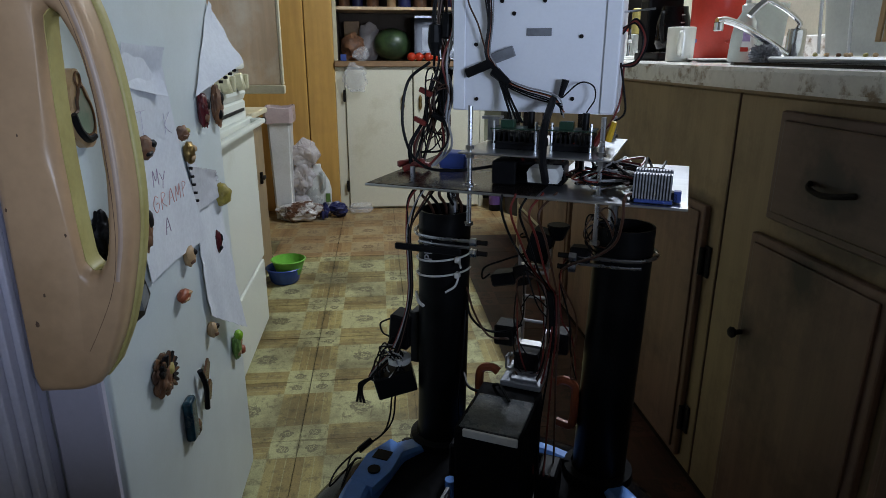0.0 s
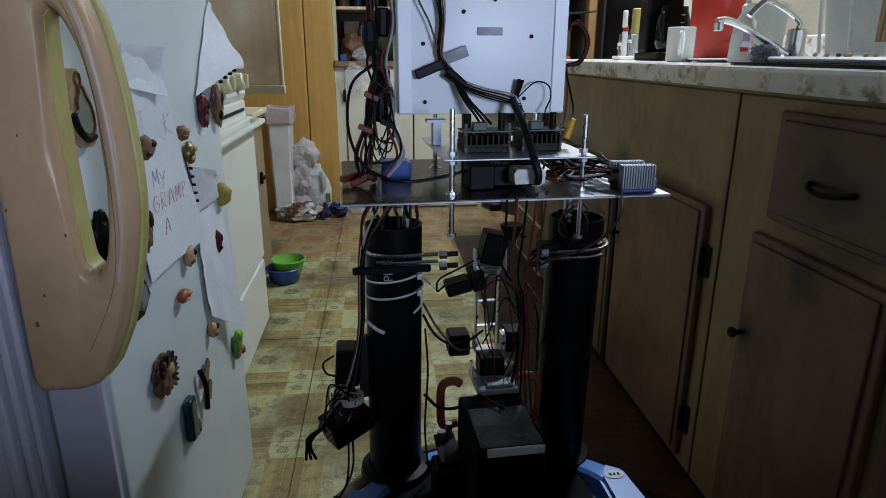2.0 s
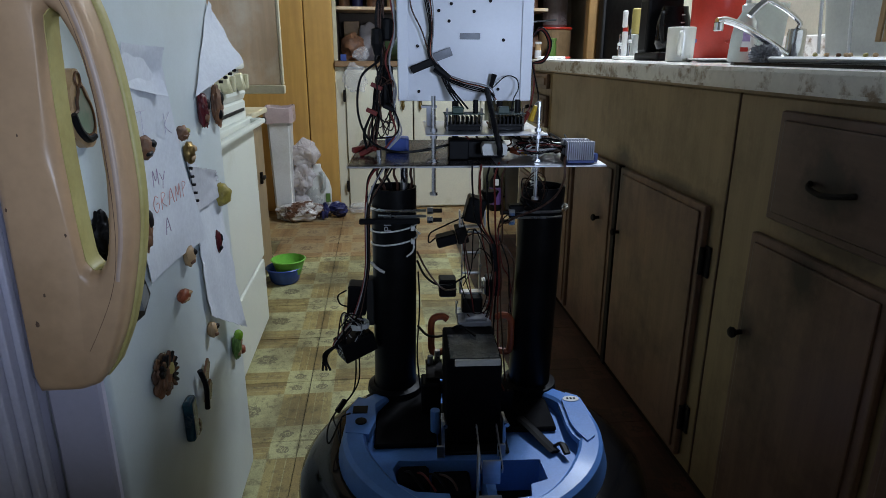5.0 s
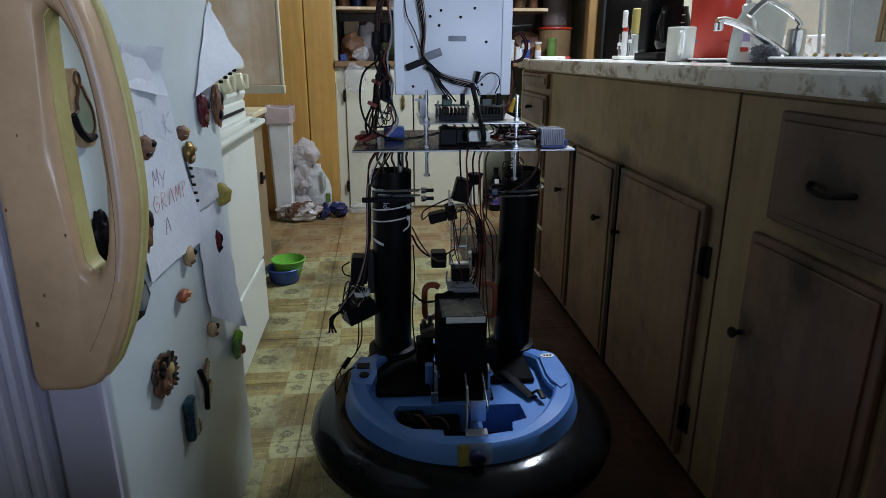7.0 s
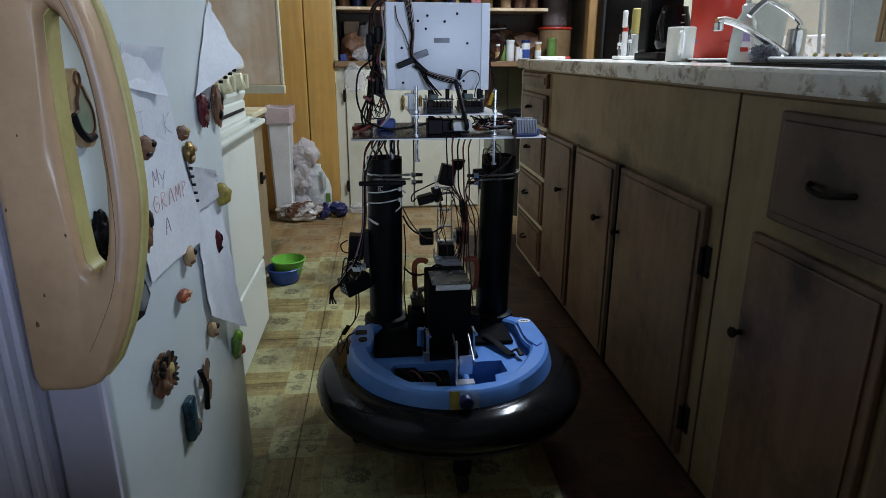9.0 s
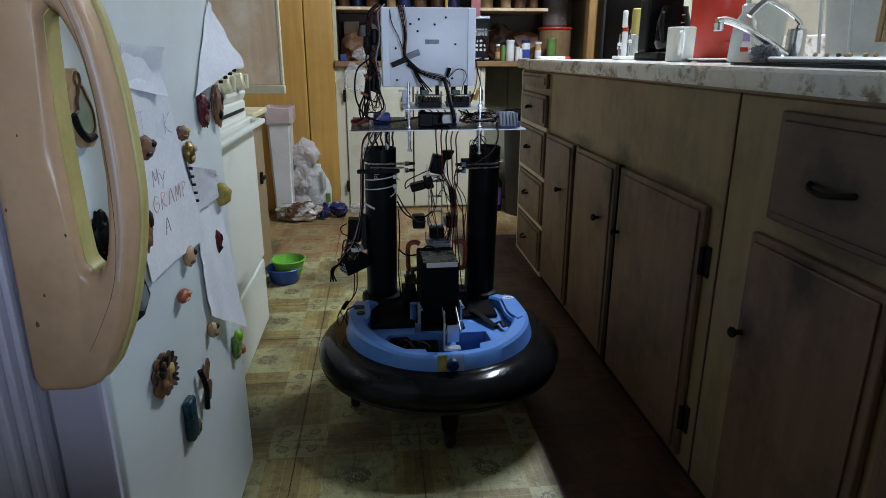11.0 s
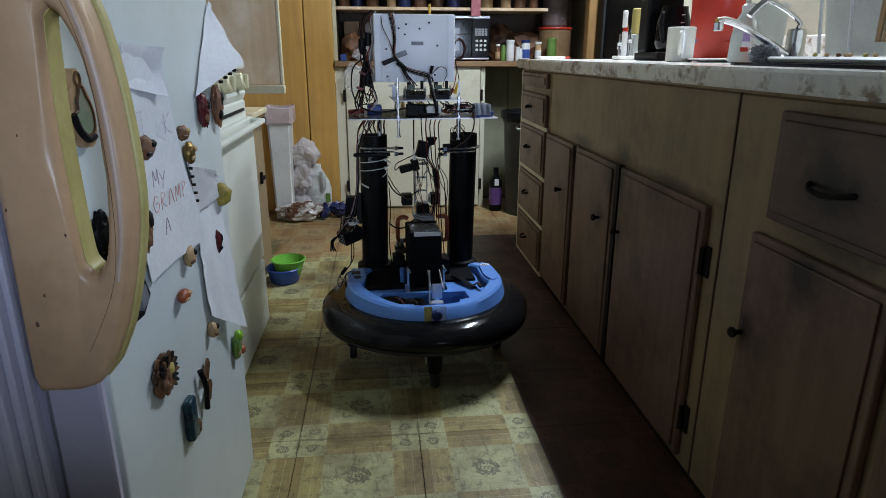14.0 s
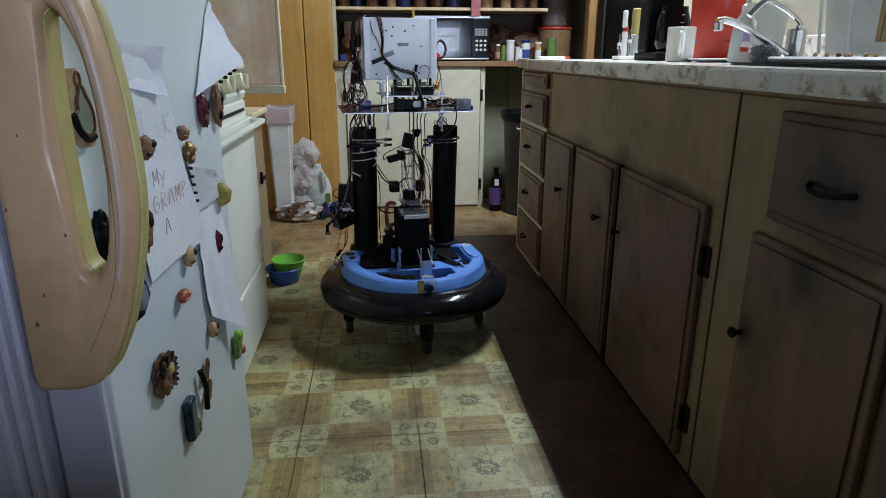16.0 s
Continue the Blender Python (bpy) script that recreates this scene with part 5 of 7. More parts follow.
cable([(-0.110, 0.19, 1.061), (-0.105, 0.172, 1.02), (-0.088, 0.170, 0.985), (-0.076, 0.170, 0.950)], 0.0014, BROWN_WIRE)
cable([(0.045, 0.172, 0.880), (0.070, 0.170, 0.902), (0.090, 0.168, 0.898), (0.094, 0.166, 0.880), (0.085, 0.160, 0.862), (0.078, 0.14, 0.842)], 0.0011)
for k in range(3):
    cable([(-0.052 + 0.004 * k, 0.168, 0.905), (-0.040 + 0.004 * k, 0.160, 0.880), (-0.026 + 0.006 * k, 0.140, 0.858), (-0.020 + 0.008 * k, 0.130, 0.846)], 0.0019)
# thick black strap from the bundle down over the plate
part("strap_cable", tube([(0.034, 0.160, 0.878), (0.036, 0.100, 0.845), (0.042, 0.066, 0.805), (0.047, 0.060, 0.785), (0.048, 0.066, 0.772)], 0.0055, 8, 6), BLACK_PLASTIC, robot, "thick black cable")
# cable trunk hanging beside the box on the left
for k in range(13):
    dx, dy, w = (rng.random() - 0.5) * 0.030, (rng.random() - 0.5) * 0.03, (rng.random() - 0.5) * 0.018
    cable([(-0.128 + dx * 0.6, 0.22 + dy, 1.066 + rng.random() * 0.006), (-0.150 + dx, 0.215 + dy, 1.045), (-0.152 + dx + w, 0.21 + dy, 0.985), (-0.153 + dx - w, 0.21 + dy, 0.930), (-0.156 + dx + w, 0.20 + dy, 0.880),
           (-0.158 + dx * 1.6, 0.19 + dy, 0.840), (-0.160 + dx * 2.2 + w, 0.17 + dy, 0.800), (-0.170 + dx * 1.5, 0.16 + dy, 0.768)], 0.0014 + 0.0008 * rng.random(), (BLACK_PLASTIC, BROWN_WIRE, BLACK_PLASTIC, BROWN_WIRE, RED_WIRE, GREY_WIRE)[k % 6])
cable([(-0.166, 0.17, 0.93), (-0.200, 0.16, 0.900), (-0.207, 0.15, 0.840), (-0.190, 0.14, 0.792), (-0.160, 0.12, 0.775), (-0.130, 0.11, 0.770), (-0.085, 0.12, 0.772), (-0.03, 0.13, 0.782)], 0.0024)
cable([(-0.150, 0.17, 0.860), (-0.132, 0.16, 0.820), (-0.140, 0.15, 0.795), (-0.175, 0.15, 0.790)], 0.0017)
for z, x in ((0.884, -0.172), (0.838, -0.182), (0.845, -0.150)):
    part("connector", turned(Matrix.Translation((x, 0.165, z)) @ Euler((0, radians(25), 0)).to_matrix().to_4x4(), box(-0.011, 0.011, -0.004, 0.004, -0.004, 0.004, 0.001)), RED_WIRE if z != 0.845 else BLACK_PLASTIC, robot)
for x, z, h in ((-0.154, 0.905, 0.016), (-0.157, 0.868, 0.024), (-0.152, 0.985, 0.020)):
    part("wire_wrap", rod((x, 0.205, z - h), (x + 0.002, 0.208, z + h), 0.011, 10, bevel=0.003), BLACK_PLASTIC, robot, "black tape gathering the wires")
part("black_plug", turned(Matrix.Translation((-0.170, 0.20, 0.968)), lathe([(0, -0.03), (0.006, -0.028), (0.012, -0.008), (0.010, 0.018), (0, 0.022)], n=10)), BLACK_PLASTIC, robot)
# loops on the right of the box
for k in range(3):
    cable([(0.122, 0.20, 0.978 - 0.004 * k), (0.140, 0.195, 0.984 + 0.003 * k), (0.152 + 0.003 * k, 0.19, 0.962), (0.146, 0.19, 0.935 - 0.003 * k), (0.122, 0.20, 0.925)], 0.0016, (BLACK_PLASTIC, RED_WIRE, BLACK_PLASTIC)[k])
cable([(0.123, 0.20, 0.93), (0.132, 0.19, 0.89), (0.136, 0.18, 0.86), (0.122, 0.152, 0.848)], 0.0016)
cable([(0.128, 0.20, 0.925), (0.128, 0.19, 0.88), (0.118, 0.17, 0.845), (0.106, 0.15, 0.834)], 0.0016, RED_WIRE)
# tangle by the power module
for k in range(16):
    p = [(0.085 + 0.006 * k * rng.random(), 0.10 + 0.15 * rng.random(), 0.768 + 0.02 * rng.random())]
    for j in range(5):
        p.append((0.10 + 0.10 * rng.random(), 0.07 + 0.17 * rng.random(), 0.760 + 0.028 * rng.random()))
    cable(p, 0.0014 + 0.0007 * rng.random(), (BLACK_PLASTIC, GREY_WIRE, BLACK_PLASTIC, WHITE_PLASTIC, BROWN_WIRE, RED_WIRE, BLACK_PLASTIC, BLACK_PLASTIC)[k % 8])
for k in range(7):
    cable([(-0.04 + 0.02 * k, 0.20, 0.815), (-0.03 + 0.022 * k, 0.14, 0.80 - 0.003 * k), (0.01 + 0.012 * k, 0.13, 0.775), (0.05 + 0.012 * k, 0.15, 0.765)], 0.0017, (BLACK_PLASTIC, RED_WIRE, BROWN_WIRE)[k % 3])
cable([(0.165, 0.055, 0.768), (0.158, 0.036, 0.765), (0.158, 0.030, 0.735), (0.150, 0.05, 0.700), (0.125, 0.07, 0.672), (0.09, 0.10, 0.648), (0.070, 0.12, 0.630)], 0.0022, BROWN_WIRE)
# hanging from the plate to the arm and battery
for k in range(5):
    x = -0.004 + 0.013 * k
    cable([(x + 0.004 * k, 0.030 + 0.01 * k, 0.758), (x, 0.030, 0.735), (x + 0.006, 0.06, 0.690), (x + 0.016, 0.11, 0.640 - 0.01 * k), (0.050 + 0.003 * k, 0.14, 0.575), (0.052 + 0.004 * k, 0.135, 0.510), (0.056 + 0.006 * (k - 2), 0.13, 0.450), (0.050 + 0.014 * (k - 2), 0.10, 0.380 - 0.02 * k), (0.062 + 0.008 * (k - 2), 0.06, 0.300)], 0.0018, (BLACK_PLASTIC, RED_WIRE, BLACK_PLASTIC, RED_WIRE, BROWN_WIRE)[k])
part("sleeve", rod((0.048, 0.137, 0.585), (0.056, 0.135, 0.528), 0.0065, 8), BLACK_PLASTIC, robot)
for k in range(3):
    cable([(0.09 + 0.012 * k, 0.14, 0.66), (0.070, 0.15, 0.640 - 0.01 * k), (0.062, 0.15, 0.600), (0.07 + 0.012 * k, 0.14, 0.540), (0.088, 0.15, 0.500 - 0.03 * k), (0.096, 0.17, 0.42)], 0.0014, (RED_WIRE, BLACK_PLASTIC, BROWN_WIRE)[k])
cable([(-0.10, 0.17, 0.540), (-0.085, 0.15, 0.515), (-0.060, 0.15, 0.495), (-0.030, 0.16, 0.492), (0.000, 0.17, 0.505)], 0.0022)
cable([(-0.10, 0.17, 0.560), (-0.080, 0.15, 0.525), (-0.050, 0.14, 0.490), (-0.02, 0.16, 0.480)], 0.0019, BROWN_WIRE)
cable([(-0.10, 0.16, 0.400), (-0.08, 0.13, 0.392), (-0.05, 0.12, 0.395), (-0.02, 0.10, 0.425), (0.01, 0.06, 0.422)], 0.0026)
cable([(-0.062, 0.18, 0.585), (-0.075, 0.18, 0.575), (-0.072, 0.18, 0.595), (-0.04, 0.18, 0.612), (-0.005, 0.19, 0.625)], 0.0017)
cable([(-0.098, 0.16, 0.52), (-0.096, 0.145, 0.45), (-0.102, 0.14, 0.35), (-0.096, 0.14, 0.26)], 0.0018)
# down the outside of the left pipe, to the servo and relay box
for k in range(6):
    dx = (rng.random() - 0.5) * 0.012
    cable([(-0.165 + 0.006 * k, 0.15, 0.752), (-0.190 + 0.016 * k * 0.4 + dx, 0.135, 0.715), (-0.193 + dx, 0.140, 0.660), (-0.196 + dx, 0.15, 0.600), (-0.198 + dx, 0.155, 0.540), (-0.206 + dx, 0.15, 0.490), (-0.222 + dx * 2, 0.140, 0.430), (-0.250 + dx * 2, 0.13, 0.395), (-0.268 + dx, 0.13, 0.372), (-0.255 + dx, 0.135, 0.360)], 0.0018, (BLACK_PLASTIC, RED_WIRE, BLACK_PLASTIC, GREY_WIRE, BROWN_WIRE, BLACK_PLASTIC)[k])
for k in range(5):
    cable([(-0.16 + 0.014 * k, 0.17, 0.752), (-0.175 + 0.016 * k, 0.15, 0.725), (-0.165 + 0.014 * k, 0.165, 0.700), (-0.155 + 0.008 * k, 0.18, 0.66)], 0.0026, BLACK_PLASTIC if k % 2 else BROWN_WIRE)
cable([(-0.245, 0.165, 0.48), (-0.262, 0.16, 0.470), (-0.258, 0.16, 0.452), (-0.240, 0.16, 0.445)], 0.0017)
for k in range(3):
    cable([(-0.262, 0.13, 0.376), (-0.282 - 0.004 * k, 0.125, 0.360), (-0.288 - 0.003 * k, 0.125, 0.342), (-0.280 - 0.008 * k, 0.12, 0.322)], 0.0024)
for k in range(2):
    cable([(-0.228 + 0.007 * k, 0.13, 0.345), (-0.230 + 0.007 * k, 0.12, 0.300), (-0.238, 0.10, 0.275), (-0.268, 0.05, 0.262), (-0.275 + 0.02 * k, 0.0, 0.258), (-0.268 + 0.02 * k, -0.03, 0.252), (-0.25, 0.02, 0.272), (-0.232, 0.012, 0.288)], 0.0017)
part("plug", rod((-0.262, 0.06, 0.264), (-0.250, 0.085, 0.272), 0.006, 8), BLACK_PLASTIC, robot)

# loose thin wires that loop round the modules, the arm and the plate
loose = random.Random(17)
for n_, c_, s_, cols in ((11, (-0.232, 0.135, 0.405), (0.032, 0.020, 0.050), (BLACK_PLASTIC, BLACK_PLASTIC, GREY_WIRE)), (5, (0.022, 0.135, 0.520), (0.040, 0.020, 0.110), (BLACK_PLASTIC, BROWN_WIRE, BLACK_PLASTIC, RED_WIRE)),
                         (9, (0.125, 0.105, 0.778), (0.050, 0.030, 0.012), (BLACK_PLASTIC, RED_WIRE, BLACK_PLASTIC, WHITE_PLASTIC)), (7, (-0.158, 0.180, 0.850), (0.022, 0.020, 0.075), (BLACK_PLASTIC, BROWN_WIRE)),
                         (5, (0.125, 0.110, 0.690), (0.030, 0.020, 0.040), (BLACK_PLASTIC, BROWN_WIRE))):
    for k in range(n_):
        pts, a = [], loose.uniform(0, 6.28)
        for j in range(6):
            a += loose.uniform(0.6, 1.5)
            e = loose.uniform(0.35, 1.0)
            pts.append((c_[0] + s_[0] * e * math.cos(a), c_[1] + s_[1] * loose.uniform(-1, 1), c_[2] + s_[2] * e * math.sin(a)))
        cable(pts, loose.uniform(0.0010, 0.0016), cols[k % len(cols)])

# ---- notes and magnets on the refrigerator ----


def sheet(name, corners, material, label, curl=0.012, n=18, seed=1, ragged=0.0):
    """A thin curled sheet of paper between four corners."""
    bm = bmesh.new()
    a, b, c, d = [Vector(p) for p in corners]
    rows = []
    for back in (0, 1):
        g = []
        for i in range(n + 1):
            r = []
            for j in range(n + 1):
                u, v = i / n, j / n
                p = (a * (1 - u) + b * u) * (1 - v) + (d * (1 - u) + c * u) * v
                w = curl * (abs(u - 0.45) ** 2 * 1.6 + abs(v - 0.5) ** 2 * 1.2) + 0.004 * noise.noise(Vector((u * 3, v * 3, seed)))
                p = p + Vector((max(w, 0.0) + 0.002 - back * 0.0006, 0, 0))
                if ragged and j in (0, n):
                    p.y += ragged * 0.9 * noise.noise(Vector((u * 17, j, seed)))
                if ragged and i in (0, n):
                    p.z += ragged * noise.noise(Vector((v * 9, i, seed)))
                    p.y += ragged * noise.noise(Vector((v * 14, i, seed + 3)))
                r.append(bm.verts.new(p))
            g.append(r)
        rows.append(g)
        for i in range(n):
            for j in range(n):
                bm.faces.new([g[i][j], g[i + 1][j], g[i + 1][j + 1], g[i][j + 1]])
    for k in range(n):
        for (i0, j0), (i1, j1) in (((k, 0), (k + 1, 0)), ((k, n), (k + 1, n)), ((0, k), (0, k + 1)), ((n, k), (n, k + 1))):
            bm.faces.new([rows[0][i0][j0], rows[0][i1][j1], rows[1][i1][j1], rows[1][i0][j0]])
    return smooth(solo(name, bm, material, label, "paper note"))


note = sheet("paper_note", ((FX, 0.785, 0.945), (FX, 0.935, 0.938), (FX, 1.062, 0.640), (FX, 0.800, 0.655)), PAPER, "curled white note with faint handwriting on the refrigerator", 0.016, seed=2)
sheet("paper_note", ((FX, 1.125, 0.872), (FX, 1.278, 1.035), (FX + 0.012, 1.288, 1.00), (FX + 0.052, 1.288, 0.926)), PAPER, "white punched sheet curling off the refrigerator door", 0.004, seed=5)
sheet("paper_note", ((FX, 1.030, 0.790), (FX, 1.185, 0.712), (FX + 0.026, 1.200, 0.412), (FX + 0.002, 1.055, 0.500)), PAPER, "torn spiral-notebook page hanging off the refrigerator", 0.008, seed=8, ragged=0.012)
sheet("paper_note", ((FX, 0.800, 0.955), (FX + 0.004, 0.930, 0.950), (FX + 0.002, 0.930, 0.885), (FX, 0.800, 0.905)), PAPER, "curled top edge of an old note", 0.022, seed=11)
sheet("paper_note", ((FX + 0.005, 1.020, 0.772), (FX + 0.002, 1.175, 0.738), (FX + 0.010, 1.195, 0.690), (FX + 0.004, 1.040, 0.690)), PAPER_GREY, "small crumpled grey scrap of paper on the refrigerator", 0.010, seed=14, ragged=0.014)
# punch holes along the curled sheet and the torn scrap
for k, (x, y, z) in enumerate(((FX + 0.026, 1.205, 0.893), (FX + 0.031, 1.222, 0.900), (FX + 0.036, 1.239, 0.906), (FX + 0.041, 1.255, 0.912))):
    part("punch_hole", rod((x, y, z), (x + 0.007, y, z), 0.0028, 8), BLACK_IRON, note)
for k in range(5):
    part("punch_hole", rod((FX + 0.010, 1.020 + 0.004 * k, 0.768 - 0.014 * k), (FX + 0.0155, 1.020 + 0.004 * k, 0.768 - 0.014 * k), 0.0022, 8), BLACK_IRON, note)
# child's handwriting in crayon: each letter as strokes in a unit square
LETTERS = {"M": ("0,0 .1,1 .5,.3 .9,1 1,0",), "Y": ("0,1 .5,.5 1,1", ".5,.5 .3,0"), "G": (".9,.8 .4,1 0,.5 .4,0 .9,.2 .9,.5 .5,.5",), "R": ("0,0 .1,1 .8,.8 .1,.5 .9,0",), "A": ("0,0 .5,1 1,0", ".2,.4 .8,.4"),
           "P": (".2,0 .2,1 .9,.8 .2,.5",), "T": ("0,1 1,1", ".5,1 .5,0"), "K": ("0,1 0,0", "1,1 0,.45 1,0")}
for word, y, z, step, drop, w, h, m_ in (("TK", 0.826, 0.842, 0.098, -0.010, 0.026, 0.030, PENCIL_BLUE), ("MY", 0.850, 0.772, 0.028, -0.008, 0.020, 0.022, PENCIL_PURPLE), ("GRAMP", 0.840, 0.738, 0.031, -0.001, 0.022, 0.022, PENCIL_RED), ("A", 0.874, 0.700, 0, 0, 0.020, 0.022, PENCIL_PURPLE)):
    for k, ch in enumerate(word):
        for stroke in LETTERS[ch]:
            pts = [tuple(float(v) for v in q.split(",")) for q in stroke.split()]
            part("writing_stroke", tube([(FX + 0.0125, y + k * step + a * w, z + k * drop + b * h) for a, b in pts], 0.00055, 4, 3), m_, note)

MAG = ((0.690, 0.752, 0.020, 0.034, BLACK_PLASTIC, "dark oval magnet"),
       (0.806, 0.728, 0.026, 0.040, FOOD_BROWN, "brown bear magnet"), (0.853, 0.824, 0.030, 0.018, FOOD_BROWN, "acorn-shaped magnet"),
       (1.014, 0.824, 0.022, 0.014, FOOD_BROWN, "small brown magnet"), (1.040, 0.790, 0.020, 0.022, BRASS, "gilt animal magnet"),
       (1.150, 0.848, 0.024, 0.036, MAROON, "dark red bird magnet"), (1.250, 0.848, 0.030, 0.046, FOOD_BROWN, "brown owl magnet"),
       (1.182, 0.690, 0.026, 0.026, OLD_YELLOW, "yellow fruit magnet"), (0.925, 0.589, 0.024, 0.012, ORANGE_RED, "terracotta pot magnet"),
       (0.976, 0.636, 0.020, 0.020, TAN, "grey stone magnet"), (1.144, 0.609, 0.016, 0.028, MAROON, "red figure magnet"),
       (0.804, 0.518, 0.032, 0.032, FOOD_BROWN, "fluffy brown bear magnet"),
       (1.206, 0.366, 0.022, 0.032, FOOD_GREEN, "green frog magnet"), (1.053, 0.474, 0.016, 0.018, TAN, "small triangular magnet"))
for k, (y, z, sy, sz, m_, lab) in enumerate(MAG):
    mg = thing("fridge_magnet", lab + " on the refrigerator door", "magnet", (FX, y, z), "magnets")
    rg = 0.35 if "fluffy" in lab else 0.05 if "vase" in lab else 0.24
    out = 0.016 if "fruit" in lab else 0.008
    bm = blob((FX + out, y, z), (out + 0.0005, sy * 0.75, sz * 0.8), k + 1, rg, 2.6, 4 if sz > 0.03 else 3, False)
    for v in bm.verts:
        v.co.x = max(v.co.x, FX + 0.0003)
    smooth(part("figure", bm, m_, mg), 60)
    det = {0: TAN, 1: BLACK_IRON, 2: BLACK_PLASTIC, 3: FOOD_YELLOW}[k % 4]
    bm = blob((FX + 0.014, y + sy * 0.25, z + sz * 0.25), (0.005, sy * 0.3, sz * 0.28), k + 9, 0.3, 3, 2, False)
    smooth(part("detail", bm, det, mg), 60)
    bm = blob((FX + 0.013, y - sy * 0.2, z - sz * 0.35), (0.005, sy * 0.32, sz * 0.22), k + 19, 0.3, 3, 2, False)
    smooth(part("detail", bm, {0: JAR_DARK, 1: TAN, 2: FOOD_BROWN, 3: BLACK_PLASTIC}[(k + 1) % 4], mg), 60)
    if "bear" in lab:
        for a in range(7):
            q = radians(20 + 46 * a)
            bm = blob((FX + 0.0045, y + sy * 0.72 * math.cos(q), z + sz * 0.72 * math.sin(q)), (0.004, sy * 0.30, sz * 0.28), 60 + a + k, 0.3, 3, 2, False)
            smooth(part("fur_tuft", bm, JAR_DARK if a < 4 else FOOD_BROWN, mg), 60)
    if "fluffy" in lab:
        for a in range(15):
            q = radians(-50 + 14 * a)
            c_, s_ = math.cos(q), math.sin(q)
            bm = rod((FX + 0.010, y + sy * 0.55 * c_, z + sz * 0.55 * s_), (FX + 0.016, y + sy * (0.98 + 0.12 * (a % 2)) * c_, z + sz * (0.98 + 0.12 * (a % 2)) * s_), 0.0070, 6, r2=0.002)
            part("mane_leaf", bm, BLACK_IRON if a % 3 else JAR_DARK, mg, "dark pointed leaf")
    if "frog" in lab:
        smooth(part("head", blob((FX + 0.012, y + 0.006, z + 0.022), (0.009, 0.013, 0.012), 5, 0.1, 2, 3, False), FOOD_LIME, mg, "lime green head"), 60)
        smooth(part("feet", blob((FX + 0.016, y + 0.012, z - 0.012), (0.007, 0.012, 0.009), 6, 0.2, 3, 2, False), ORANGE_RED, mg, "red feet"), 60)
keep = thing("fridge_magnet", "cream keepsake magnet with a green inset on the refrigerator door", "magnet", (FX, 0.705, 0.885), "magnets")
line = [(a - 0.020, b) for a, b in ((0.708, 0.848), (0.684, 0.862), (0.674, 0.882), (0.688, 0.890), (0.690, 0.906), (0.697, 0.914), (0.702, 0.926), (0.713, 0.926), (0.718, 0.914), (0.728, 0.902), (0.738, 0.880), (0.735, 0.858), (0.724, 0.848))]
loop = [(p.x, p.y) for p in spline([(a, b, 0) for a, b in line + line[:1]], 4)[:-1]]
bm = prism(loop, FX + 0.0003, FX + 0.0085, "x")
part("plaque", bm, TAN, keep, "tan moulded border")
inner = [(0.690 + (a - 0.690) * 0.66, 0.882 + (b - 0.882) * 0.62) for a, b in loop]
part("inset", prism(inner, FX + 0.0086, FX + 0.0105, "x"), KEEP_GREEN, keep, "grey-green inset")
part("rim", tube([(FX + 0.0105, a, b) for a, b in inner[::3] + inner[:1]], 0.0016, 6, 3), JAR_DARK, keep, "dark outline")
part("crescent", tube([(FX + 0.0100, 0.664, 0.884), (FX + 0.0105, 0.672, 0.868), (FX + 0.0105, 0.688, 0.857), (FX + 0.0100, 0.704, 0.858)], 0.0040, 8, 5), BLACK_PLASTIC, keep, "black crescent")
part("ring", tube([(FX + 0.0095, 0.6875 + 0.006 * math.cos(a), 0.917 + 0.007 * math.sin(a)) for a in np.linspace(0, 6.28, 9)], 0.0012, 6, 3), JAR_DARK, keep)
vase = thing("fridge_magnet", "dark teal vase magnet on the refrigerator door", "magnet", (FX, 0.89, 0.395), "magnets")
smooth(part("figure", box(FX + 0.0003, FX + 0.015, 0.872, 0.902, 0.364, 0.434, 0.0065, seg=3), TEAL_DARK, vase))
smooth(part("foot", blob((FX + 0.007, 0.912, 0.366), (0.006, 0.013, 0.012), 77, 0.5, 3, 3, False), JAR_DARK, vase, "brown leafy foot"))
moth = thing("fridge_magnet", "dark brown dragonfly magnet on the refrigerator door", "magnet", (FX, 0.985, 0.40), "magnets")
part("body", tube([(FX + 0.008, 0.955, 0.445), (FX + 0.012, 0.965, 0.41), (FX + 0.008, 0.972, 0.365)], 0.0045, 8, 5), BLACK_PLASTIC, moth)
for s, z in ((1, 0.425), (1, 0.385)):
    part("wing", prism([(0.966, z - 0.004), (1.005, z + 0.018), (1.012, z + 0.006), (0.995, z - 0.016)], FX + 0.005, FX + 0.009, "x"), JAR_DARK, moth)
clip = thing("magnetic_clip", "black magnetic clip behind the refrigerator handle", "clip", (FX, 0.745, 0.66))
part("clip_body", prism([(0.712, 0.690), (0.755, 0.700), (0.775, 0.672), (0.788, 0.646), (0.760, 0.628), (0.712, 0.632)], FX + 0.0005, FX + 0.012, "x"), BLACK_PLASTIC, clip)
part("clip_lever", prism([(0.735, 0.680), (0.762, 0.668), (0.768, 0.648), (0.745, 0.640)], FX + 0.0125, FX + 0.018, "x"), SCREEN_GREY, clip)

# ---- beyond the stove ----
bowl = lathe([(0, 0.004), (0.050, 0.0), (0.060, 0.010), (0.073, 0.064), (0.078, 0.067), (0.075, 0.070), (0.068, 0.062), (0.050, 0.014), (0, 0.012)], (-0.418, 2.60, 0), n=36)
smooth(solo("bowl", bowl, BOWL_BLUE, "blue plastic bowl on the floor by the stove", "bowl"))
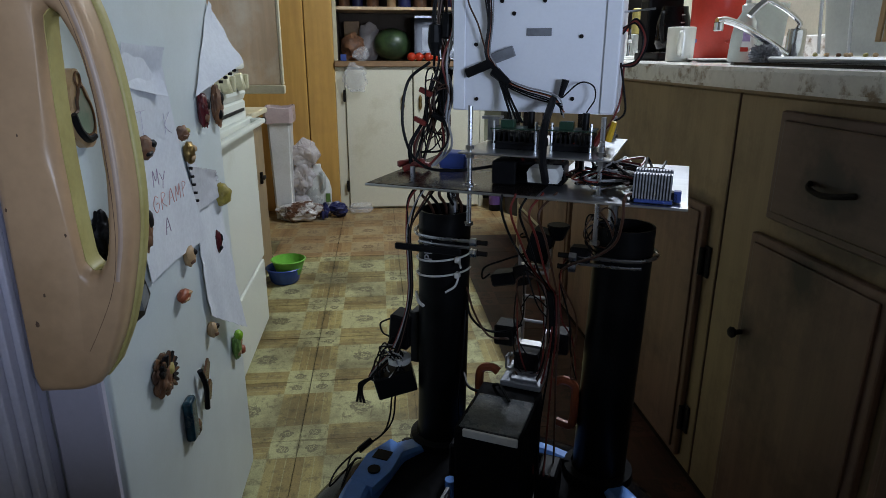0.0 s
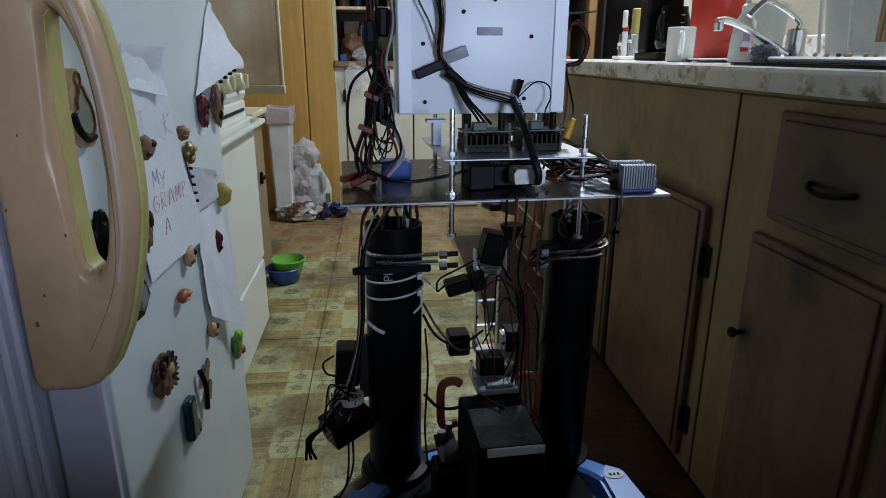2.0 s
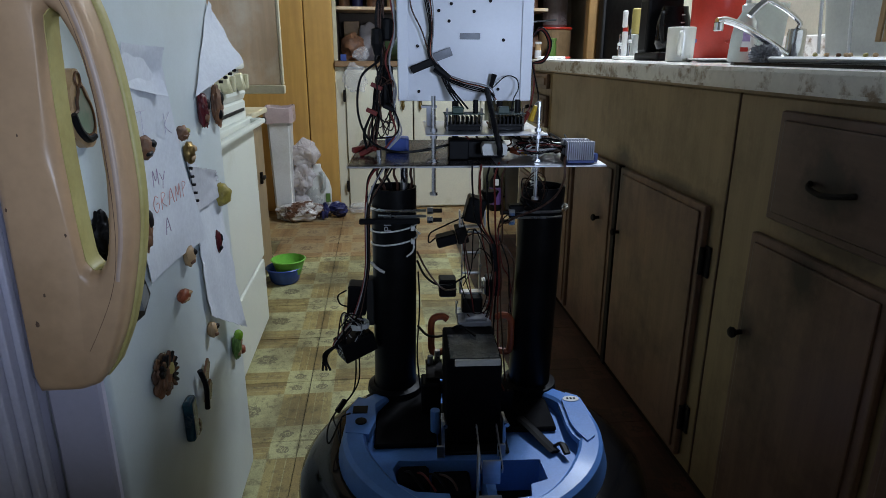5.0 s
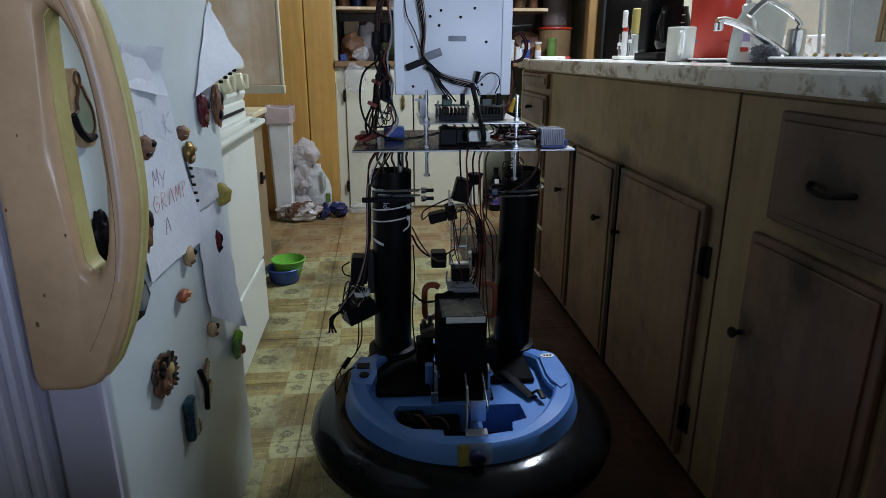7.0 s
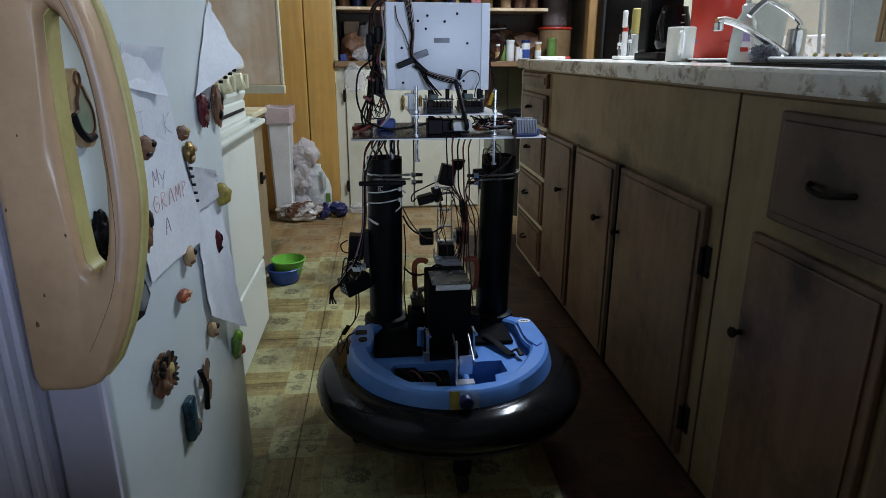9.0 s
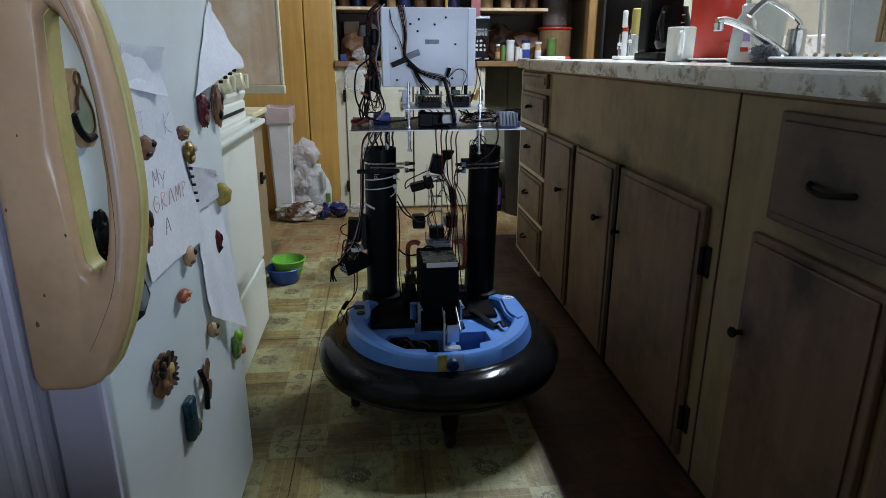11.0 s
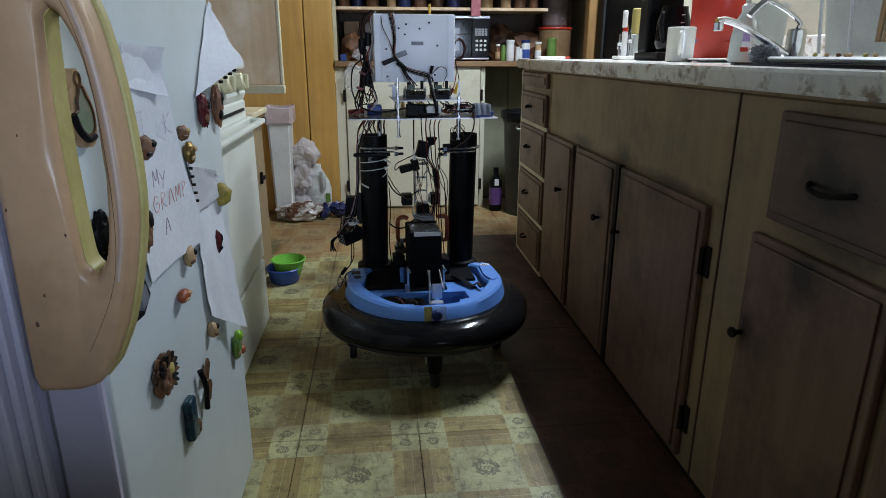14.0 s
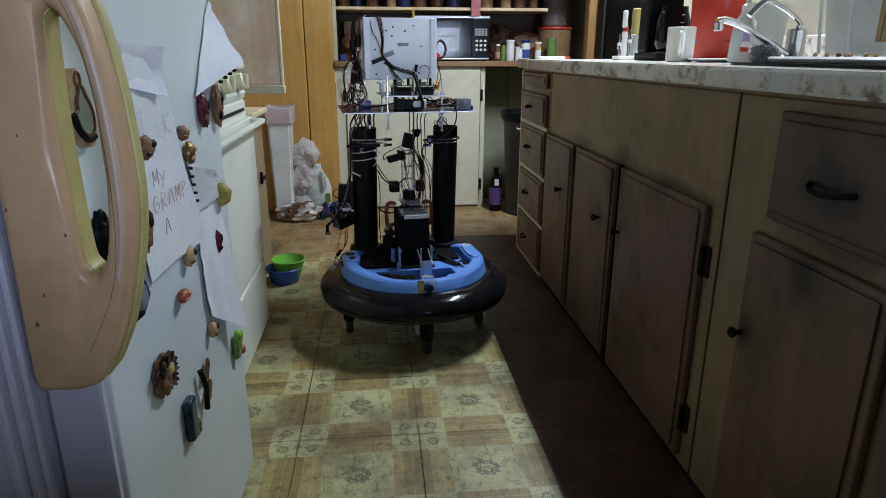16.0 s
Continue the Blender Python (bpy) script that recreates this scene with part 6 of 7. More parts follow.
bowl = lathe([(0, 0.030), (0.045, 0.026), (0.050, 0.032), (0.058, 0.058), (0.070, 0.094), (0.075, 0.096), (0.069, 0.099), (0.056, 0.06), (0.044, 0.038), (0, 0.036)], (-0.398, 2.60, 0.006), n=36)
smooth(solo("bowl", bowl, BOWL_GREEN, "lime green plastic bowl stacked in a blue one", "bowl"))

binn = thing("waste_bin", "tall white plastic waste bin with a bag liner", "bin", (-0.56, 3.74, 0))
bb = lathe([(0, 0.0), (0.068, 0.0), (0.074, 0.01), (0.094, 0.60), (0.098, 0.605), (0.098, 0.64), (0.092, 0.64), (0.088, 0.60), (0.07, 0.02), (0, 0.02)], (-0.562, 3.74, 0), n=4)
turned(Matrix.Translation((-0.562, 3.74, 0)) @ Euler((0, 0, radians(45))).to_matrix().to_4x4() @ Matrix.Translation((0.562, -3.74, 0)), bb)
bmesh.ops.bevel(bb, geom=[e for e in bb.edges if abs(e.verts[0].co.z - e.verts[1].co.z) > 0.2], offset=0.012, segments=3, affect="EDGES")
part("body", bb, WHITE_PLASTIC, binn)
ln = lathe([(0.100, 0.565), (0.104, 0.59), (0.103, 0.652), (0.095, 0.655), (0.090, 0.60)], (-0.562, 3.74, 0), n=28)
for v in ln.verts:
    a = math.atan2(v.co.y - 3.74, v.co.x + 0.562)
    k = 1 / max(abs(math.cos(a)), abs(math.sin(a))) * 0.80
    v.co.x, v.co.y = -0.562 + (v.co.x + 0.562) * k, 3.74 + (v.co.y - 3.74) * k
    v.co.z += 0.012 * noise.noise(v.co * 25)
smooth(part("liner", ln, LINER, binn, "pinkish plastic bag liner"))

for at, size, sd, m_, lab in (((-0.435, 3.77, 0.375), (0.095, 0.07, 0.085), 2, BAG_PLASTIC, "crumpled white shopping bag on a pile by the wall"), ((-0.455, 3.77, 0.235), (0.085, 0.08, 0.11), 4, BAG_PLASTIC, "stuffed white plastic bag on a pile by the wall"),
                            ((-0.45, 3.78, 0.075), (0.10, 0.085, 0.08), 6, BAG_PLASTIC, "full white plastic bag on the floor")):
    smooth(solo("plastic_bag", crumple(at, size, sd, 5, 0.15), m_, lab, "bag", "bags by the wall"), 26)
for at, size, sd, m_, lab in (((-0.465, 3.635, 0.062), (0.14, 0.06, 0.068), 3, BAG_BROWN, "crumpled brown and silver snack bag on the floor"), ((-0.250, 3.72, 0.045), (0.065, 0.05, 0.05), 9, BAG_BLUE, "dark blue bag on the floor"),
                              ((-0.12, 3.80, 0.035), (0.085, 0.06, 0.038), 12, BAG_CLEAR, "clear plastic film on the floor"), ((-0.33, 3.66, 0.055), (0.032, 0.03, 0.055), 14, BAG_BLUE, "small blue and white wrapper on the floor")):
    smooth(solo("plastic_bag", crumple(at, size, sd, 4, 0.26), m_, lab, "bag"), 22)
jug = thing("milk_jug", "empty translucent milk jug with a green label", "jug", (-0.355, 3.77, 0))
smooth(part("body", lathe([(0, 0), (0.05, 0), (0.058, 0.012), (0.058, 0.15), (0.05, 0.20), (0.022, 0.265), (0.018, 0.275), (0.018, 0.295), (0.0, 0.295)], (-0.352, 3.78, 0), n=20, squash=(1, 1)), MILKY, jug), 50)
part("handle", tube([(-0.335, 3.735, 0.255), (-0.322, 3.715, 0.235), (-0.320, 3.712, 0.18), (-0.330, 3.725, 0.15)], 0.009, 8, 5), CLEAR_PLASTIC, jug)
jug.location, jug.scale = (-0.375, 3.765, 0), (1.4, 1.0, 1.06)
part("label", box(-0.317, -0.298, 3.728, 3.7325, 0.085, 0.135), FOOD_GREEN, jug)

hang = crumple((-0.125, 3.866, 0.80), (0.075, 0.020, 0.085), 21, 5, 0.26)
smooth(solo("plastic_bag", hang, BAG_CLEAR, "clear plastic bag hanging over the pantry shelf edge", "bag"), 30)
hang = crumple((-0.085, 3.91, 0.94), (0.05, 0.03, 0.045), 23, 4, 0.26)
smooth(solo("plastic_bag", hang, BAG_CLEAR, "gathered top of a clear bag on the shelf", "bag"), 25)

# ---- pantry goods ----
ST = 0.9006
micro = thing("microwave_oven", "black and silver microwave oven on the pantry shelf", "microwave", (0.47, 4.2, ST))
part("case", box(0.236, 0.706, 4.05, 4.38, ST + 0.006, ST + 0.268, 0.006, seg=2), BLACK_PLASTIC, micro)
for x in (0.26, 0.68):
    part("foot", rod((x, 4.08, ST), (x, 4.08, ST + 0.0062), 0.012), BLACK_PLASTIC, micro)
ft = prism([(0.238, 0.022), (0.590, 0.022), (0.590, 0.246), (0.42, 0.236), (0.30, 0.225), (0.238, 0.21)], 4.034, 4.049, "y")
bmesh.ops.translate(ft, vec=(0, 0, ST), verts=ft.verts)
md = part("door", ft, BLACK_GLOSS, micro)
part("window", box(0.285, 0.515, 4.030, 4.0335, ST + 0.060, ST + 0.195), SCREEN_GREY, md, "grey oven window")
part("trim", box(0.238, 0.704, 4.033, 4.049, ST + 0.248, ST + 0.266, 0.003), ALU, micro, "silver trim")
part("trim", box(0.238, 0.704, 4.033, 4.049, ST + 0.008, ST + 0.020, 0.003), ALU, micro)
kp = part("control_panel", box(0.593, 0.704, 4.034, 4.049, ST + 0.022, ST + 0.246, 0.003), BLACK_GLOSS, micro)
for r in range(4):
    for c in range(4):
        part("button", box(0.612 + c * 0.020, 0.628 + c * 0.020, 4.0315, 4.0338, ST + 0.150 + r * 0.011, ST + 0.158 + r * 0.011), GREY_WIRE, kp)
for r in range(3):
    for c in range(3):
        part("button", box(0.616 + c * 0.026, 0.632 + c * 0.026, 4.0315, 4.0338, ST + 0.060 + r * 0.026, ST + 0.074 + r * 0.026, 0.002), WHITE_PLASTIC, kp)

melon = bmesh.new()
bmesh.ops.create_uvsphere(melon, u_segments=32, v_segments=18, radius=1)
turned(Matrix.Translation((0.105, 4.17, ST + 0.098)) @ Matrix.Diagonal((0.118, 0.10, 0.098, 1)), melon)
smooth(solo("watermelon", melon, MELON, "dark green watermelon on the pantry shelf", "watermelon"), 80)
for k, x in enumerate((0.215, 0.262, 0.318, 0.362)):
    t = bmesh.new()
    bmesh.ops.create_uvsphere(t, u_segments=16, v_segments=10, radius=1)
    turned(Matrix.Translation((x, 3.955 + 0.012 * (k % 2), ST + 0.025)) @ Matrix.Diagonal((0.028, 0.028, 0.025, 1)), t)
    smooth(solo("tomato", t, TOMATO, "ripe red tomato on the pantry shelf", "tomato", "tomatoes"), 80)


def bottle(name, x, y, z, r, h, neck, body_m, cap_m, label, category, label_m=None, n=18):
    b = thing(name, label, category, (x, y, z))
    smooth(part("body", lathe([(0, 0), (r * 0.92, 0), (r, 0.006), (r, h * 0.68), (neck, h * 0.84), (neck, h * 0.88), (0, h * 0.88)], (x, y, z), n), body_m, b), 40)
    part("cap", lathe([(0, h * 0.881), (neck * 1.15, h * 0.881), (neck * 1.15, h), (0, h)], (x, y, z), n), cap_m, b)
    if label_m:
        part("label", lathe([(r + 0.0006, h * 0.15), (r + 0.0010, h * 0.155), (r + 0.0010, h * 0.55), (r + 0.0006, h * 0.555)], (x, y, z), n), label_m, b)
    return b


bottle("spice_jar", 0.755, 4.02, ST, 0.016, 0.10, 0.012, JAR_DARK, WHITE_PLASTIC, "small brown spice jar with a white cap", "jar", TAN)
bottle("spice_jar", 0.785, 4.00, ST, 0.015, 0.11, 0.010, FOOD_GREEN, BLACK_PLASTIC, "narrow dark green bottle", "bottle")
bottle("pill_bottle", 0.830, 4.01, ST, 0.026, 0.125, 0.024, WHITE_PLASTIC, WHITE_PLASTIC, "white plastic tub with a ribbed cap", "bottle")
bottle("pill_bottle", 0.872, 3.98, ST, 0.014, 0.085, 0.012, WHITE_PLASTIC, WHITE_PLASTIC, "small white pill bottle", "bottle")
bottle("pill_bottle", 0.892, 3.99, ST, 0.013, 0.075, 0.011, WHITE_PLASTIC, WHITE_PLASTIC, "small white pill bottle", "bottle")
bottle("pill_bottle", 0.930, 4.02, ST, 0.028, 0.125, 0.024, WHITE_PLASTIC, BLUE_DARK, "white supplement bottle with a blue cap and label", "bottle", BLUE_MODULE)
bottle("jar", 1.010, 4.02, ST, 0.020, 0.115, 0.019, TAN, WHITE_PLASTIC, "tan jar with a pale lid", "jar", LABEL_WHITE)
bottle("jar", 1.090, 4.00, ST, 0.030, 0.135, 0.026, FOOD_GREEN, FOOD_GREEN, "bright green jar with a lid", "jar")
can = thing("storage_canister", "clear canister of brown flour with a red lid", "canister", (1.165, 4.16, ST))
part("body", lathe([(0, 0), (0.095, 0), (0.10, 0.01), (0.104, 0.19), (0, 0.19)], (1.150, 4.16, ST), 28), FLOUR_SHADED, can)
part("lid", lathe([(0, 0.1905), (0.108, 0.1905), (0.110, 0.197), (0.108, 0.205), (0, 0.207)], (1.150, 4.16, ST), 28), RED_PLASTIC, can, "red plastic lid")
c2 = thing("storage_canister", "tall clear plastic canister stacked on another", "canister", (1.145, 4.16, ST + 0.207))
part("body", lathe([(0, 0.2072), (0.07, 0.2072), (0.078, 0.22), (0.082, 0.42), (0, 0.42)], (1.145, 4.16, ST), 28), SMOKY, c2)
bag = blob((-0.14, 4.12, ST + 0.075), (0.065, 0.06, 0.08), 31, 0.35, 2, 3)
smooth(solo("bread_bag", bag, FOOD_BROWN, "brown bread loaf in a bag on the pantry shelf", "bread"), 40)
bag = blob((-0.04, 4.25, ST + 0.11), (0.06, 0.05, 0.12), 33, 0.35, 2, 3)
smooth(solo("bread_bag", bag, BAG_PLASTIC, "pale bag of groceries on the pantry shelf", "bag"), 40)
bag = blob((0.96, 4.22, ST + 0.085), (0.11, 0.06, 0.09), 36, 0.45, 2.4, 3)
smooth(solo("bread_bag", bag, FOOD_BROWN, "brown snack bags heaped at the back of the shelf", "bag"), 40)
bag = blob((0.82, 4.28, ST + 0.10), (0.09, 0.05, 0.11), 37, 0.45, 2.4, 3)
smooth(solo("bread_bag", bag, JAR_DARK, "dark bag at the back of the shelf", "bag"), 40)
solo("small_box", box(-0.212, -0.178, 3.965, 4.0, ST, ST + 0.038, 0.002), BLUE_MODULE, "small blue and white carton on the pantry shelf", "box")
solo("carton", box(-0.20, -0.10, 4.30, 4.40, ST, ST + 0.24, 0.003), TAN, "brown carton at the back of the shelf", "box")
jr = random.Random(12)
x = -0.18
while x < 1.02:
    r = jr.uniform(0.026, 0.042)
    h = jr.uniform(0.10, 0.17)
    if not 0.55 < x < 0.63:
        bottle("jar", x, 4.03 + jr.uniform(-0.015, 0.05), 1.2086, r, h, r * 0.85, jr.choice((JAR_DARK, FOOD_BROWN, TAN, JAR_DARK, BAG_BLUE)), jr.choice((BRASS, BLACK_PLASTIC, WHITE_PLASTIC)), "preserve jar on the upper pantry shelf", "jar")
    x += r * 2 + jr.uniform(0.012, 0.04)
tow = thing("dish_cloth", "pink cloth hanging over the upper pantry shelf", "cloth", (0.60, 3.965, 1.16))
part("cloth", box(0.575, 0.632, 3.958, 3.968, 1.158, 1.26, 0.004, seg=2), surf("pink_cloth", (0.45, 0.16, 0.17), rough=0.9, scale=40), tow)

# recess: bin and bottle
tc = thing("rubbish_bin", "dark grey plastic rubbish bin in the recess", "bin", (0.93, 3.74, 0))
smooth(part("body", lathe([(0, 0), (0.135, 0), (0.142, 0.012), (0.165, 0.55), (0.178, 0.575), (0.182, 0.60), (0.172, 0.612), (0.160, 0.60), (0.130, 0.03), (0, 0.03)], (0.918, 3.73, 0), 40), BIN_GREY, tc))
part("bag_edge", lathe([(0.17, 0.56), (0.186, 0.585), (0.184, 0.618), (0.168, 0.622), (0.15, 0.57)], (0.918, 3.73, 0), 30), BLACK_PLASTIC, tc, "black bag over the rim")
part("handle", tube([(0.80, 3.59, 0.545), (0.792, 3.565, 0.535), (0.815, 3.555, 0.53), (0.83, 3.568, 0.54)], 0.006, 8, 5), STEEL, tc)
ex = bottle("cleaner_bottle", 0.722, 3.80, 0.0, 0.040, 0.27, 0.014, BLACK_PLASTIC, BLACK_PLASTIC, "dark cleaner bottle with a purple label", "bottle", PURPLE)
part("sticker", box(0.708, 0.734, 3.7565, 3.759, 0.165, 0.205), LABEL_WHITE, ex, "pale square sticker")

# ---- on the countertop ----
CT = 0.9204
mug = thing("mug", "cream ceramic mug on the countertop", "mug", (0.930, 1.90, CT))
smooth(part("body", lathe([(0, 0), (0.036, 0), (0.040, 0.004), (0.041, 0.098), (0.0385, 0.100), (0.037, 0.095), (0.036, 0.01), (0, 0.008)], (0.915, 1.90, CT), 32), CERAMIC, mug))
smooth(part("handle", tube([(0.898, 1.864, CT + 0.085), (0.888, 1.846, CT + 0.080), (0.884, 1.840, CT + 0.055), (0.888, 1.847, CT + 0.028), (0.898, 1.864, CT + 0.022)], 0.006, 8, 5), CERAMIC, mug))
part("print", box(0.9515, 0.9545, 1.880, 1.892, CT + 0.055, CT + 0.066), BLUE_MODULE, mug)
red = thing("canister", "red plastic canister with a moulded grip", "canister", (1.135, 2.10, CT))
smooth(part("body", lathe([(0, 0), (0.080, 0), (0.084, 0.006), (0.090, 0.205), (0.096, 0.21), (0.096, 0.225), (0.088, 0.228), (0, 0.228)], (1.135, 2.10, CT), 40), RED_PLASTIC, red))
part("grip", tube([(1.120, 2.012, CT + 0.062), (1.130, 2.008, CT + 0.058), (1.150, 2.010, CT + 0.060)], 0.004, 6, 4), RED_PLASTIC, red)
cof = thing("coffee_maker", "black coffee maker with a glass jug", "coffee maker", (1.02, 2.22, CT))
part("base", box(0.93, 1.085, 2.15, 2.36, CT, CT + 0.028, 0.008, seg=2), BLACK_PLASTIC, cof)
part("column", box(0.94, 1.075, 2.28, 2.36, CT + 0.0285, CT + 0.22, 0.01, seg=2), BLACK_PLASTIC, cof)
part("head", box(0.935, 1.08, 2.16, 2.36, CT + 0.2205, CT + 0.32, 0.012, seg=2), BLACK_PLASTIC, cof)
cj = smooth(part("jug", lathe([(0, 0.030), (0.050, 0.030), (0.062, 0.06), (0.060, 0.13), (0.048, 0.17), (0.046, 0.185), (0, 0.185)], (1.01, 2.215, CT), 28), BLACK_GLOSS, cof, "dark glass jug"))
part("handle", tube([(0.965, 2.185, CT + 0.165), (0.94, 2.155, CT + 0.155), (0.938, 2.15, CT + 0.10), (0.958, 2.175, CT + 0.065)], 0.008, 8, 5), BLACK_PLASTIC, cj)
for k in range(4):
    part("mark", box(1.008, 1.020, 2.1505, 2.1525, CT + 0.075 + k * 0.026, CT + 0.079 + k * 0.026), GREY_WIRE, cj)
part("hot_plate", rod((1.01, 2.215, CT + 0.0285), (1.01, 2.215, CT + 0.0298), 0.058, 28), STEEL, cof)
cof.location = (1.085, 2.31, CT)
tr = thing("blender_set", "white kitchen gadget with red and yellow bottles", "kitchen gadget", (1.04, 2.6, CT))
part("base", box(0.985, 1.085, 2.57, 2.66, CT, CT + 0.016, 0.006, seg=2), WHITE_PLASTIC, tr)
for x, y, r, h, m_ in ((1.012, 2.60, 0.012, 0.11, WHITE_PLASTIC), (1.020, 2.61, 0.008, 0.135, CHROME), (1.052, 2.61, 0.020, 0.10, CLEAR_PLASTIC), (1.072, 2.62, 0.010, 0.09, CHROME)):
    part("stem", rod((x, y, CT + 0.0162), (x, y, CT + h), r, 14, bevel=0.003), m_, tr)
for x, y, h in ((0.990, 2.595, 0.10), (1.000, 2.625, 0.075), (1.030, 2.59, 0.12), (1.085, 2.60, 0.16)):
    part("stem", rod((x, y, CT + 0.0162), (x, y, CT + h), 0.0035, 10), CHROME, tr)
    part("collar", rod((x, y, CT + h * 0.55), (x, y, CT + h * 0.55 + 0.012), 0.0085, 12, bevel=0.002), MILKY, tr)
part("red_band", rod((1.012, 2.60, CT + 0.1102), (1.012, 2.60, CT + 0.125), 0.011, 14), RED_PLASTIC, tr)
part("bottle", rod((1.008, 2.60, CT + 0.1252), (1.008, 2.60, CT + 0.19), 0.0105, 14, bevel=0.003), WHITE_PLASTIC, tr)
part("jar", rod((1.060, 2.61, CT + 0.1005), (1.060, 2.61, CT + 0.20), 0.019, 18, bevel=0.004), FOOD_YELLOW, tr, "jar of yellow contents")
soap = thing("soap_bottle", "clear dish soap bottle with a printed label", "bottle", (0.94, 1.60, CT))
smooth(part("body", lathe([(0, 0), (0.030, 0), (0.034, 0.006), (0.032, 0.05), (0.026, 0.085), (0.012, 0.108), (0, 0.108)], (0.938, 1.60, CT), 24, squash=(1, 0.7)), CLEAR_PLASTIC, soap), 50)
part("cap", lathe([(0, 0.1082), (0.013, 0.1082), (0.013, 0.120), (0.006, 0.124), (0.007, 0.142), (0, 0.144)], (0.938, 1.60, CT), 18), WHITE_PLASTIC, soap)
part("label", box(0.918, 0.944, 1.5745, 1.5765, CT + 0.030, CT + 0.075, 0.001), LABEL_WHITE, soap)
part("print", box(0.920, 0.938, 1.5725, 1.574, CT + 0.045, CT + 0.066), surf("violet_print", (0.42, 0.3, 0.55), rough=0.5, scale=90), soap)
part("print", box(0.917, 0.936, 1.5725, 1.574, CT + 0.024, CT + 0.033), RED_PLASTIC, soap)
soap.location, soap.scale = (0.990, 1.685, CT), (1.12, 1.1, 1.22)
smooth(solo("steel_scourer", blob((0.990, 1.585, CT + 0.021), (0.032, 0.026, 0.022), 44, 0.45, 9, 5), SILVER_TAPE, "curly steel wool scourer by the sink", "scourer"), 10)
jarc = thing("measuring_jug", "clear plastic measuring jug behind the tap", "jug", (1.12, 1.78, CT))
smooth(part("body", lathe([(0, 0), (0.05, 0), (0.056, 0.16), (0.053, 0.16), (0.047, 0.006), (0, 0.006)], (1.115, 1.80, CT), 28), CLEAR_PLASTIC, jarc))

tap = thing("kitchen_tap", "chrome single-lever kitchen tap", "tap", (1.075, 1.60, CT))
smooth(part("base", lathe([(0, 0), (0.034, 0), (0.034, 0.008), (0.028, 0.014), (0.027, 0.075), (0.024, 0.085), (0, 0.088)], (1.080, 1.60, CT), 28, squash=(0.85, 0.85)), CHROME, tap))
smooth(part("spout", tube([(1.062, 1.60, CT + 0.020), (1.00, 1.60, CT + 0.055), (0.93, 1.60, CT + 0.090), (0.885, 1.60, CT + 0.104), (0.860, 1.60, CT + 0.102)], 0.0110, 12, 6, flat=0.8), CHROME, tap))
part("nozzle", rod((0.866, 1.60, CT + 0.100), (0.866, 1.60, CT + 0.078), 0.012, 14, bevel=0.002), CHROME, tap)
smooth(part("lever", tube([(1.080, 1.60, CT + 0.086), (1.084, 1.60, CT + 0.100), (1.050, 1.60, CT + 0.125), (1.005, 1.60, CT + 0.148), (0.985, 1.60, CT + 0.152), (0.960, 1.60, CT + 0.132), (0.945, 1.60, CT + 0.115)], 0.0085, 12, 6, flat=0.7), CHROME, tap))
sk = thing("sink", "dark-rimmed drop-in kitchen sink", "sink", (1.0, 1.2, CT))
rim = prism(rounded(0.53, 0.66, 0.05, 4, 1.035, 1.06), CT, CT + 0.006, "z", (rounded(0.38, 0.58, 0.04, 4, 1.02, 1.06),))
part("rim", rim, BLACK_GLOSS, sk, "black enamelled rim")
# flat black plate instead of a hollow; the basin's shade is its colour
part("basin_plate", prism(rounded(0.385, 0.585, 0.04, 4, 1.02, 1.06), CT + 0.0002, CT + 0.002, "z"), BLACK_IRON, sk)
rack = thing("dish_tub", "translucent white dish tub with slots and handle holes", "dish tub", (1.13, 1.30, CT))
part("drain_board", box(0.822, 1.318, 0.86, 1.305, CT + 0.007, CT + 0.018, 0.004), WHITE_PLASTIC, rack, "white draining board")
tubm = bmesh.new()
prof = rounded(0.38, 0.50, 0.03, 4, 1.127, 1.095)
lo = [tubm.verts.new((1.127 + (a - 1.127) * 0.92, 1.095 + (b - 1.095) * 0.92, CT + 0.02)) for a, b in prof]
hi = [tubm.verts.new((a, b, CT + 0.19)) for a, b in prof]
hi2 = [tubm.verts.new((1.127 + (a - 1.127) * 0.97, 1.095 + (b - 1.095) * 0.97, CT + 0.19)) for a, b in prof]
lo2 = [tubm.verts.new((1.127 + (a - 1.127) * 0.89, 1.095 + (b - 1.095) * 0.89, CT + 0.026)) for a, b in prof]
for p, q in ((lo, hi), (hi, hi2), (hi2, lo2)):
    for k in range(len(p)):
        j = (k + 1) % len(p)
        tubm.faces.new([p[k], p[j], q[j], q[k]])
tubm.faces.new(lo[::-1]), tubm.faces.new(lo2)
smooth(part("tub", tubm, TUB_FILM, rack), 40)
part("lip", tube([(0.931, 1.343, CT + 0.188), (0.931, 1.20, CT + 0.190), (0.931, 1.05, CT + 0.190), (0.931, 0.86, CT + 0.188)], 0.005, 8, 4), WHITE_PLASTIC, rack, "rolled white lip")
for y in (1.325, 1.235, 1.035):
    part("rib", rod((0.951, y, CT + 0.024), (0.936, y + 0.004, CT + 0.186), 0.0035, 8), WHITE_PLASTIC, rack)
for y in (1.150, 1.132, 1.114):
    part("slot", box(0.9385, 0.9435, y - 0.006, y + 0.006, CT + 0.045, CT + 0.120, 0.001), TAN, rack, "slot in the tub wall")
for y in (1.280, 1.190):
    hh = prism(rounded(0.060, 0.016, 0.007, 3, y, CT + 0.145), 0.9335, 0.9365, "x")
    part("handle_hole", hh, GREY_WIRE, rack)
fr = random.Random(4)
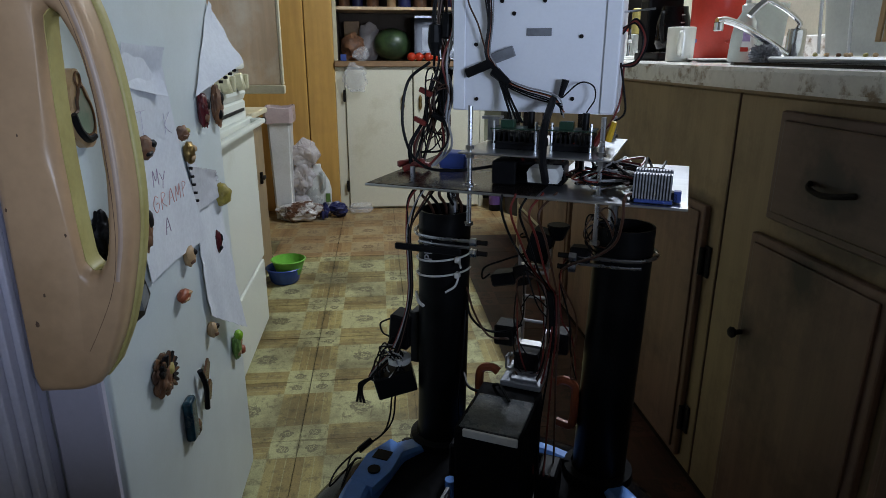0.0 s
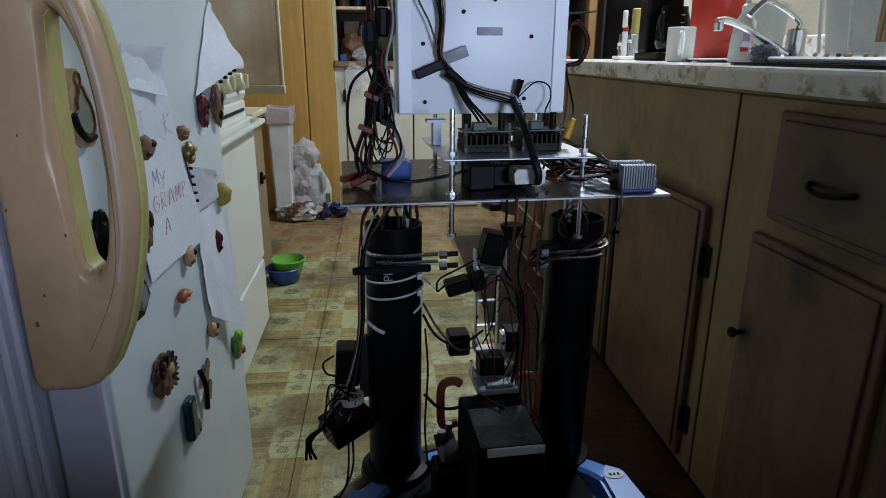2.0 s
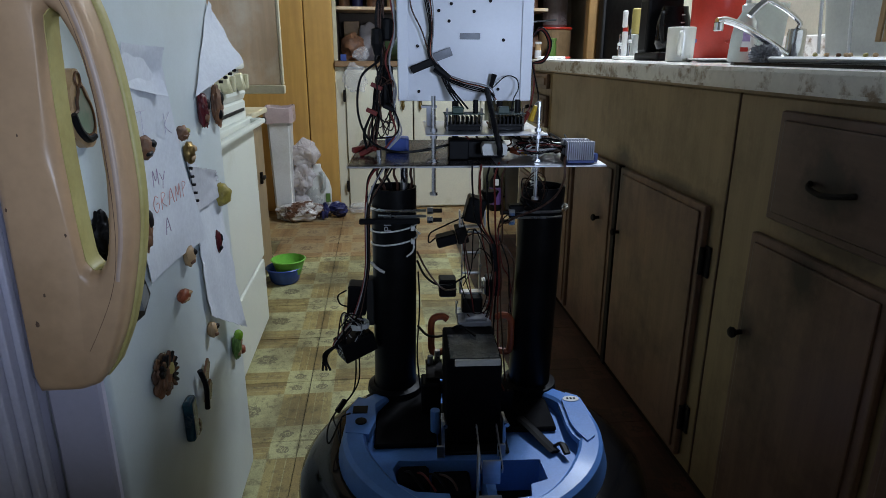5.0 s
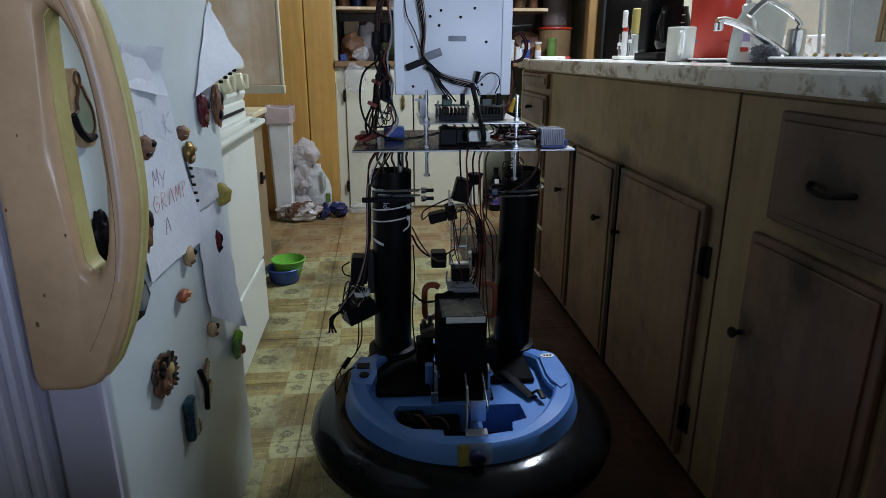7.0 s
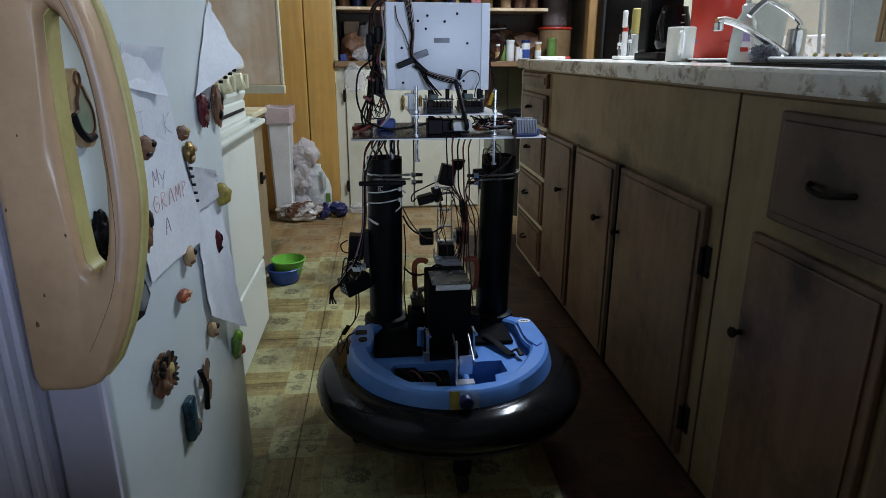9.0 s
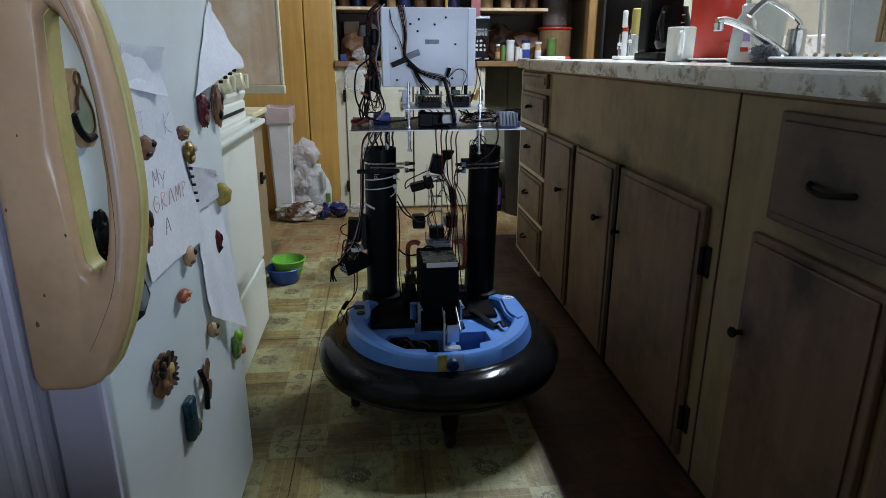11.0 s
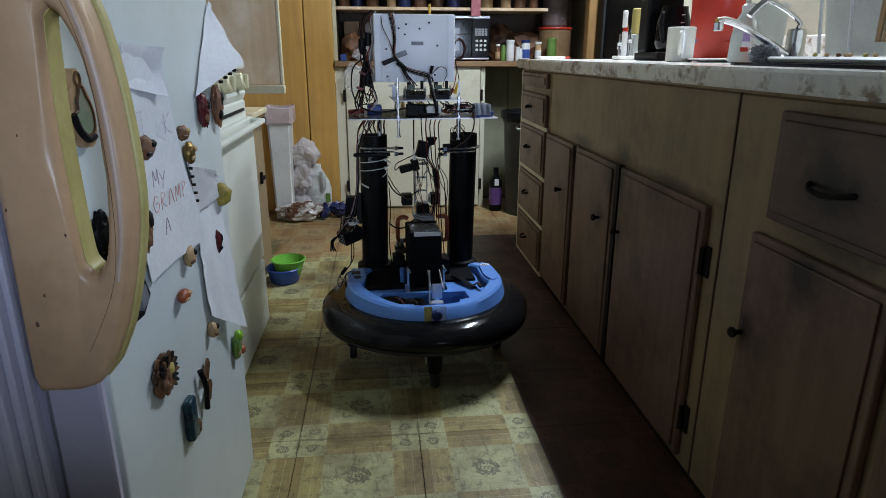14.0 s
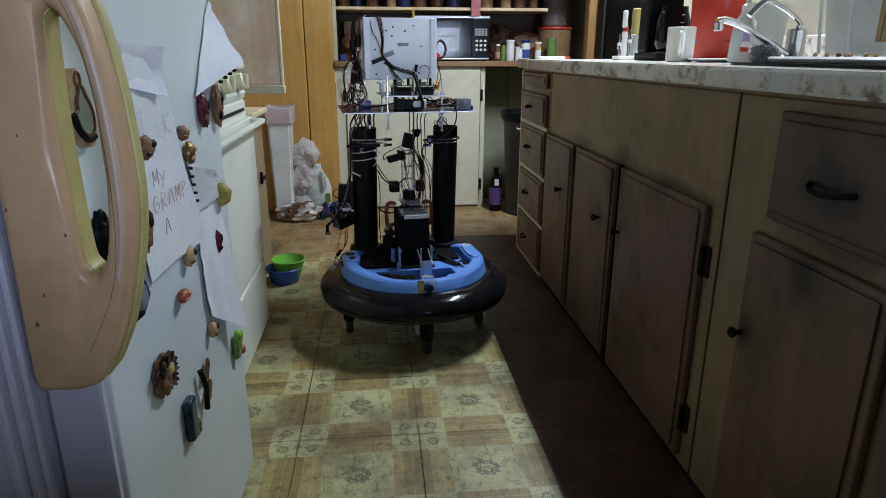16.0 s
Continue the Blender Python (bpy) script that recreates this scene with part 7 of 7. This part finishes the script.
for k in range(7):
    bm = blob((0.905 + fr.uniform(-0.01, 0.01), 1.105 + 0.027 * k + fr.uniform(-0.008, 0.008), CT + 0.0215), (0.0048, 0.0048, 0.0040), 50 + k, 0.4, 3, 2)
    solo("food_scrap", bm, (TAN, FOOD_YELLOW, TAN, TAN, FOOD_BROWN, TAN, FOOD_YELLOW)[k], "scrap of food on the draining board", "food scrap", "food scraps")
tubep = turned(Matrix.Translation((0.80, 2.93, CT + 0.006)) @ Euler((0, 0, radians(20))).to_matrix().to_4x4(), box(-0.07, 0.07, -0.014, 0.014, -0.005, 0.006, 0.004, seg=2))
wrapper = solo("wrapper", tubep, LABEL_WHITE, "white and red wrapper at the end of the countertop", "wrapper")
part("end", turned(Matrix.Translation((0.80, 2.93, CT + 0.006)) @ Euler((0, 0, radians(20))).to_matrix().to_4x4(), box(0.0705, 0.10, -0.013, 0.013, -0.004, 0.005, 0.003)), RED_PLASTIC, wrapper)
plate_ = solo("saucer", lathe([(0, 0), (0.05, 0), (0.085, 0.008), (0.086, 0.011), (0.05, 0.004), (0, 0.004)], (0.985, 1.80, CT), 32), WHITE_PLASTIC, "white saucer on the countertop", "saucer")

# ---- floor tiles ----
TS = 0.305
tb = box(-0.1522, 0.1522, -0.1522, 0.1522, -0.0036, 0.0, 0.0007)
base_tile = {}
for key, mat_ in (("yellow", TILE_YELLOW), ("orange", TILE_ORANGE), ("brown", TILE_BROWN_SHADED)):
    me = bpy.data.meshes.new("floor_tile")
    tb.to_mesh(me)
    me.materials.append(mat_)
    base_tile[key] = me
tb.free()
trng = random.Random(3)
for i in range(-3, 5):
    for j in range(-4, 9):
        x, y = -0.222 + (i + 0.5) * TS, 1.407 + (j + 0.5) * TS
        if x > 0.70 and y < 2.9 or x > 1.3:
            continue
        # columns beside the base units get the brown tile with the counter's shadow
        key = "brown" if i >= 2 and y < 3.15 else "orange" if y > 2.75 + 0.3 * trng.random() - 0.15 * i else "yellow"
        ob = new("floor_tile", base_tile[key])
        ob.parent = floor
        ob.location = (x - (0.0012 if i < 0 else 0.0) + trng.uniform(-0.0005, 0.0005), y + trng.uniform(-0.0005, 0.0005), trng.uniform(-0.0006, 0.0))
        ob.rotation_euler = (0, 0, radians(180 * trng.randrange(2) + trng.uniform(-0.15, 0.15)))


def motions():
    walk(robot, [(t, pose(x, y, 0, 0, 0, a)) for t, x, y, a in (
        (0.0, 0.1569, 0.8005, -26.73),
        (0.5, 0.1722, 0.8115, -20.84),
        (1.0, 0.1691, 0.7771, -8.94),
        (1.5, 0.172, 0.7566, 1.83),
        (2.0, 0.1728, 0.7667, 3.05),
        (2.5, 0.1694, 0.7953, 1.1),
        (3.0, 0.166, 0.8387, -0.02),
        (3.5, 0.164, 0.8837, -1.37),
        (4.0, 0.162, 0.934, -2.91),
        (6.5, 0.1661, 1.174, -2.45),
        (7.0, 0.1668, 1.2216, -1.59),
        (7.5, 0.1663, 1.2714, -0.78),
        (8.0, 0.1653, 1.3204, 0.3),
        (8.5, 0.1626, 1.3683, 0.48),
        (9.0, 0.1613, 1.4132, 1.09),
        (11.5, 0.1502, 1.6296, 1.12),
        (12.0, 0.1489, 1.6818, 1.19),
        (12.5, 0.1466, 1.7293, 1.69),
        (13.0, 0.1421, 1.7753, 1.89),
        (13.5, 0.1386, 1.8239, 1.94),
        (14.0, 0.1357, 1.8788, 2.47),
        (14.5, 0.1313, 1.9355, 3.76),
        (15.0, 0.125, 1.9886, 4.8),
        (15.5, 0.1198, 2.0385, 5.83),
        (16.0, 0.1127, 2.0959, 6.5),
    )])


motions()
